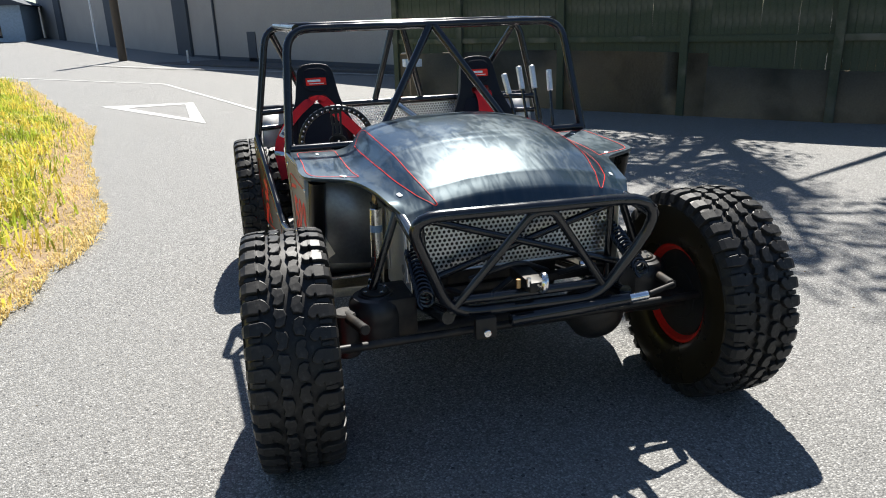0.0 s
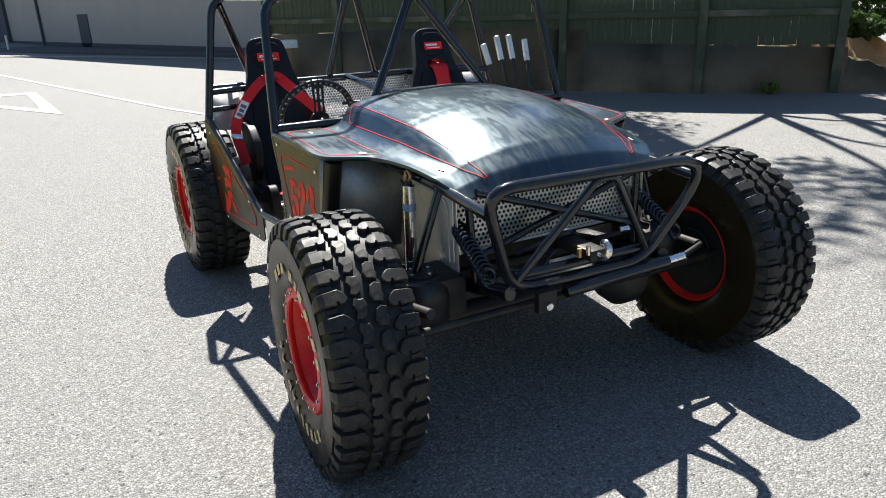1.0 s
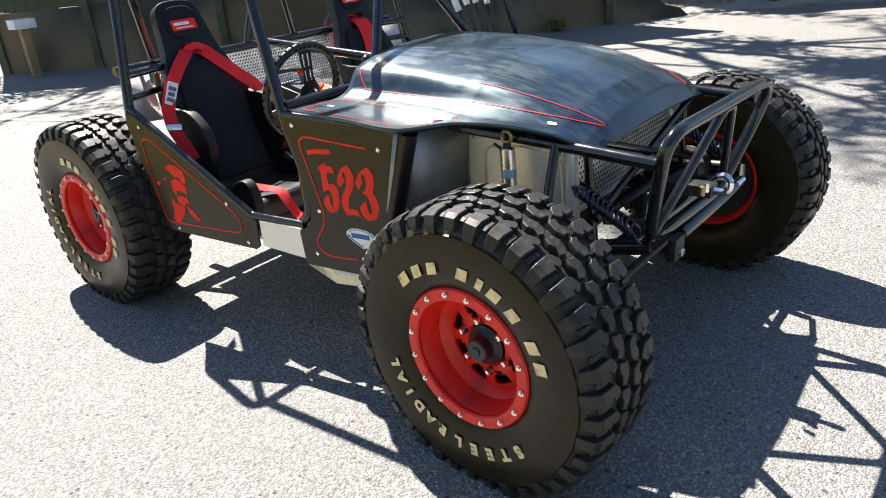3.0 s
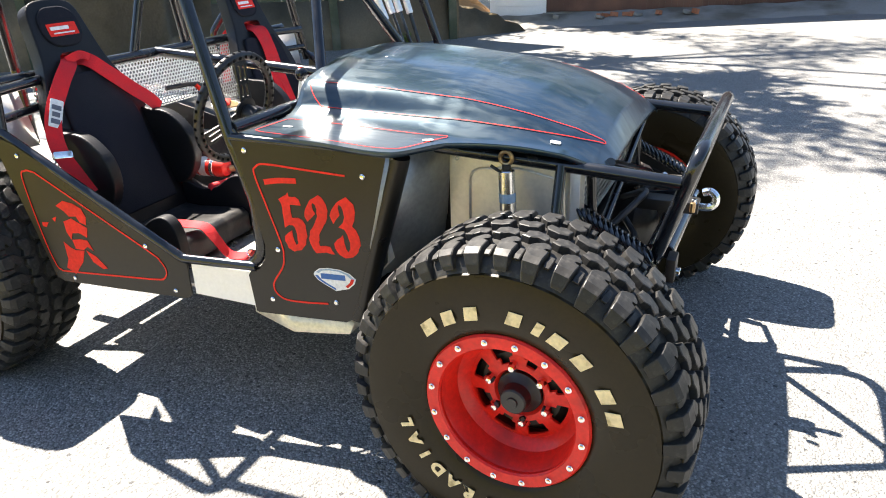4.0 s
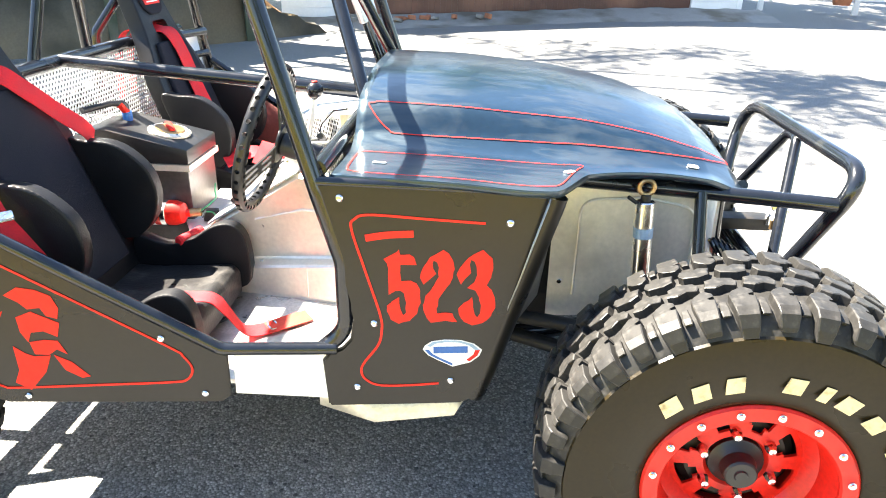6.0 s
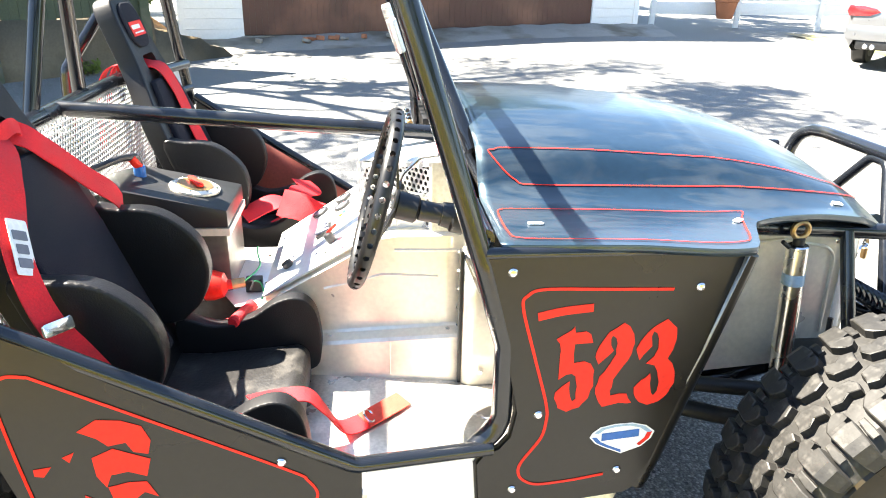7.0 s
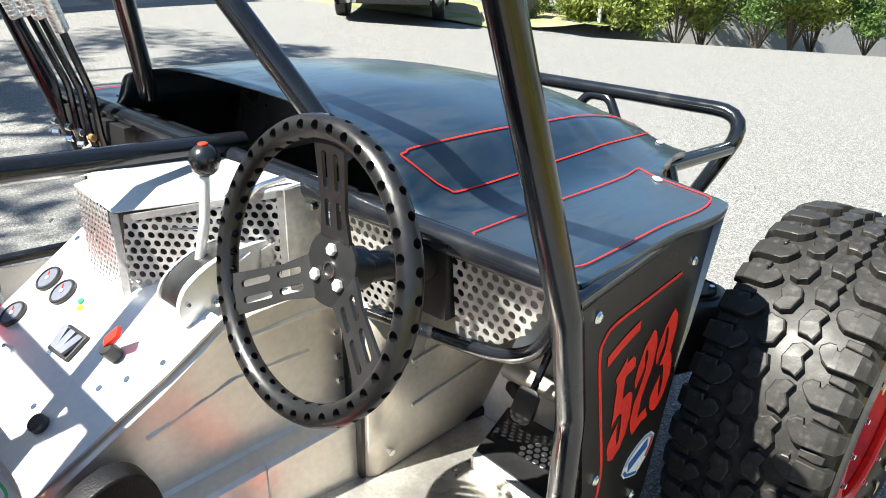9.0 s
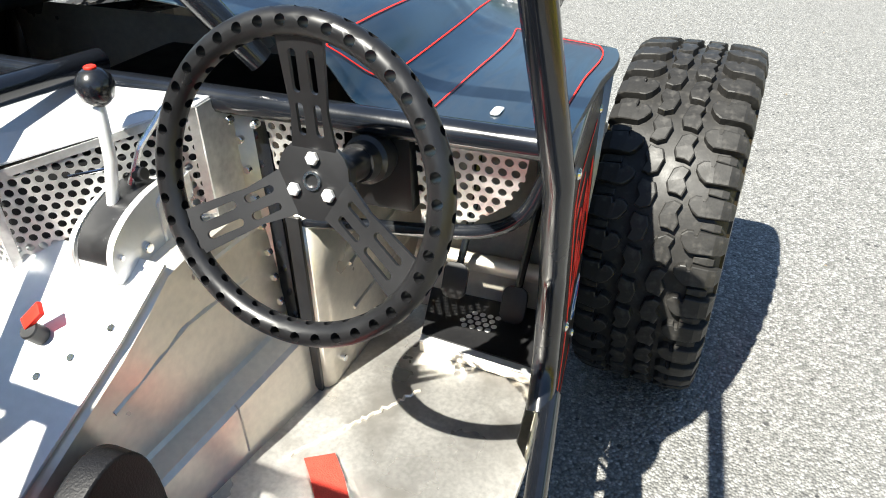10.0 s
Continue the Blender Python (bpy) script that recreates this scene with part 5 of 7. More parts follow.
tube("box_foot", [(-0.275, 1.034, 0.835), (-0.055, 1.221, 0.803)], 0.003, PERF, guard, 0, 6)

# shifter between two rounded cheeks
ARCH = [(float(p[0]), float(p[1])) for p in smooth_line([(1.214, 0.815), (1.219, 0.842), (1.213, 0.866), (1.195, 0.887), (1.155, 0.907), (1.10, 0.917), (0.975, 0.917)], 5)]
CHEEK = ARCH + [(0.975, 0.822), (1.178, 0.822)]
IN_YZ = Matrix(((0, 0, 1, 0), (1, 0, 0, 0), (0, 1, 0, 0), (0, 0, 0, 1)))
shifter = plate("shifter_cover", [(y - 0.004, z - 0.010 if z > 0.83 else z - 0.03) for y, z in CHEEK], 0.076, Matrix.Translation((-0.240, 0, 0)) @ IN_YZ, WHITE_ALLOY, buggy, 0.004, "pale alloy shifter cover with rounded corners")
plate("shifter_cheek", CHEEK, 0.012, Matrix.Translation((-0.250, 0, 0)) @ IN_YZ, WHITE_ALLOY, shifter, 0.003)
plate("shifter_cheek", [(y, z - 0.003) for y, z in CHEEK], 0.005, Matrix.Translation((-0.182, 0, 0)) @ IN_YZ, PERF, shifter, 0.001)
arc = [(y, z) for y, z in ARCH if z > 0.845 and y > 1.085]
gate = add_ribbon(bmesh.new(), [(-0.210, y - 0.006, z - 0.008) for y, z in arc], [(0, 0.3 + 3 * max(0, y - 1.16), 1) for y, z in arc], 0.050, 0.006)
part("shifter_gate", gate, BLACK_PLASTIC, shifter, "black slotted gate on top of the cover")
plate("cheek_bracket", [(1.075, 0.868), (1.07, 0.905), (0.995, 0.925), (0.99, 0.880)], 0.003, Matrix.Translation((-0.2545, 0, 0)) @ IN_YZ, PERF, shifter)
for y, z, r in ((1.157, 0.841, 0.008), (1.205, 0.854, 0.004), (1.178, 0.808, 0.004), (1.035, 0.884, 0.006)):
    rod("cheek_bolt", (-0.248, y, z), (-0.256, y, z), r, CHROME, shifter, 10)
for y in (1.043, 1.020):
    rod("bracket_hole", (-0.254, y, 0.898), (-0.2565, y, 0.898), 0.006, BLACK_PLASTIC, shifter, 12, 0.05)
tube("cheek_flange", [(-0.251, 1.12, 0.832), (-0.251, 1.12, 0.895), (-0.251, 1.09, 0.905)], 0.003, WHITE_ALLOY, shifter, 0.01, 6)
rod("linkage_rod", (-0.258, 0.958, 0.905), (-0.235, 1.06, 0.885), 0.005, CHROME, shifter, 10)
tube("shift_lever", [(-0.205, 1.155, 0.890), (-0.210, 1.140, 0.96), (-0.202, 1.125, 1.045)], 0.0085, WHITE_ALLOY, shifter, 0.05, 12, label="bright shift lever")
knob = part("shift_knob", add_lathe(bmesh.new(), [(-0.027, 0.007), (-0.024, 0.012), (-0.015, 0.0205), (0.0, 0.0245), (0.012, 0.022), (0.020, 0.015), (0.0235, 0.009), (0.0235, 0.0)], 28, Matrix.Translation((-0.203, 1.124, 1.057))), BLACK_TUBE, shifter, "gloss black ball knob")
rod("knob_button", (-0.203, 1.124, 1.080), (-0.203, 1.124, 1.084), 0.008, RED_VINYL, knob)
tube("shift_cable", [(-0.212, 1.12, 0.915), (-0.225, 1.10, 0.965), (-0.245, 1.06, 1.01), (-0.262, 1.02, 1.02)], 0.005, CHROME, shifter, 0.03, 8)
rod("cable_clamp", (-0.212, 1.11, 0.925), (-0.232, 1.11, 0.930), 0.010, BLACK_PLASTIC, shifter, 10)
tube("split_pin", [(-0.165, 1.175, 0.945), (-0.215, 1.135, 0.950)], 0.0022, CHROME, shifter, 0, 6)

# dash: perforated screens either side of the column, bent tube below
for at, shape in (
    ((-0.475, 0.955, 0.77), [(0.13, 0.035), (0.13, 0.21), (0.0, 0.21), (0.012, 0.065)]),
    ((-0.745, 0.955, 0.83), [(0.165, 0.004), (0.165, 0.155), (0.004, 0.150), (0.010, 0.108), (0.034, 0.064), (0.082, 0.026)]),
):
    part("dash_screen", perforated(bmesh.new(), axes(at, (1, 0, 0), (0, 0.10, 1)), shape, 0.0185, 0.0062), PERF, buggy, "perforated pale alloy dash screen", smooth=False)
bend = [Vector(p) for p in smooth_line([(-0.778, 0.985, 1.0), (-0.762, 0.968, 0.945), (-0.735, 0.962, 0.885), (-0.685, 0.960, 0.848), (-0.60, 0.958, 0.828), (-0.48, 0.956, 0.812), (-0.345, 0.952, 0.792)], 5)]
tube("dash_lower_tube", bend, 0.011, BLACK_TUBE, buggy)
box("column_mount", (-0.575, 0.93, 0.86), (-0.485, 0.975, 0.985), BLACK_SATIN, buggy, 0.008)
for k in range(5):
    rod("dash_bolt", (-0.34 + 0.045 * k, 0.985, 0.972), (-0.34 + 0.045 * k, 0.998, 0.972), 0.006, CHROME, buggy, 8)
dashsheet = add_sheet(bmesh.new(), [[(-0.34, 0.955, 0.98), (0.77, 0.955, 0.98)], [(-0.33, 0.955, 0.80), (0.77, 0.955, 0.80)], [(-0.33, 0.94, 0.45), (0.77, 0.94, 0.45)]])
thicken(part("bulkhead", dashsheet, ALUMINIUM, buggy, "bare alloy bulkhead"), 0.003)

# pedals
pplate = plate("pedal_floor", [(-0.745, 0.60), (-0.445, 0.585), (-0.497, 0.785), (-0.745, 0.806)], 0.005, pose(0, 0, 0.466), BLACK_SATIN, buggy, 0.001, "black pedal platform with drilled holes")
plate("platform_edge", [(-0.497, 0.785), (-0.745, 0.806), (-0.745, 0.822), (-0.500, 0.803)], 0.006, pose(0, 0, 0.462), WHITE_ALLOY, pplate, 0.001, "bright bare alloy lip")
plate("platform_front", [(-0.500, 0.800), (-0.745, 0.819), (-0.745, 0.823), (-0.500, 0.804)], 0.022, pose(0, 0, 0.441), ALUMINIUM, pplate, 0.001)
for k in range(19):
    i, j = k % 5, k // 5
    if (i, j) in ((0, 0), (4, 1)):
        continue
    x, y = -0.560 - 0.0165 * i - 0.008 * (j % 2), 0.690 + 0.0145 * j
    rod("platform_hole", (x, y, 0.4705), (x, y, 0.4722), 0.0062, WHITE_ALLOY, pplate, 10, 0.05)
rod("pedal_shaft", (-0.74, 0.60, 0.535), (-0.42, 0.60, 0.535), 0.020, ALUMINIUM, buggy)
for x, h in ((-0.653, 0.505), (-0.527, 0.535)):
    tube("pedal_arm", [(x - 0.01, 0.57, 0.86), (x - 0.02, 0.60, 0.70), (x, 0.665, h)], 0.008, BLACK_TUBE, buggy, 0.06, 8)
    plate("pedal_pad", round_rect(0.052, 0.075, 0.018), 0.012, axes((x, 0.68, h), (1, 0, 0), (0, -0.5, 1)), BLACK_PLASTIC, buggy, 0.004, "black rubber pedal pad")

# steering wheel
SW = Vector((-0.523, 1.177, 0.996))
SWM = Matrix.Translation(SW) @ Matrix.Rotation(radians(-1.1), 4, "Z") @ Matrix.Rotation(radians(-90 + 15.4), 4, "X")


def build_steering():
    ring = bmesh.new()
    add_lathe(ring, [(0.0155 * math.sin(k), 0.179 + 0.0155 * math.cos(k)) for k in np.linspace(0, 2 * math.pi, 16, endpoint=False)], 96, SWM, closed=True)
    rim = part("steering_wheel", ring, RIM_GRIP, buggy, "drilled black alloy steering wheel with three slotted spokes")
    holes = bmesh.new()
    for k in range(40):
        a = 2 * math.pi * (k + 0.5) / 40
        spot = SWM @ Matrix.Rotation(a, 4, "Z") @ Matrix.Translation((0.179, 0, 0))
        add_lathe(holes, [(-0.05, 0.0066), (0.05, 0.0066)], 12, spot)
        spot = SWM @ Matrix.Rotation(a + math.pi / 40, 4, "Z") @ Matrix.Translation((0.179, 0, 0)) @ Matrix.Rotation(math.pi / 2, 4, "Y")
        add_lathe(holes, [(-0.05, 0.0062), (0.05, 0.0062)], 12, spot)
    carve(rim, part("cutter", holes, RIM_GRIP, None, smooth=False))
    bm = bmesh.new()
    bm.from_mesh(rim.data)
    for f in bm.faces:
        f.smooth = True
    for e in bm.edges:
        e.smooth = e.calc_face_angle(0) < 0.6
    bm.to_mesh(rim.data)
    bm.free()
    # hub at the dish, forward of the rim
    depth = -0.043
    hub = plate("hub_plate", round_rect(0.096, 0.096, 0.04), 0.006, SWM @ Matrix.Translation((0, 0, depth)), BLACK_SATIN, rim, 0.001)
    for deg in (270, 30, 150):
        a = radians(deg)
        m = SWM @ Matrix.Rotation(a, 4, "Z")
        slope = math.atan2(-depth, 0.14)
        arm = m @ Matrix.Translation((0.035, 0, depth)) @ Matrix.Rotation(-slope, 4, "Y")
        spoke = plate("spoke", [(0, -0.030), (0.05, -0.024), (0.143, -0.030), (0.143, 0.030), (0.05, 0.024), (0, 0.030)], 0.005, arm, BLACK_SATIN, rim)
        cut = bmesh.new()
        for x0, x1 in ((0.020, 0.060), (0.072, 0.122)):
            for y in (-0.0115, 0.0115):
                add_plate(cut, round_rect(x1 - x0, 0.010, 0.0048, 4, (x0 + x1) / 2, y), 0.05, arm @ Matrix.Translation((0, 0, -0.02)))
        carve(spoke, part("cutter", cut, RIM_GRIP, None, smooth=False))
        spoke.parent = rim
    for k in range(3):
        a = radians(30 + 120 * k)
        p = SWM @ Vector((0.027 * math.cos(a), 0.027 * math.sin(a), depth + 0.006))
        q = SWM @ Vector((0.027 * math.cos(a), 0.027 * math.sin(a), depth + 0.013))
        rod("hub_bolt", p, q, 0.0085, WHITE_ALLOY, rim, 6)
    part("hub_ring", add_lathe(bmesh.new(), [(0, 0.012), (0.004, 0.012), (0.004, 0.0085), (0, 0.0085)], 24, SWM @ Matrix.Translation((0, 0, depth + 0.005)), closed=True), CHROME, rim)
    rod("steering_boss", SWM @ Vector((0, 0, depth - 0.05)), SWM @ Vector((0, 0, depth)), 0.03, BLACK_PLASTIC, buggy, 20)
    rod("steering_column", (-0.527, 0.93, 0.94), SWM @ Vector((0, 0, depth - 0.05)), 0.022, BLACK_PLASTIC, buggy, 20, label="black steering column")
    part("quick_release", add_lathe(bmesh.new(), [(0, 0.028), (0.02, 0.034), (0.045, 0.034), (0.05, 0.028), (0.07, 0.026)], 20, along((-0.527, 0.97, 0.945), SW)), BLACK_PLASTIC, buggy, "black column coupling")


build_steering()

# hand levers on the passenger side
for tx, ty, tz, bx in ((0.377, 1.114, 1.288, 0.428), (0.467, 1.128, 1.322, 0.49), (0.541, 1.127, 1.324, 0.555), (0.638, 1.119, 1.297, 0.635)):
    tip, foot_at = Vector((tx, ty, tz)), Vector((bx, 1.028, 0.955))
    bend = Vector((bx - 0.01, 1.036, 1.05))
    grip_end = bend.lerp(tip, 0.57)
    lever = tube("hand_lever", [foot_at - Vector((0, 0.01, 0.05)), foot_at, bend, tip], 0.0085, BLACK_TUBE, buggy, 0.12, 8, label="black hand lever with a knurled bright grip")
    rod("grip", grip_end, tip, 0.0155, PERF, lever, 14, label="knurled bright grip")
    for k in range(10):
        p = grip_end.lerp(tip, 0.06 + 0.095 * k)
        part("grip_ring", add_lathe(bmesh.new(), [(0, 0.0155), (0.001, 0.0162), (0.003, 0.0162), (0.004, 0.0155)], 14, along(p, tip)), PERF, lever)
    rod("pivot_bolt", foot_at + Vector((-0.018, 0.022, 0.0)), foot_at + Vector((-0.006, 0.026, 0.0)), 0.009, BRASS if bx < 0.45 else CHROME, lever, 8)
    rod("pivot_nut", foot_at + Vector((-0.012, 0.018, -0.028)), foot_at + Vector((0.0, 0.030, -0.028)), 0.008, CHROME, lever, 6)
box("lever_mount", (0.335, 0.985, 0.925), (0.66, 1.015, 0.985), BLACK_SATIN, buggy, 0.004)

# perforated firewall and rear deck
FW = axes((-0.66, 1.965, 0.70), (1, 0, 0), (0, 0.05, 1))
part("firewall", perforated(bmesh.new(), FW, [(0, 0), (1.32, 0), (1.32, 0.37), (0, 0.37)], 0.0172, 0.0061), PERF, buggy, "perforated pale alloy screen behind the seats", smooth=False)
fwall = add_sheet(bmesh.new(), [[(-0.80, 1.975, 0.70), (0.80, 1.975, 0.70)], [(-0.80, 1.97, 0.44), (0.80, 1.97, 0.44)]])
thicken(part("rear_bulkhead", fwall, ALUMINIUM, buggy, "bare alloy rear bulkhead"), 0.003)
for s in (-1, 1):
    side = add_sheet(bmesh.new(), [[(s * 0.86, 1.90, 1.06), (s * 0.68, 2.04, 1.06)], [(s * 0.87, 1.88, 0.88), (s * 0.70, 1.96, 0.85)]])
    thicken(part("shoulder_sheet", side, WHITE_ALLOY, buggy, "pale alloy sheet beside the seat"), 0.003)
deck = add_sheet(bmesh.new(), [[(-0.50, 1.99, 0.80), (0.50, 1.99, 0.80)], [(-0.45, 2.42, 0.78), (0.45, 2.42, 0.78)]])
thicken(part("rear_deck", deck, GREY_SHEET, buggy, "grey sheet rear deck"), 0.004)
inner = add_sheet(bmesh.new(), [on_flank([(1.82, 0.92), (1.25, 0.565)], False, 1, -0.006), on_flank([(1.75, 0.44), (1.25, 0.44)], False, 1, -0.006)])
thicken(part("inner_side", inner, COPPER_DUST, buggy, "dull red inside of the passenger side panel"), 0.002)


# ---- seats, belts, tank ----
def build_seat(s):
    """A high-backed racing seat; s: -1 driver, 1 passenger."""
    cx = s * 0.52
    lean = radians(21)
    back = axes((cx, 1.675, 0.52), (1, 0, 0), (0, math.sin(lean), math.cos(lean)))
    outline = [(-0.20, 0.0), (0.20, 0.0), (0.215, 0.20), (0.215, 0.40), (0.20, 0.50), (0.165, 0.58), (0.135, 0.66), (0.118, 0.76), (0.105, 0.83), (0.075, 0.868), (0.0, 0.878), (-0.075, 0.868), (-0.105, 0.83), (-0.118, 0.76), (-0.135, 0.66), (-0.165, 0.58), (-0.20, 0.50), (-0.215, 0.40), (-0.215, 0.20)]
    outline = [(float(p[0]), float(p[1])) for p in smooth_line(outline + outline[:1], 3)][:-1]
    seat = plate("seat", outline, 0.060, back @ Matrix.Translation((0, 0, -0.045)), SEAT_VINYL, buggy, 0.018, "high-backed racing seat in black vinyl with side bolsters", 3)
    cut = add_plate(bmesh.new(), round_rect(0.115, 0.052, 0.018, 4, 0, 0.655), 0.3, back @ Matrix.Translation((0, 0, -0.15)))
    carve(seat, part("cutter", cut, SEAT_VINYL, None, smooth=False))
    plate("back_pad", [(-0.145, 0.06), (0.145, 0.06), (0.155, 0.40), (0.14, 0.52), (0.11, 0.60), (-0.11, 0.60), (-0.14, 0.52), (-0.155, 0.40)], 0.022, back @ Matrix.Translation((0, 0, 0.010)), SEAT_NAVY, seat, 0.010, "dark blue-black knitted back pad", 3)
    plate("head_pad", round_rect(0.165, 0.145, 0.06, 6, 0, 0.775), 0.012, back @ Matrix.Translation((0, 0, 0.012)), SEAT_NAVY, seat, 0.006, segments=3)
    patch = plate("maker_patch", round_rect(0.122, 0.046, 0.003, 3, 0, 0.762), 0.0015, back @ Matrix.Translation((0, 0, 0.0245)), RED_VINYL, seat, 0, "red cloth patch with a white bar")
    plate("patch_bar", round_rect(0.078, 0.013, 0.002, 3, -0.012, 0.767), 0.001, back @ Matrix.Translation((0, 0, 0.0262)), WHITE, patch)
    plate("patch_line", round_rect(0.088, 0.005, 0.001, 3, 0.0, 0.749), 0.001, back @ Matrix.Translation((0, 0, 0.0262)), WHITE, patch)
    # rib bolsters standing forward from the back
    for k in (-1, 1):
        wing = smooth_line([(0.0, 0.10), (-0.01, 0.41), (0.06, 0.402), (0.126, 0.372), (0.168, 0.32), (0.190, 0.255), (0.175, 0.18), (0.125, 0.12), (0.06, 0.09)], 4)
        flare = back @ Matrix.Translation((k * 0.20 - 0.022, 0, 0)) @ Matrix(((0, 0, 1, 0), (0, 1, 0, 0), (1, 0, 0, 0), (0, 0, 0, 1)))
        plate("rib_bolster", [(float(p[0]), float(p[1])) for p in wing], 0.045, flare, SEAT_VINYL, seat, 0.016, "padded black rib bolster", 3)
        low = smooth_line([(1.67, 0.50), (1.67, 0.625), (1.58, 0.605), (1.50, 0.62), (1.43, 0.665), (1.375, 0.678), (1.338, 0.652), (1.322, 0.60), (1.32, 0.52), (1.35, 0.47), (1.5, 0.46)], 4)
        upright = Matrix(((0, 0, 1, cx + k * 0.205 - 0.022), (1, 0, 0, 0), (0, 1, 0, 0), (0, 0, 0, 1)))
        drop = (-0.025 if k * s > 0 else 0.0) if s < 0 else 0.022
        plate("thigh_bolster", [(float(p[0]), float(p[1]) + drop) for p in low], 0.044, upright, SEAT_VINYL, seat, 0.016, "padded black thigh bolster", 3)
    plate("seat_cushion", [(1.348, -0.03), (1.70, -0.03), (1.70, 0.055), (1.60, 0.050), (1.46, 0.060), (1.37, 0.068), (1.348, 0.045)], 0.37, Matrix(((0, 0, 1, cx - 0.185), (1, 0, 0, 0), (0, 1, 0, 0.485), (0, 0, 0, 1))) , CUSHION, seat, 0.018, "worn black seat cushion with a dull sheen", 3)
    # shoulder straps through the slot, down over the bolsters
    def strap(name, pts, width, material=RED_BELT, normal=None, parent=seat):
        line = [Vector(p) for p in smooth_line(pts, 6)]
        ups = []
        for i, p in enumerate(line):
            t = (line[min(i + 1, len(line) - 1)] - line[max(i - 1, 0)]).normalized()
            n = Vector(normal or (0, -1, 0.35))
            ups.append(n - t * n.dot(t))
        return part(name, add_ribbon(bmesh.new(), line, ups, width, 0.003), material, parent, "red webbing harness strap")

    def bk(x, y, z):
        return tuple(back @ Vector((x, y, z)))

    if s < 0:
        strap("shoulder_strap", [bk(-0.03, 0.655, -0.09), bk(-0.045, 0.645, 0.030), bk(-0.13, 0.575, 0.055), bk(-0.21, 0.485, 0.050), bk(-0.255, 0.405, 0.055), bk(-0.268, 0.335, 0.060), bk(-0.262, 0.27, 0.07), bk(-0.25, 0.18, 0.08)], 0.054, RED_BELT, (-0.35, -0.85, 0.35))
        strap("shoulder_strap", [bk(0.03, 0.655, -0.09), bk(0.03, 0.645, 0.022), bk(0.08, 0.58, 0.045), bk(0.15, 0.50, 0.05), bk(0.20, 0.44, 0.06), bk(0.235, 0.40, 0.05)], 0.060)
        strap("shoulder_strap", [bk(-0.05, 0.648, 0.028), bk(0.0, 0.658, 0.045), bk(0.05, 0.645, 0.030)], 0.030)
        LABEL_AT = axes(bk(-0.212, 0.475, 0.058), (0.83, -0.32, -0.46), (0.53, 0.29, 0.78))
        plate("strap_label", round_rect(0.044, 0.105, 0.004), 0.0015, LABEL_AT, WHITE, seat, 0, "white printed label on the strap")
        for k, w in enumerate((0.030, 0.026, 0.032)):
            plate("label_bar", round_rect(w, 0.018, 0.002, 3, 0, -0.03 + 0.026 * k), 0.0008, LABEL_AT @ Matrix.Translation((0, 0, 0.0018)), GREY_PRINT, seat)
        plate("buckle", round_rect(0.060, 0.024, 0.005), 0.006, axes(bk(-0.268, 0.335, 0.066), (0.85, -0.45, -0.1), (0.0, 0.36, 0.93)), CHROME, seat, 0.002, "bright strap adjuster")
        strap("lap_strap", [(-0.66, 1.44, 0.595), (-0.615, 1.39, 0.578), (-0.60, 1.335, 0.570), (-0.595, 1.30, 0.53), (-0.575, 1.262, 0.462), (-0.535, 1.21, 0.447)], 0.052, RED_BELT, (0, -0.3, 1))
        strap("lap_strap_end", [(-0.538, 1.213, 0.450), (-0.49, 1.155, 0.451), (-0.452, 1.115, 0.449)], 0.052, SUNLIT_BELT, (0, -0.3, 1))
        strap("lap_strap", [(-0.30, 1.66, 0.56), (-0.27, 1.57, 0.57), (-0.255, 1.48, 0.585), (-0.25, 1.42, 0.57)], 0.05, RED_BELT, (-0.2, -0.2, 1))
        part("belt_ring", add_tube(bmesh.new(), [(-0.530 + 0.02 * math.cos(k), 1.20 + 0.012 * math.sin(k), 0.458 + 0.010 * math.sin(k)) for k in np.linspace(0, 2 * math.pi, 10, endpoint=False)], 0.003, 0, 6, closed=True), CHROME, seat)
    else:
        strap("shoulder_strap", [bk(-0.03, 0.655, -0.09), bk(-0.02, 0.645, 0.02), bk(-0.01, 0.55, 0.045), bk(-0.03, 0.40, 0.045), bk(-0.05, 0.22, 0.06), bk(-0.06, 0.12, 0.09)], 0.055)
        strap("shoulder_strap", [bk(0.04, 0.655, -0.09), bk(0.04, 0.645, 0.02), bk(0.03, 0.55, 0.045), bk(0.02, 0.40, 0.045), bk(0.0, 0.22, 0.06)], 0.055)
        strap("lap_strap", [(0.27, 1.60, 0.68), (0.33, 1.50, 0.71), (0.42, 1.43, 0.665), (0.52, 1.44, 0.68), (0.60, 1.41, 0.665), (0.67, 1.45, 0.68)], 0.085, RED_BELT, (0, -0.4, 1))
        strap("lap_strap", [(0.40, 1.52, 0.60), (0.47, 1.40, 0.655), (0.55, 1.35, 0.62), (0.62, 1.38, 0.60)], 0.075, RED_BELT, (0.2, -0.3, 1))
        strap("lap_strap", [(0.29, 1.48, 0.72), (0.275, 1.40, 0.70), (0.27, 1.335, 0.64), (0.285, 1.30, 0.55), (0.32, 1.27, 0.46)], 0.095, RED_BELT, (-0.6, -0.6, 0.3))
        strap("lap_strap", [(0.33, 1.36, 0.60), (0.36, 1.31, 0.55), (0.40, 1.26, 0.47), (0.45, 1.20, 0.45)], 0.075, RED_BELT, (-0.2, -0.8, 0.5))
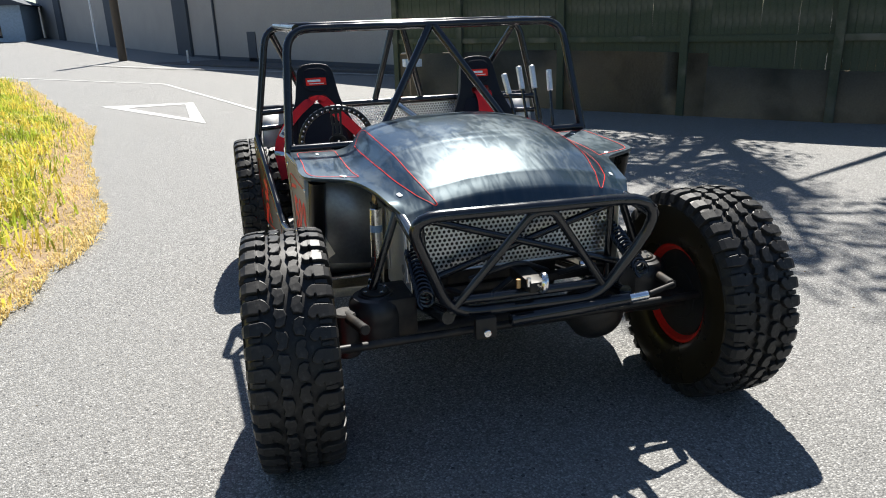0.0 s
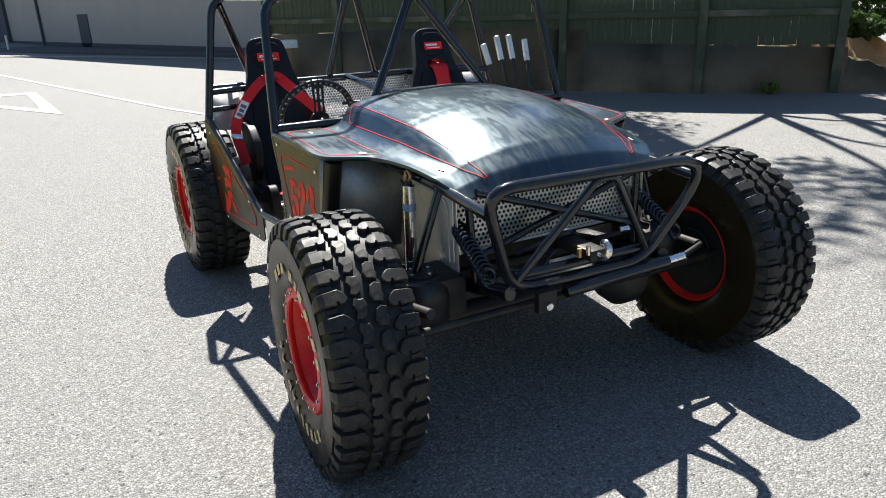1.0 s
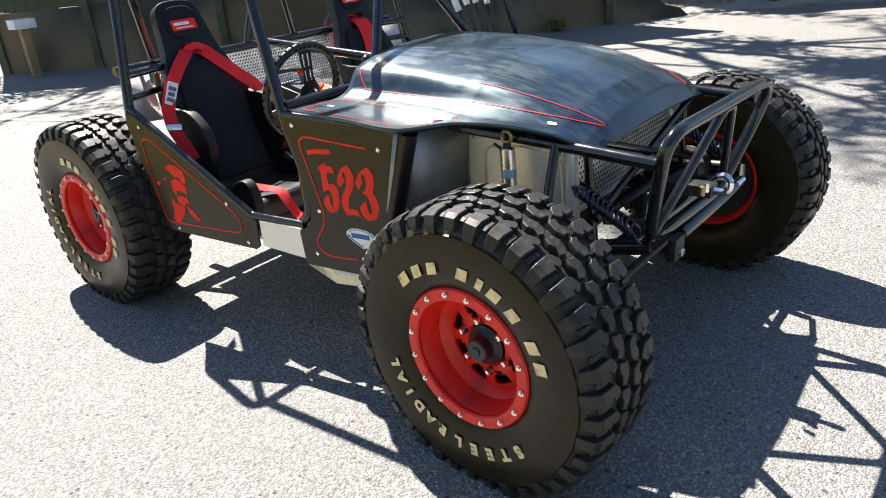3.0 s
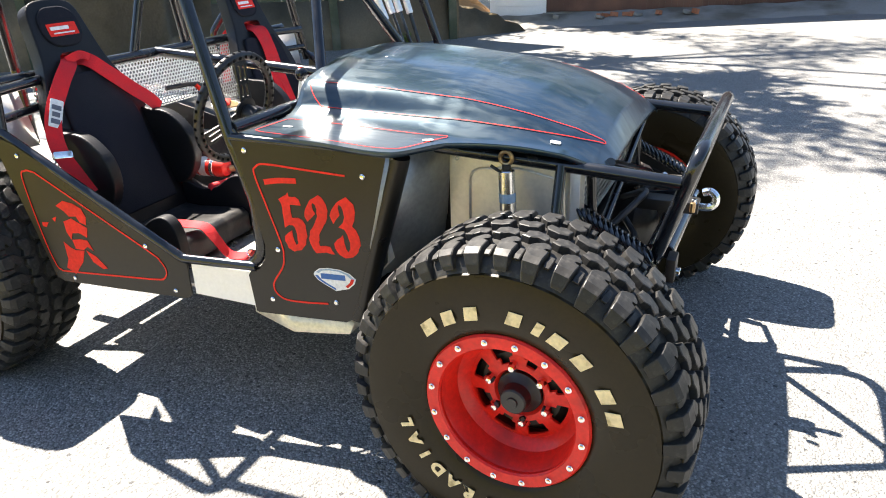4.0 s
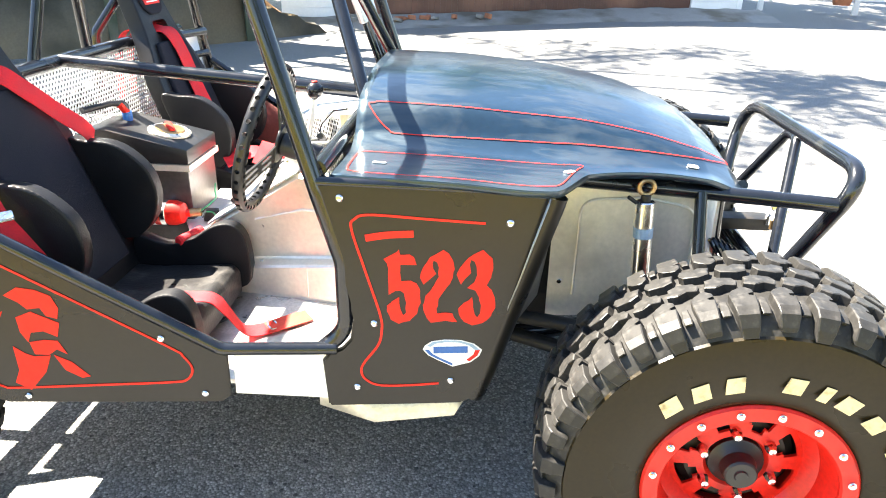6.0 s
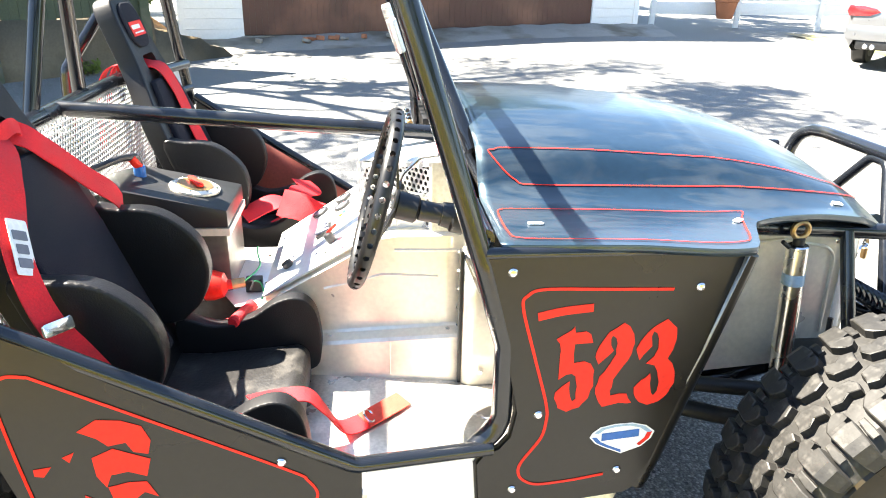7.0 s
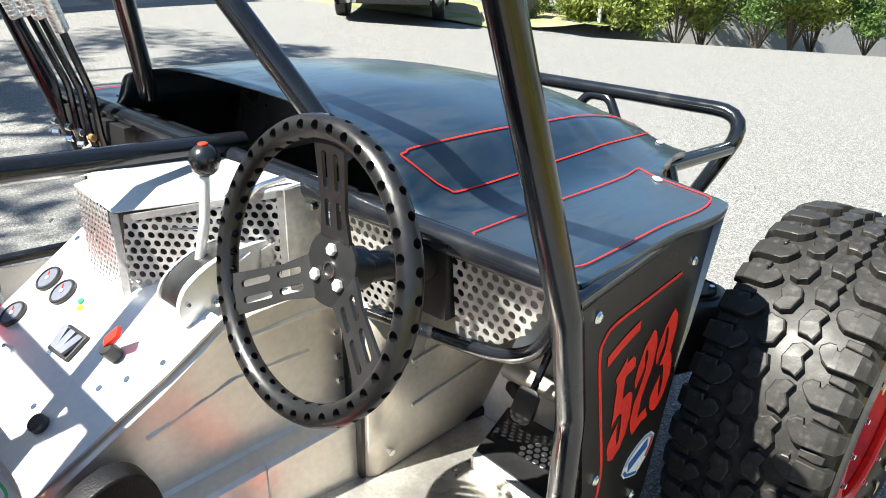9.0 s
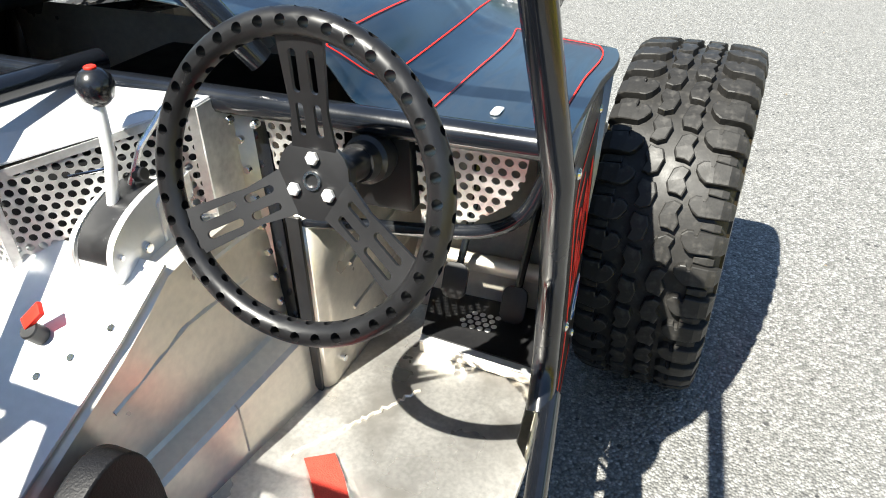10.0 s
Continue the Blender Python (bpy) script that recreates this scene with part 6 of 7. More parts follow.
    for dx in (-0.035, 0.045):
        strap("tail_strap", [bk(dx, 0.655, -0.05), (cx + dx * 1.1, 1.985, 1.128), (cx + dx * 1.2, 2.03, 1.105), (cx + dx * 1.2, 2.06, 1.02), (cx + dx * 1.2, 2.07, 0.86)], 0.055, RED_BELT, (0, 0.4, 1))
    return seat


build_seat(-1)
build_seat(1)

# fuel tank between the seats
tank = box("fuel_tank", (-0.118, 1.572, 0.44), (0.108, 1.93, 0.77), DARK_SHEET, buggy, 0.012, "dark alloy fuel tank between the seats")
wedge = plate("tank_cover", [(1.565, 0.0), (1.94, 0.0), (1.94, 0.085), (1.84, 0.110), (1.565, 0.050)], 0.245, Matrix(((0, 0, 1, -0.128), (1, 0, 0, 0), (0, 1, 0, 0.788), (0, 0, 0, 1))), BLACK_SATIN, buggy, 0.008, "matt black tank cover with sloping top")
plate("tank_band", [(1.562, 0), (1.90, 0), (1.90, 0.02), (1.562, 0.02)], 0.251, Matrix(((0, 0, 1, -0.131), (1, 0, 0, 0), (0, 1, 0, 0.768), (0, 0, 0, 1))), ALUMINIUM, wedge)
CAP = Matrix.Translation((-0.002, 1.672, 0.862)) @ Matrix.Rotation(radians(11), 4, "X")
cap = part("filler_cap", add_lathe(bmesh.new(), [(0, 0.068), (0.006, 0.068), (0.010, 0.062), (0.010, 0.0)], 32, CAP), ALUMINIUM, wedge, "bright round filler plate")
part("filler_disc", add_lathe(bmesh.new(), [(0.010, 0.048), (0.015, 0.046), (0.016, 0.0)], 28, CAP), BRASS, cap)
plate("filler_handle", round_rect(0.075, 0.020, 0.008), 0.008, CAP @ Matrix.Translation((0, 0, 0.016)) @ pose(0, 0, 0, 0, 0, 35), RED_VINYL, cap, 0.002, "red filler catch")
for k in range(8):
    a = radians(45 * k)
    rod("filler_bolt", CAP @ Vector((0.058 * math.cos(a), 0.058 * math.sin(a), 0.009)), CAP @ Vector((0.058 * math.cos(a), 0.058 * math.sin(a), 0.013)), 0.0045, CHROME, cap, 8)
rod("breather", (0.02, 1.82, 0.885), (0.02, 1.82, 0.92), 0.016, BLUE_PLASTIC, wedge, label="blue hose fitting")
tube("breather_hose", [(0.02, 1.82, 0.92), (0.015, 1.82, 0.95), (-0.03, 1.85, 0.955), (-0.12, 1.89, 0.95)], 0.010, BLACK_PLASTIC, wedge, 0.03, 10)
rod("red_elbow", (0.02, 1.82, 0.918), (0.0, 1.832, 0.953), 0.0125, RED_VINYL, wedge)

# flat deck between the panel and the tank
deck = plate("tunnel_deck", [(-0.215, 1.45), (0.20, 1.45), (0.20, 1.60), (-0.125, 1.60), (-0.215, 1.55)], 0.004, pose(0, 0, 0.596), WHITE_ALLOY, buggy, 0.001, "pale alloy deck between panel and tank")
for x, y in ((-0.08, 1.485), (0.12, 1.50)):
    rod("deck_screw", (x, y, 0.600), (x, y, 0.605), 0.007, CHROME, deck, 10)
box("wire_plug", (-0.135, 1.49, 0.600), (-0.105, 1.535, 0.640), BLACK_PLASTIC, deck, 0.004, "black wiring connector")
belt = rod("belt_sleeve", (-0.335, 1.535, 0.612), (-0.235, 1.500, 0.612), 0.017, RED_BELT, buggy, 16, 0.3, "red padded belt sleeve with a pale buckle")
plate("buckle", round_rect(0.085, 0.042, 0.008), 0.007, axes((-0.275, 1.485, 0.598), (0.95, -0.3, 0.05), (0.25, 0.9, 0.3)), WHITE_ALLOY, belt, 0.002, "pale metal buckle")
plate("buckle_tongue", round_rect(0.03, 0.06, 0.006), 0.005, axes((-0.225, 1.475, 0.605), (0.8, -0.6, 0.0), (0.6, 0.8, 0.1)), WHITE_ALLOY, belt, 0.0015)

# extinguisher on the floor beside the tunnel
BOTTLE = Matrix.Translation((0, 0.055, 0)) @ along((-0.163, 1.735, 0.635), (-0.163, 1.5, 0.640))
bottle = part("extinguisher", add_lathe(bmesh.new(), [(0, 0.0), (0.005, 0.03), (0.02, 0.041), (0.18, 0.041), (0.205, 0.033), (0.215, 0.014), (0.23, 0.012)], 28, BOTTLE), RED_PAINT, buggy, "small red extinguisher bottle strapped to the tank")
rod("valve", (-0.163, 1.565, 0.64), (-0.155, 1.530, 0.642), 0.014, BRASS, bottle, label="brass valve")
for h in (0.05, 0.14):
    part("bracket", add_lathe(bmesh.new(), [(h, 0.0415), (h + 0.001, 0.043), (h + 0.017, 0.043), (h + 0.018, 0.0415)], 28, BOTTLE), CHROME, bottle, "bright strap round the bottle")
part("bottle_label", add_lathe(bmesh.new(), [(0.08, 0.0411), (0.08, 0.0416), (0.12, 0.0416), (0.12, 0.0411)], 28, BOTTLE), WHITE, bottle, "white paper band")
tube("wire", [(-0.158, 1.535, 0.645), (-0.15, 1.50, 0.67), (-0.12, 1.49, 0.68), (-0.10, 1.50, 0.70), (-0.09, 1.50, 0.72)], 0.0025, GREEN, bottle, 0.03, 6)
tube("wire", [(-0.156, 1.535, 0.643), (-0.14, 1.49, 0.64), (-0.17, 1.48, 0.61), (-0.19, 1.50, 0.58)], 0.0025, GREEN, bottle, 0.03, 6)
tube("wire", [(-0.16, 1.535, 0.643), (-0.185, 1.50, 0.66), (-0.20, 1.51, 0.64)], 0.0025, BLACK_PLASTIC, bottle, 0.02, 6)

# driveline of small things on the right front corner
for s in (-1, 1):
    hose = tube("brake_hose", [(s * 0.560, 0.115, 0.700), (s * 0.575, 0.120, 0.600), (s * 0.590, 0.140, 0.500), (s * 0.66, 0.10, 0.420)], 0.0065, BLACK_PLASTIC, buggy, 0.05, 8)
    rod("hose_fitting", (s * 0.574, 0.120, 0.612), (s * 0.578, 0.122, 0.575), 0.010, CHROME, hose, 10, label="bright hose fitting")


# ---- the yard's surroundings ----
CONCRETE = mat("stained concrete", (0.30, 0.28, 0.25), 0.9, scale=1.5, fine=40, bump=0.4, bump_scale=30, other=(0.14, 0.12, 0.09), amount=0.5, other_scale=1.2)
WALL_CONCRETE = mat("mossy brown concrete", (0.18, 0.135, 0.08), 0.92, scale=1.5, fine=40, bump=0.15, bump_scale=14, other=(0.08, 0.062, 0.035), amount=0.5, other_scale=1.1)
FENCE_GREEN = mat("weathered green fence", (0.063, 0.077, 0.045), 0.85, scale=3, fine=50, bump=0.4, bump_scale=40, other=(0.16, 0.15, 0.11), amount=0.3, other_scale=2)
WEATHERBOARD = mat("white weatherboard paint", (0.86, 0.86, 0.84), 0.55, scale=2, fine=30, dark=0.92, light=1.04)
BROWN_DOOR = mat("brown garage door", (0.089, 0.032, 0.020), 0.5, scale=2.5, fine=40, dark=0.8, light=1.15, other=(0.20, 0.085, 0.05), amount=0.4, other_scale=1.2)
PLASTER = mat("grey building plaster", (0.37, 0.35, 0.325), 0.9, scale=0.8, fine=20, dark=0.85, light=1.1, bump=0.2, bump_scale=25)
PILASTER = mat("dark pilaster paint", (0.06, 0.07, 0.085), 0.8, scale=1.0, fine=25)
BARK = mat("bark", (0.10, 0.08, 0.06), 0.9, scale=6, fine=60, bump=0.8, bump_scale=40)
LEAF = leafy("green leaves", (0.085, 0.15, 0.035), 0.6, scale=2.0, fine=12, dark=0.5, light=1.5)
LEAF_PALE = leafy("sunlit yellow-green leaves", (0.21, 0.26, 0.055), 0.6, scale=1.0, fine=9, dark=0.5, light=1.5)
GRASS = leafy("green grass", (0.34, 0.44, 0.05), 0.6, scale=1.8, fine=16, dark=0.35, light=1.6, other=(0.80, 0.66, 0.12), amount=0.65, other_scale=2.4)
STRAW = leafy("dry straw", (0.78, 0.61, 0.27), 0.8, scale=2, fine=18, dark=0.6, light=1.3)
SOIL = mat("dry soil", (0.24, 0.17, 0.10), 0.95, scale=2, fine=30, bump=0.6, bump_scale=25)
CLAY = mat("orange clay bank", (0.36, 0.20, 0.09), 0.95, scale=1.5, fine=18, bump=0.8, bump_scale=12)
BRICK = mat("terracotta", (0.42, 0.16, 0.08), 0.9, scale=8, fine=60)
POLE = mat("white painted pole", (0.75, 0.78, 0.80), 0.5)
SILVER = mat("silver car paint", (0.22, 0.225, 0.235), 0.3, 0.55, dark=0.96, light=1.03, coat=0.8, rough_var=0.03)
CAR_GLASS = mat("dark car glass", (0.02, 0.025, 0.03), 0.05, coat=1.0, rough_var=0.01)
TAIL_RED = mat("red tail lamp", (0.55, 0.02, 0.025), 0.15, coat=1.0)
TIMBER = mat("bare timber", (0.30, 0.20, 0.11), 0.85, scale=4, fine=40, bump=0.3)


def leaf_cloud(name, clumps, count, size, material, parent, seed, label=""):
    """Many small leaves, each a bent quad, scattered through uneven clumps (centre, radii)."""
    rng = np.random.default_rng(seed)
    weight = np.array([r[0] * r[1] * r[2] for _, r in clumps]) ** 0.8
    which = rng.choice(len(clumps), count, p=weight / weight.sum())
    centre = np.array([c for c, _ in clumps])[which]
    radii = np.array([r for _, r in clumps])[which]
    way = rng.normal(size=(count, 3))
    way /= np.linalg.norm(way, axis=1, keepdims=True)
    at = centre + way * radii * (rng.random((count, 1)) ** 0.45) * rng.uniform(0.75, 1.15, (count, 1))
    a = rng.normal(size=(count, 3))
    a /= np.linalg.norm(a, axis=1, keepdims=True)
    b = np.cross(a, rng.normal(size=(count, 3)))
    b /= np.linalg.norm(b, axis=1, keepdims=True)
    n = np.cross(a, b)
    s = size * rng.uniform(0.6, 1.4, (count, 1))
    verts = np.stack([at - a * s, at - b * s * 0.45 + n * s * 0.12, at + a * s, at + b * s * 0.45 + n * s * 0.12], 1).reshape(-1, 3)
    faces = np.arange(count * 4).reshape(-1, 4)
    return raw(name, verts.tolist(), faces.tolist(), material, parent, label)


def grow_limb(bm, pts, r0, r1):
    """A tapering limb along points."""
    pts = [Vector(p) for p in pts]
    n = len(pts)
    prev = None
    for i, p in enumerate(pts):
        t = (pts[min(i + 1, n - 1)] - pts[max(i - 1, 0)]).normalized()
        u = t.orthogonal().normalized()
        v = t.cross(u)
        r = r0 + (r1 - r0) * i / (n - 1)
        ring = [bm.verts.new(p + r * (math.cos(k) * u + math.sin(k) * v)) for k in np.linspace(0, 2 * math.pi, 7, endpoint=False)]
        if prev:
            for k in range(7):
                bm.faces.new((prev[k], prev[(k + 1) % 7], ring[(k + 1) % 7], ring[k]))
        prev = ring


def over_gap(p):
    """Whether the crowns stand open at this place, so that the sun reaches the yard along the fence."""
    g = p - SUN_WAY * (p.z / SUN_WAY.z)
    along, off = (g.x - 2.2) * 0.604 - (g.y - 11.9) * 0.797, (g.x - 8.15) * 0.797 + (g.y - 4.05) * 0.604
    return 8.0 < along < 10.9 and -4.0 < off < -0.8


def build_tree(x, y, height, spread, leaves, seed, material, label, lean=(0, 0), leaf=0.075):
    rng = random.Random(seed)
    base = Vector((x, y, ground_z(min(x, 14), max(y, -12)) - 0.1))
    tree = thing("tree", label, "tree", base)
    limbs = bmesh.new()
    clumps = []
    top = Vector((lean[0], lean[1], height * 0.55))
    trunk = [Vector((0, 0, 0)), top * 0.35 + Vector((rng.uniform(-0.2, 0.2), rng.uniform(-0.2, 0.2), 0)), top]
    line = [Vector(p) for p in smooth_line(trunk, 5)]

    def limb(pts, r0, r1):
        grow_limb(limbs, pts, r0, r1)

    limb(line, height * 0.009, height * 0.005)
    for k in range(11):
        start = line[rng.randrange(len(line) // 2, len(line))]
        a = rng.uniform(0, 2 * math.pi)
        far = spread * rng.uniform(0.55, 1.0)
        end = start + Vector((math.cos(a) * far, math.sin(a) * far, height * rng.uniform(0.05, 0.42)))
        bend = start.lerp(end, 0.5) + Vector((0, 0, rng.uniform(0.1, 0.5)))
        bare = over_gap(base + end) or over_gap(base + bend)
        pts = smooth_line([start, bend, end], 5)
        if not bare:
            limb(pts, height * 0.006, height * 0.002)
            clumps.append((tuple(end), (spread * rng.uniform(0.22, 0.36),) * 2 + (spread * rng.uniform(0.14, 0.24),)))
        for j in range(3):
            q = Vector(pts[rng.randrange(4, len(pts))])
            e = q + Vector((rng.uniform(-1, 1), rng.uniform(-1, 1), rng.uniform(-0.2, 0.6))) * spread * 0.4
            if bare or over_gap(base + e):
                continue
            limb([q, q.lerp(e, 0.5) + Vector((0, 0, 0.05)), e], height * 0.003, height * 0.001)
            clumps.append((tuple(e), (spread * rng.uniform(0.14, 0.26),) * 2 + (spread * rng.uniform(0.09, 0.18),)))
    part("trunk", limbs, BARK, tree)
    leaf_cloud("crown", clumps, leaves, leaf, material, tree, seed)
    return tree


def build_forked_tree(at, fork, ends, seed, label):
    """A slim trunk that forks low into long bare limbs with leaves at their ends."""
    rng = random.Random(seed)
    tree = thing("tree", label, "tree", at)
    limbs = bmesh.new()
    fork = Vector(fork) - Vector(at)
    grow_limb(limbs, smooth_line([(0, 0, -0.2), fork * 0.5 + Vector((0.06, -0.04, 0)), fork], 5), 0.085, 0.06)
    clumps = []
    for end in ends:
        e = Vector(end) - Vector(at)
        mid = fork.lerp(e, 0.5) + Vector((rng.uniform(-0.25, 0.25), rng.uniform(-0.25, 0.25), 0.3))
        pts = [Vector(p) for p in smooth_line([fork, mid, e], 6)]
        grow_limb(limbs, pts, 0.062, 0.022)
        for j in range(5):
            q = pts[rng.randrange(len(pts) // 2, len(pts))]
            tip = q + Vector((rng.uniform(-1, 1), rng.uniform(-1, 1), rng.uniform(-0.1, 0.8))) * 0.7
            grow_limb(limbs, [q, q.lerp(tip, 0.5) + Vector((0, 0, 0.04)), tip], 0.012, 0.004)
        clumps.append((tuple(e + Vector((0, 0, 0.4))), (0.55, 0.55, 0.4)))
    part("trunk", limbs, BARK, tree)
    leaf_cloud("crown", clumps, 700, 0.075, LEAF, tree, seed)
    return tree


def build_bush(x, y, z, size, leaves, seed, material, label, leaf=0.06):
    rng = random.Random(seed)
    bush = thing("bush", label, "bush", (x, y, z))
    stems = bmesh.new()
    clumps = []
    for k in range(12):
        a = rng.uniform(0, 2 * math.pi)
        d = rng.uniform(0.1, 0.9) * size
        h = rng.uniform(0.3, 1.1) * size
        p = (d * math.cos(a), d * math.sin(a), h)
        add_tube(stems, [(0, 0, -0.3), (p[0] * 0.5, p[1] * 0.5, h * 0.6), p], 0.015 * size, 0, 5)
        clumps.append((p, (size * rng.uniform(0.25, 0.5),) * 2 + (size * rng.uniform(0.2, 0.4),)))
    part("stem", stems, BARK, bush)
    leaf_cloud("foliage", clumps, leaves, leaf, material, bush, seed)
    return bush


# fence on its retaining wall
FA, FB = Vector((2.2, 11.9, 0)), Vector((8.15, 4.05, 0))
FDIR = (FB - FA).normalized()
FNORM = Vector((FDIR.y, -FDIR.x, 0))
FNORM = FNORM if FNORM.dot(Vector((-1, -1, 0))) > 0 else -FNORM
FLEN = (FB - FA).length


def fence_at(d, out, z):
    p = FA + FDIR * d + FNORM * out
    return Vector((p.x, p.y, z))


def build_retaining_wall():
    bm = bmesh.new()
    pts = [(0, 0.92), (1.5, 0.95), (3.0, 1.0), (5.0, 0.98), (6.2, 0.95), (6.22, 0.76), (8.0, 0.72), (FLEN + 0.02, 0.68), (FLEN + 0.04, 0.55), (FLEN + 0.3, 0.51), (FLEN + 0.42, 0.44), (FLEN + 0.66, 0.40), (FLEN + 0.78, 0.30), (FLEN + 1.0, 0.24), (FLEN + 1.12, 0.13), (FLEN + 1.34, -0.05)]
    for a, b in zip(pts, pts[1:]):
        face = [fence_at(a[0], 0.02, -0.3), fence_at(b[0], 0.02, -0.3), fence_at(b[0], 0, b[1]), fence_at(a[0], 0, a[1])]
        back = [p - FNORM * 0.22 for p in face]
        v = [bm.verts.new(p) for p in face + back]
        for f in ((0, 1, 2, 3), (7, 6, 5, 4), (3, 2, 6, 7), (0, 3, 7, 4), (1, 5, 6, 2)):
            bm.faces.new([v[i] for i in f])
    bmesh.ops.remove_doubles(bm, verts=bm.verts[:], dist=0.001)
    return tagged(part("retaining_wall", bm, WALL_CONCRETE), "stained concrete retaining wall, broken away at its end", "wall", kind="structure")


build_retaining_wall()


def build_fence():
    fence = thing("fence", "tall weathered green paling fence above a retaining wall", "fence", FA)
    seed = random.Random(8)
    rest = Matrix.Translation(-FA)
    for d in (0.1, 1.65, 3.75, 5.85, 7.95, FLEN - 0.08):
        m = rest @ axes(fence_at(d, 0.03, 0.0), FDIR, FNORM)
        plate("post", [(-0.06, -0.03), (0.06, -0.03), (0.06, 0.07), (-0.06, 0.07)], 3.0, m if (m @ Vector((0, 0, 1))).z > 0 else m @ Matrix.Rotation(math.pi, 4, "X"), FENCE_GREEN, fence, 0.006)
    for z in (1.12, 2.05, 2.88):
        m = rest @ axes(fence_at(0, 0.02, z), FDIR, (0, 0, 1))
        plate("rail", [(0, 0), (FLEN, 0), (FLEN, 0.09), (0, 0.09)], 0.04, m @ Matrix.Translation((0, 0, -0.03)), FENCE_GREEN, fence, 0.004)
    first = None
    width = 0.098
    count = int(FLEN / (width + 0.0022))
    for k in range(count):
        d = k * (width + 0.0022)
        if first is None:
            bm = add_plate(bmesh.new(), [(0, 0), (width, 0), (width, 2.05), (0, 2.05)], 0.016, None, 0.002, 1)
            first = part("paling", bm, FENCE_GREEN, fence)
            paling = first
            longer = bpy.data.meshes.new("paling")
            bm = add_plate(bmesh.new(), [(0, 0), (width, 0), (width, 2.27), (0, 2.27)], 0.016, None, 0.002, 1)
            bm.to_mesh(longer)
            bm.free()
            longer.materials.append(FENCE_GREEN)
        else:
            paling = first.copy()
            scene.collection.objects.link(paling)
            if d > 6.15:
                paling.data = longer
        # lighter lower boards, some lifted or missing a sliver
        z0 = (0.93 if d <= 6.15 else 0.70) + seed.uniform(-0.02, 0.03)
        paling.matrix_basis = rest @ axes(fence_at(d, -0.035 + seed.uniform(-0.004, 0.004), z0), FDIR, (0, 0, 1)) @ pose(0, 0, 0, 0, 0, seed.uniform(-0.1, 0.1))
    return fence


build_fence()
# letter box at the end of the fence
post_box = thing("letterbox", "pale letterbox on a wooden post by the road", "letterbox", (2.35, 11.0, 0))
box("post", (-0.06, -0.06, 0.0), (0.06, 0.06, 0.72), TIMBER, post_box)
box("mailbox", (-0.16, -0.14, 0.72), (0.16, 0.14, 0.86), POLE, post_box, 0.01)
# weeds at the wall's foot
p = fence_at(8.95, 0.14, 0)
build_bush(p.x, p.y, ground_z(p.x, p.y), 0.17, 260, 41, LEAF_PALE, "small green weed at the foot of the wall", 0.03)

# clay bank and rubble past the wall's end
bank = bmesh.new()
rows = []
for i in range(9):
    row = []
    for j in range(9):
        x, y = 8.3 + i * 0.25, 3.9 + j * 0.4
        z = ground_z(x, y) - 0.05 + min(0.80, 0.03 + 0.34 * j) * (0.75 + 0.25 * math.sin(i * 1.3 + j)) * (1.0 if j else 0)
        row.append((x, y, z))
    rows.append(row)
add_sheet(bank, rows)
tagged(part("clay_bank", bank, CLAY), "bank of bare orange clay behind the broken wall", "bank", kind="structure")

# ---- garage ----
GD = Vector((1.35, -6.05, 0)).normalized()
GN = Vector((GD.y, -GD.x, 0))
GN = GN if GN.x < 0 else -GN
G0 = Vector((9.95, 3.15, 0.0))


def garage_at(d, out, z):
    p = G0 + GD * d + GN * out
    return Vector((p.x, p.y, z))


def build_garage():
    garage = thing("garage", "white weatherboard garage with a wide brown door", "garage", G0)
    rest = Matrix.Translation(-G0)
    z0 = 0.16
    slope = 0.040
    wide = 6.2

    def slab(name, d0, d1, za, zb, out, thick, material, label=""):
        bm = bmesh.new()
        pts = [(d0, za), (d1, za), (d1, zb), (d0, zb)]
        lo = [bm.verts.new(rest @ garage_at(d, out - thick, z)) for d, z in pts]
        hi = [bm.verts.new(rest @ garage_at(d, out, z)) for d, z in pts]
        bm.faces.new(lo[::-1])
        bm.faces.new(hi)
        for i in range(4):
            bm.faces.new((lo[i], lo[(i + 1) % 4], hi[(i + 1) % 4], hi[i]))
        return part(name, bm, material, garage, label, smooth=False)

    slab("lintel", -0.95, wide + 0.95, 2.55, 3.3, 0.0, 0.2, WEATHERBOARD)
    door = slab("garage_door", 0.0, wide, 0.30, 2.55, -0.06, 0.05, BROWN_DOOR, "brown wooden garage door of upright boards")
    for k in range(63):
        d = k * 0.0985
        b = slab("board", d + 0.0012, d + 0.0973, 0.31, 2.54, -0.045, 0.015, BROWN_DOOR)
        b.parent = door
    step = slab("door_sill", -0.05, wide + 0.05, -0.2, 0.29, 0.03, 0.3, CONCRETE, "pale concrete sill under the door")
    for d0, d1 in ((-0.95, 0.0), (wide, wide + 0.95)):
        slab("wall", d0, d1, -0.1, 3.3, -0.02, 0.2, WEATHERBOARD)
        for k in range(15):
            z = 0.25 + k * 0.155
            slab("weatherboard", d0, d1, z, z + 0.15, 0.004, 0.02, WEATHERBOARD)
        slab("corner_board", (d0 - 0.02) if d0 < 0 else d1 - 0.08, (d0 + 0.08) if d0 < 0 else d1 + 0.02, -0.1, 3.3, 0.022, 0.05, WEATHERBOARD)
    slab("right_wall", wide + 0.93, wide + 0.95, -0.1, 3.3, 0.0, 5.0, WEATHERBOARD)
    slab("left_wall", -0.95, -0.93, -0.1, 3.3, 0.0, 5.0, WEATHERBOARD)
    slab("roof", -1.1, wide + 1.1, 3.3, 3.42, 0.2, 5.4, PILASTER)
    return garage


build_garage()
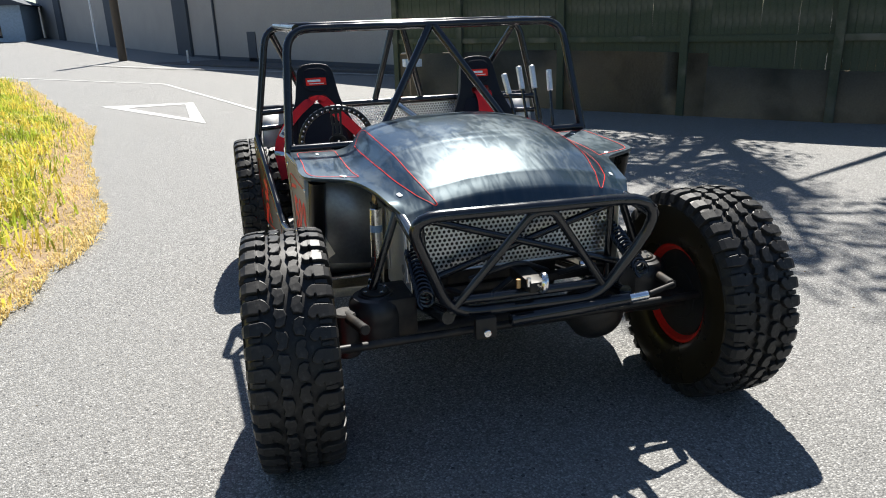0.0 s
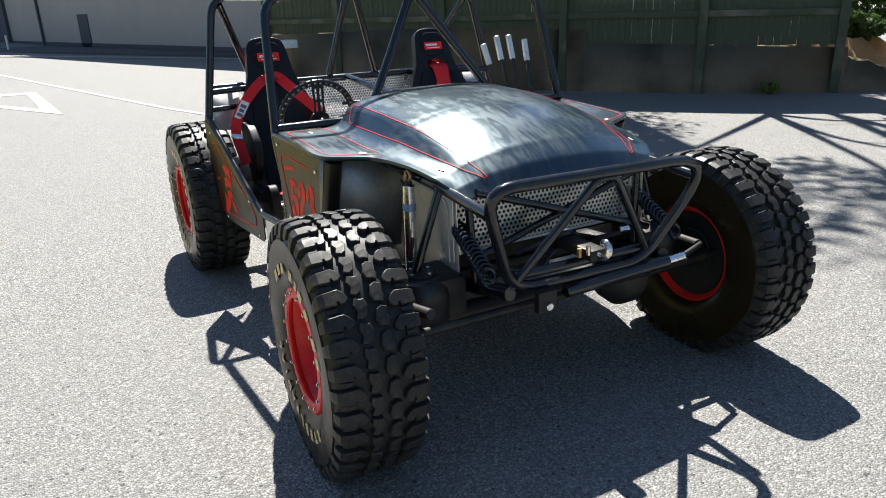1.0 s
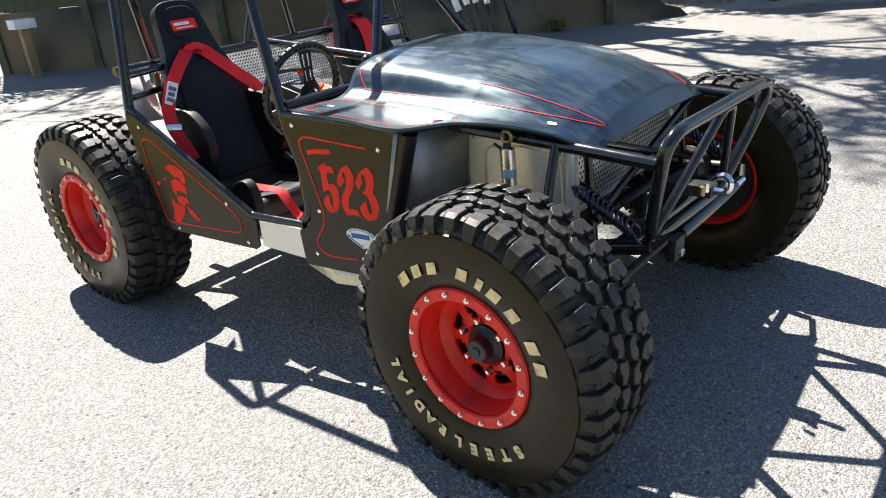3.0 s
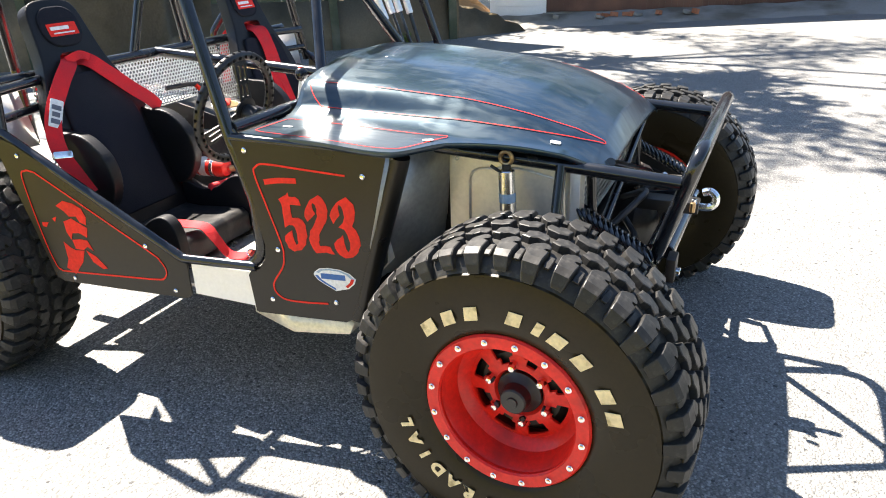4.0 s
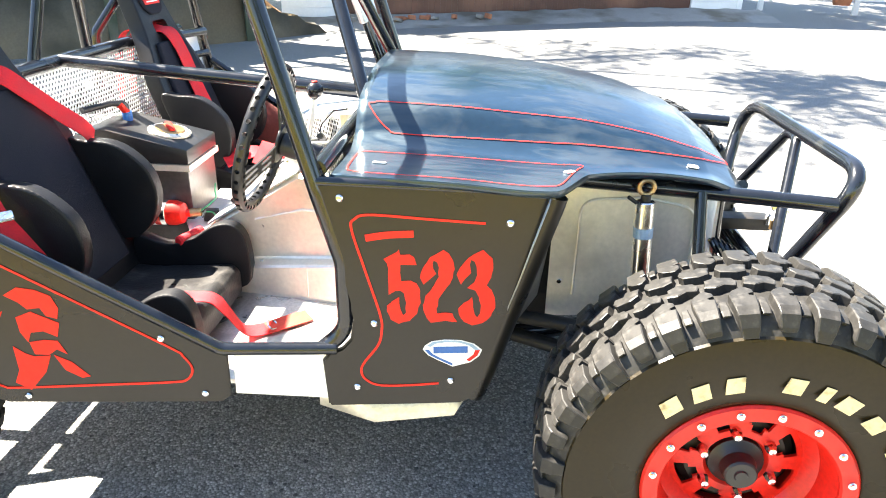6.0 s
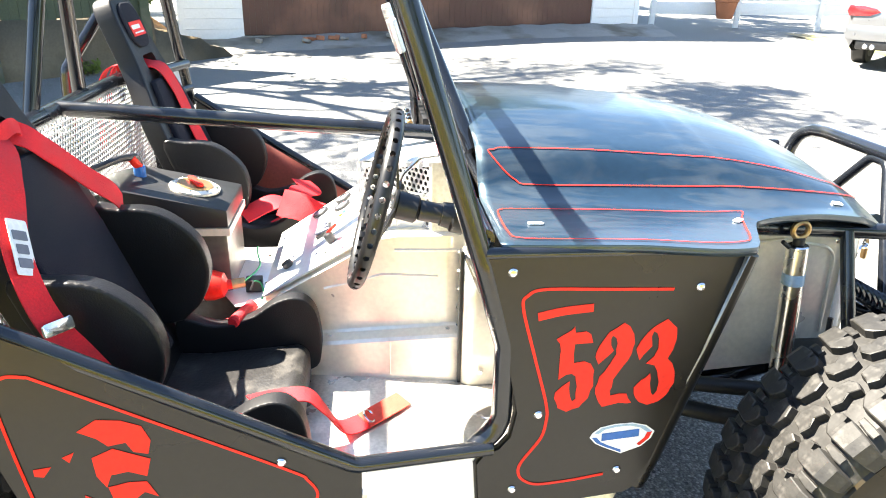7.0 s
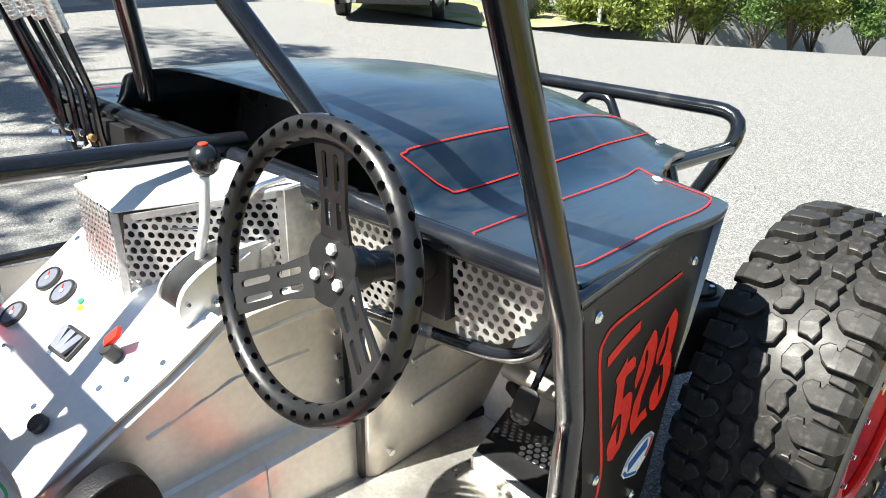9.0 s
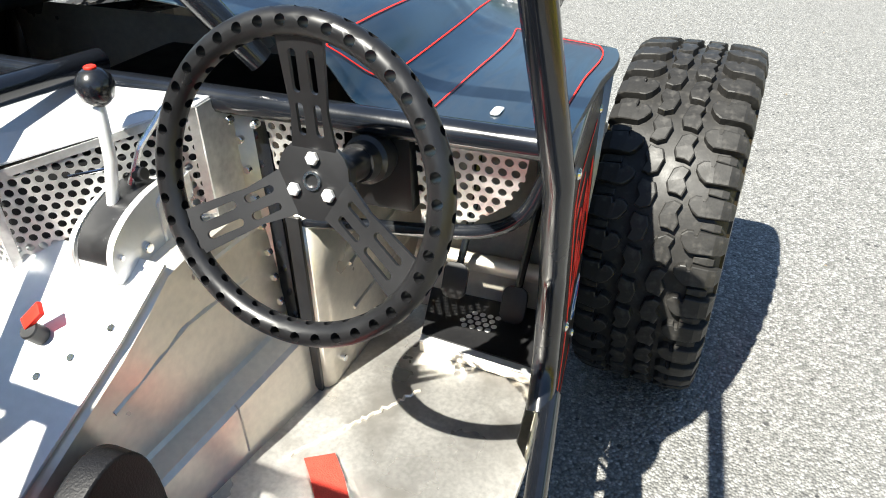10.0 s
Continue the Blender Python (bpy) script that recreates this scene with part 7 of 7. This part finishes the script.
# rough concrete apron with brick rubble before the door
apron = bmesh.new()
rows = []
for i in range(41):
    d = -0.9 + i * 0.21
    row = []
    for j in range(7):
        out = 0.02 + j * 0.16 + (0.08 * math.sin(i * 0.7) if j == 6 else 0)
        p = garage_at(d, out, 0)
        z = ground_z(p.x, p.y) + 0.012 + max(0, 0.10 - 0.02 * j) + 0.012 * math.sin(i * 1.9 + j * 2.3) * (j < 6)
        row.append((p.x, p.y, z if j < 6 else ground_z(p.x, p.y) - 0.02))
    rows.append(row)
add_sheet(apron, rows)
tagged(part("apron", apron, CONCRETE), "rough broken concrete strip before the garage door", "apron", kind="structure")
seed = random.Random(12)
for k in range(11):
    p = garage_at(1.55 + seed.uniform(-0.75, 0.75) if k < 9 else seed.uniform(0, 5), 0.42 + seed.uniform(-0.12, 0.12), 0)
    w, h, d = seed.uniform(0.08, 0.20), seed.uniform(0.04, 0.08), seed.uniform(0.06, 0.11)
    bm = add_plate(bmesh.new(), [(-w / 2, -d / 2), (w / 2, -d * 0.4), (w * 0.4, d / 2), (-w / 2, d * 0.45)], h, pose(0, 0, 0, seed.uniform(-12, 12), seed.uniform(-12, 12), seed.uniform(0, 180)), 0.008)
    ob = tagged(part("brick_rubble", bm, BRICK if k % 3 else CONCRETE), "broken lump of brick lying on the concrete", "rubble", group="rubble by the garage door")
    ob.location = (p.x, p.y, ground_z(p.x, p.y) + 0.07)

# white paling fence and pots beyond the garage
back_fence = thing("white_fence", "low white board fence behind the parked car", "fence", (12.6, -4.5, 0.5))
for k in range(4):
    box("rail", (0, -9.0, 0.05 + 0.27 * k), (0.03, 0, 0.29 + 0.27 * k), WEATHERBOARD, back_fence, 0.004)
for k in range(6):
    box("post", (-0.06, -1.8 * k - 0.1, -0.3), (0.0, -1.8 * k, 1.2), WEATHERBOARD, back_fence, 0.004)


LEAF_FADED_BELT = leafy("orange leaves", (0.55, 0.30, 0.06), 0.6, scale=3, fine=14, dark=0.5, light=1.4)


def build_pot(x, y, z, s, n):
    pot = part("flower_pot", add_lathe(bmesh.new(), [(0, 0.11), (0.02, 0.12), (0.24, 0.165), (0.25, 0.18), (0.29, 0.18), (0.29, 0.155), (0.25, 0.15)], 20, Matrix.Diagonal((s, s, s, 1))), BRICK)
    pot.location = (x, y, z)
    tagged(pot, "terracotta pot with an orange-leaved plant", "flower pot", "garden pots")
    leaf_cloud("plant", [((0.02, 0.0, 0.47 * s), (0.2 * s, 0.2 * s, 0.26 * s))], 260, 0.05, LEAF_FADED_BELT, pot, n)


build_pot(12.2, -5.9, 0.50, 1.3, 61)


# ---- parked silver estate car ----
def build_car(x, y, heading):
    z = ground_z(x, y)
    car = thing("estate_car", "silver estate car parked with its tail to the yard", "car", (x, y, z))
    # sections from tail to nose: y, then half width, sill, waist, roof half width, roof height
    sections = [(0.0, 0.80, 0.46, 0.86, 0.60, 0.90), (0.06, 0.88, 0.32, 0.93, 0.64, 1.02), (0.35, 0.905, 0.24, 0.96, 0.62, 1.32), (0.75, 0.91, 0.22, 0.97, 0.63, 1.41), (1.8, 0.91, 0.22, 0.95, 0.62, 1.45), (2.6, 0.91, 0.22, 0.93, 0.60, 1.40), (3.3, 0.905, 0.22, 0.92, 0.56, 1.02), (4.2, 0.88, 0.24, 0.80, 0.55, 0.86), (4.6, 0.78, 0.34, 0.66, 0.50, 0.70)]
    rows = []
    for yy, w, sill, waist, rw, rh in sections:
        half = [(w * 0.9, sill), (w, sill + 0.12), (w, (sill + waist) / 2), (w * 0.985, waist), (rw + (w - rw) * 0.45, (waist + rh) / 2), (rw, rh - 0.05), (rw * 0.8, rh - 0.012), (0, rh)]
        rows.append([(a, yy, b) for a, b in half] + [(-a, yy, b) for a, b in half[-2::-1]])
    fine = []
    for a, b in zip(rows, rows[1:]):
        for s in (0, 0.34, 0.67):
            fine.append([tuple(np.array(p) * (1 - s) + np.array(q) * s) for p, q in zip(a, b)])
    fine.append(rows[-1])
    bm = add_sheet(bmesh.new(), fine)
    for end in (fine[0], fine[-1]):
        bm.faces.new([bm.verts.new(p) for p in end])
    bmesh.ops.remove_doubles(bm, verts=bm.verts[:], dist=0.002)
    body = part("body", bm, SILVER, car, angle=0.9)
    glass = add_sheet(bmesh.new(), [[(-0.60, 0.075, 0.965), (0.60, 0.075, 0.965)], [(-0.57, 0.335, 1.29), (0.57, 0.335, 1.29)]])
    bmesh.ops.translate(glass, verts=glass.verts[:], vec=(0, -0.012, 0.012))
    thicken(part("rear_window", glass, CAR_GLASS, car, "dark rear window"), 0.004)
    tube("wiper", [(0.05, 0.05, 0.985), (-0.30, 0.075, 1.02)], 0.010, BLACK_PLASTIC, car, 0, 6)
    for s in (-1, 1):
        side = add_sheet(bmesh.new(), [[(s * 0.885, 0.7, 1.0), (s * 0.885, 2.9, 0.98)], [(s * 0.72, 0.85, 1.31), (s * 0.70, 2.4, 1.33)]])
        thicken(part("side_window", side, CAR_GLASS, car), 0.004, 0)
        lamp = add_plate(bmesh.new(), [(s * a, b) for a, b in ((0.47, 0.80), (0.60, 0.745), (0.86, 0.74), (0.895, 0.80), (0.87, 0.885), (0.68, 0.875), (0.53, 0.845))], 0.12, Matrix(((1, 0, 0, 0), (0, 0, 1, -0.012), (0, 1, 0, 0), (0, 0, 0, 1))), 0.012)
        part("tail_lamp", lamp, TAIL_RED, car, "red tail lamp")
        box("mirror", (s * 0.92 if s > 0 else -1.10, 2.75, 0.95), (1.10 if s > 0 else -0.92, 2.83, 1.07), SILVER, car, 0.02)
        for yy in (0.95, 3.75):
            wheel = part("wheel", add_lathe(bmesh.new(), [(-0.10, 0.2), (-0.10, 0.30), (-0.07, 0.325), (0.07, 0.325), (0.10, 0.30), (0.10, 0.2)], 36, Matrix.Translation((s * 0.80, yy, 0.325)) @ Matrix.Rotation(math.pi / 2, 4, "Y")), RUBBER, car)
            part("rim", add_lathe(bmesh.new(), [(-0.102, 0.0), (-0.102, 0.205), (0.102, 0.205), (0.102, 0.0)], 24, Matrix.Translation((s * 0.80, yy, 0.325)) @ Matrix.Rotation(math.pi / 2, 4, "Y")), SILVER, wheel)
    bumper = add_plate(bmesh.new(), round_rect(1.72, 0.20, 0.06), 0.16, Matrix(((1, 0, 0, 0), (0, 0, 1, -0.04), (0, 1, 0, 0.52), (0, 0, 0, 1))), 0.03)
    part("bumper", bumper, SILVER, car)
    box("bumper_valance", (-0.70, -0.03, 0.30), (0.70, 0.12, 0.44), BLACK_PLASTIC, car, 0.02, "dark lower bumper")
    plate_no = box("boot_recess", (-0.20, -0.03, 0.70), (0.20, 0.0, 0.84), BLACK_PLASTIC, car, 0.006, "dark recess in the boot lid")
    box("plate_bar", (-0.15, -0.036, 0.735), (0.15, -0.0305, 0.805), WHITE, plate_no, 0.001)
    for k in (-0.045, 0.045):
        rod("exhaust_tip", (-0.52 + k, -0.04, 0.34), (-0.52 + k, 0.1, 0.34), 0.035, CHROME, car)
    tube("roof_bar", [(-0.55, 0.9, 1.44), (-0.56, 2.3, 1.46)], 0.016, BLACK_PLASTIC, car)
    tube("roof_bar", [(0.55, 0.9, 1.44), (0.56, 2.3, 1.46)], 0.016, BLACK_PLASTIC, car)
    car.rotation_euler = (0, 0, radians(heading))
    return car


build_car(7.25, -6.15, -139)

# garden wall and planting beyond the car
# Grey concrete darkened in its colour for the wall's shaded face.
SHADED_CONCRETE = mat("shaded grey concrete", (0.13, 0.12, 0.10), 0.9, scale=2, fine=40, bump=0.5, bump_scale=30, other=(0.07, 0.065, 0.05), amount=0.5, other_scale=2.5)
gwall = bmesh.new()
A, B = Vector((6.84, -8.29, 0)), Vector((7.40, -10.0, 0))
add_plate(gwall, [(0.0, -0.2), ((B - A).length, -0.2), ((B - A).length, 0.84), (0.0, 0.30)], 0.25, axes(A + Vector((0, 0, -0.16)), B - A, (0, 0, 1)), 0.02)
tagged(part("garden_wall", gwall, SHADED_CONCRETE), "low grey concrete garden wall beside the road", "wall", kind="structure")
VERGE = mat("patchy verge", (0.30, 0.25, 0.15), 0.9, scale=4, fine=60, bump=0.5, bump_scale=50, other=(0.14, 0.20, 0.05), amount=0.5, other_scale=1.6)
verge = bmesh.new()
rows = []
for i in range(8):
    row = []
    for j in range(8):
        x, y = 6.4 + i * 0.75 - j * 0.12, -7.6 - j * 0.55 + i * 0.1
        row.append((x, y, ground_z(x, y) + 0.02 + 0.03 * math.sin(i + 2 * j)))
    rows.append(row)
add_sheet(verge, rows)
tagged(part("verge", verge, VERGE), "strip of dry grassy ground by the garden wall", "verge", kind="structure")


def grass_patch(name, spots, height, material, seed_no, label, width=0.006, droop=0.6):
    """Single bent blades at the given places."""
    rng = np.random.default_rng(seed_no)
    n = len(spots)
    base = np.array(spots)
    a = rng.uniform(0, 2 * np.pi, n)
    side = np.stack([np.cos(a), np.sin(a), np.zeros(n)], 1)
    lean = np.stack([np.cos(a + 1.5 + rng.uniform(-0.5, 0.5, n)), np.sin(a + 1.5), np.zeros(n)], 1)
    tuft = np.array([0.75 + 0.9 * noise.noise((p[0] * 1.6, p[1] * 1.6, 7.0)) + 0.5 * noise.noise((p[0] * 5.0, p[1] * 5.0, 3.0)) for p in spots])
    h = height * rng.uniform(0.5, 1.4, (n, 1)) * np.clip(tuft, 0.25, 1.8)[:, None]
    d = droop * rng.uniform(0.2, 1.2, (n, 1))
    up = np.array([[0, 0, 1.0]])
    w = width * rng.uniform(0.7, 1.5, (n, 1))
    p1 = base + up * h * 0.55 + lean * h * d * 0.35
    p2 = base + up * h * (1 - 0.35 * d) + lean * h * d
    verts = np.stack([base - side * w, base + side * w, p1 + side * w * 0.8, p1 - side * w * 0.8, p2], 1).reshape(-1, 3)
    faces = []
    for i in range(n):
        k = i * 5
        faces += [(k, k + 1, k + 2, k + 3), (k + 3, k + 2, k + 4)]
    return tagged(raw(name, verts.tolist(), faces, material), label, "grass", kind="stuff")


# grass bank on the roadside
EDGE = [(-3.6, -14.0), (-2.8, -6.0), (-2.0, -3.6), (-1.2, -2.98), (0.6, -2.72), (1.6, -2.50), (2.4, -2.38), (3.2, -2.22), (4.2, -2.25), (6.0, -2.62), (8.0, -3.0), (10.5, -3.3), (15.0, -4.8), (23.0, -7.2), (32.0, -10.5)]


def verge_edge(y):
    ys, xs = zip(*EDGE)
    return float(np.interp(y, ys, xs))


def verge_z(x, y):
    d = verge_edge(y) - x
    fade = min(1.0, max(0.0, (y + 3.4) / 4.0))
    return 0.008 + fade * min(1.25, 0.05 * max(d - 0.25, 0) + 0.22 * max(d - 0.7, 0)) + 0.015 * noise.noise((x * 2, y * 2, 0))


bank = bmesh.new()
rows = []
for y in np.concatenate([np.linspace(-3.5, 12, 70), np.linspace(12.5, 32, 24)]):
    e = verge_edge(y)
    rows.append([(e - d, y, verge_z(e - d, y) - (0.03 if d == 0 else 0)) for d in (0, 0.08, 0.2, 0.4, 0.7, 1.0, 1.5, 2.2, 3.0, 5.0, 9.0, 20.0)])
add_sheet(bank, rows)
tagged(part("grass_bank", bank, SOIL), "low roadside bank of soil under the grass", "bank", kind="structure")
rng = np.random.default_rng(21)
green, dry = [], []
for k in range(84000):
    y = -3.3 + 29.0 * rng.random() ** 1.9
    d = 8.0 * rng.random() ** 1.7
    ragged = 0.10 * noise.noise((y * 2.1, 3.0, 0)) + 0.06 * noise.noise((y * 7.0, 9.0, 0))
    x = verge_edge(y) - d + ragged + 0.03
    mixture = d + 0.35 * noise.noise((x * 1.7, y * 1.7, 5)) + 0.2 * rng.normal()
    (green if mixture > 0.62 else dry).append((x, y, verge_z(x, y) - 0.005))
grass_patch("green_grass", green, 0.23, GRASS, 5, "long sunlit green grass on the roadside bank", 0.0085, 0.9)
grass_patch("dry_grass", dry, 0.085, STRAW, 6, "dry straw-coloured grass along the asphalt edge", 0.0035, 1.3)

# ---- building across the road ----
BA = Vector((4.6, 18.1, 0))
BD = Vector((-0.38, 0.925, 0)).normalized()
BN = Vector((-BD.y, BD.x, 0))
BN = BN if BN.x < 0 else -BN


def build_hall():
    hall = thing("hall", "large grey rendered building with dark pilasters", "building", BA)

    def slab(name, d0, d1, z0, z1, out, thick, material, label=""):
        bm = bmesh.new()
        pts = [(d0, z0), (d1, z0), (d1, z1), (d0, z1)]
        lo = [bm.verts.new(BD * d + BN * (out - thick) + Vector((0, 0, z))) for d, z in pts]
        hi = [bm.verts.new(BD * d + BN * out + Vector((0, 0, z))) for d, z in pts]
        bm.faces.new(lo[::-1])
        bm.faces.new(hi)
        for i in range(4):
            bm.faces.new((lo[i], lo[(i + 1) % 4], hi[(i + 1) % 4], hi[i]))
        return part(name, bm, material, hall, label, smooth=False)

    slab("wall", -5, 55, -0.2, 6.0, 0.0, 0.3, PLASTER)
    slab("end_wall", 54.7, 55, -0.2, 6.0, 0.0, 8, PLASTER)
    slab("plinth", -5, 55, -0.2, 0.25, 0.03, 0.03, PILASTER)
    slab("parapet", -5, 55, 6.0, 6.2, 0.05, 0.5, PILASTER)
    for d in (18.9, 31.5, 46.0):
        slab("pilaster", d, d + 1.9, -0.2, 6.0, 0.14, 0.14, PILASTER)
    slab("downpipe", 15.6, 15.7, 0, 6.0, 0.1, 0.08, PILASTER)
    slab("service_door", 11.6, 12.4, 0.0, 1.3, 0.03, 0.03, PILASTER)
    return hall


build_hall()
walk_path = bmesh.new()
p = [BA + BD * -5, BA + BD * 55, Vector((-24, 64, 0)), Vector((-14.6, 48.8, 0)), Vector((-1.1, 27.0, 0)), Vector((3.6, 19.3, 0)), BA + BD * -5 + BN * 0.3]
add_plate(walk_path, [(v.x, v.y) for v in p], 0.12, pose(0, 0, -0.02), 0.02)
tagged(part("pavement", walk_path, FOOTPATH), "dark asphalt footpath with a kerb along the building", "pavement", kind="structure")
for x, y, h, r, m, label in ((-8.1, 43.2, 3.9, 0.05, POLE, "slim white street-sign pole at the kerb"), (-5.75, 34.6, 7.0, 0.19, BARK, "dark timber power pole at the kerb")):
    pole = thing("street_pole", label, "pole", (x, y, 0.10))
    rod("pole", (0, 0, 0), (0, 0, h), r, m, pole, 12)
q = BA + BD * 14.5 + BN * 1.9
bollard = thing("bollard", "short white marker post on the footpath", "bollard", (q.x, q.y, 0.08))
rod("post", (0, 0, 0), (0, 0, 0.55), 0.04, POLE, bollard, 12)
# house and trees farther along the street
house = thing("house", "distant pale blue house at the end of the street", "house", (-22, 62, 0.2))
box("wall", (-6, 0, 0), (6, 6, 3.4), mat("pale blue boards", (0.35, 0.45, 0.55), 0.7), house, 0.02)
plate("roof", [(-6.6, 0), (6.6, 0), (0, 2.4)], 7.0, Matrix(((1, 0, 0, 0), (0, 0, 1, -0.5), (0, 1, 0, 3.4), (0, 0, 0, 1))), PILASTER, house)
for x in (-3.5, 0.5, 3.2):
    box("window", (x, -0.04, 1.0), (x + 1.2, 0.02, 2.3), CAR_GLASS, house)

# ---- trees: those behind the fence shade the yard ----
build_tree(6.7, 10.3, 12.0, 3.2, 1700, 2, LEAF, "tall leafy tree behind the fence", (0.2, -0.8))
build_tree(4.5, 13.6, 12.0, 2.3, 1900, 6, LEAF, "tall leafy tree behind the fence")
build_tree(8.7, 8.0, 13.5, 3.2, 6400, 5, LEAF, "tall leafy tree behind the fence", (-0.6, -1.0))
build_bush(9.8, 4.95, 0.55, 0.50, 2600, 19, LEAF, "dark leafy shrub on the clay bank by the garage", 0.05)
build_bush(10.5, 5.5, 0.6, 0.75, 3600, 20, LEAF, "dark leafy shrub on the clay bank by the garage", 0.06)
build_bush(11.0, 7.4, 0.55, 1.3, 5200, 9, LEAF, "dark leafy shrub behind the clay bank", 0.07)
build_bush(9.7, 7.8, 0.6, 1.0, 3600, 10, LEAF, "dark leafy shrub behind the clay bank", 0.07)
build_forked_tree((7.3, 6.25, 0.0), (7.2, 6.29, 4.0), [(5.7, 8.2, 8.3), (8.5, 6.4, 6.4), (7.3, 6.2, 8.0), (6.1, 6.5, 9.6)], 14, "slim forked tree behind the fence")
build_tree(8.5, 5.9, 11.0, 2.5, 6000, 27, LEAF, "leafy tree behind the fence", (-0.7, -0.6))
build_tree(6.5, 9.0, 15.0, 2.5, 6500, 33, LEAF, "tall leafy tree behind the fence", (-0.6, -1.2))
build_tree(4.2, 11.4, 7.5, 2.6, 9500, 15, LEAF, "leafy tree behind the fence", (0.6, -0.9))
# Unseen trees added behind the garage, only to be mirrored in the bonnet.
for x, y, h, n in ((13.6, 10.2, 11.0, 204), (16.2, 6.5, 10.5, 201), (17.0, 2.2, 11.0, 202), (17.6, -2.2, 10.0, 203)):
    build_tree(x, y, h, 3.4, 6500, n, LEAF, "unseen tall tree added behind the garage to darken bonnet reflections", leaf=0.15)
# Unseen trees, added to block low sky from the bonnet's flank and driver's side.
for x, y, h, n in ((-14.0, -9.0, 11.0, 211), (-10.0, -15.0, 12.0, 212), (-18.0, -2.0, 11.0, 213), (-17.0, -14.0, 13.0, 214)):
    build_tree(x, y, h, 3.8, 5200, n, LEAF, "unseen tall tree added across the road to cut sky light", leaf=0.17)
seed = random.Random(77)
for k in range(18):
    s = k / 17
    x, y = 6.9 - 9.7 * s, -9.6 - 7.9 * s
    out = seed.uniform(0.5, 2.2)
    x, y = x + 0.71 * out, y - 0.70 * out
    build_bush(x, y, -0.05 - 0.25 * out, seed.uniform(0.7, 1.2), 5200, 100 + k, LEAF_PALE if k % 3 else LEAF, "sunlit roadside bush below the road edge", 0.045)
for k in range(9):
    s = k / 8
    build_tree(13.5 - 18 * s + seed.uniform(-1, 1), -14.0 - 8 * s + seed.uniform(-1, 1), seed.uniform(3.2, 4.4), seed.uniform(2.0, 2.8), 5000, 130 + k, LEAF if k % 2 else LEAF_PALE, "tree on the slope below the road", leaf=0.11)
lamp = thing("marker_pole", "thin grey pole among the bushes", "pole", (6.1, -10.6, -0.1))
rod("pole", (0, 0, 0), (0, 0, 2.5), 0.04, POLE, lamp, 12)


def build_litter():
    """Loose chips and bits of dry leaf lying on the asphalt."""
    rng = np.random.default_rng(8)
    verts, faces = [], []
    for k in range(2600):
        x, y = rng.uniform(-2.6, 6.5), rng.uniform(-4.5, 4.5)
        if noise.noise((x * 0.9, y * 0.9, 2.0)) < -0.12:
            continue
        r = 0.0022 + 0.005 * rng.random() ** 3
        z = ground_z(x, y)
        a = rng.uniform(0, 6.28)
        n = len(verts)
        for i in range(4):
            w = r * rng.uniform(0.7, 1.4)
            verts.append((x + w * math.cos(a + i * 1.57), y + w * math.sin(a + i * 1.57), z))
        verts.append((x, y, z + r * rng.uniform(0.5, 1.1)))
        faces += [(n, n + 1, n + 4), (n + 1, n + 2, n + 4), (n + 2, n + 3, n + 4), (n + 3, n, n + 4)]
    return tagged(raw("loose_chips", verts, faces, LITTER), "scattered pale stone chips and leaf bits on the asphalt", "stone chips", kind="stuff")


LITTER = mat("pale stone chip", (0.42, 0.40, 0.36), 0.8, scale=9, fine=60, dark=0.45, light=1.4, other=(0.16, 0.12, 0.07), amount=0.5, other_scale=5)
build_litter()
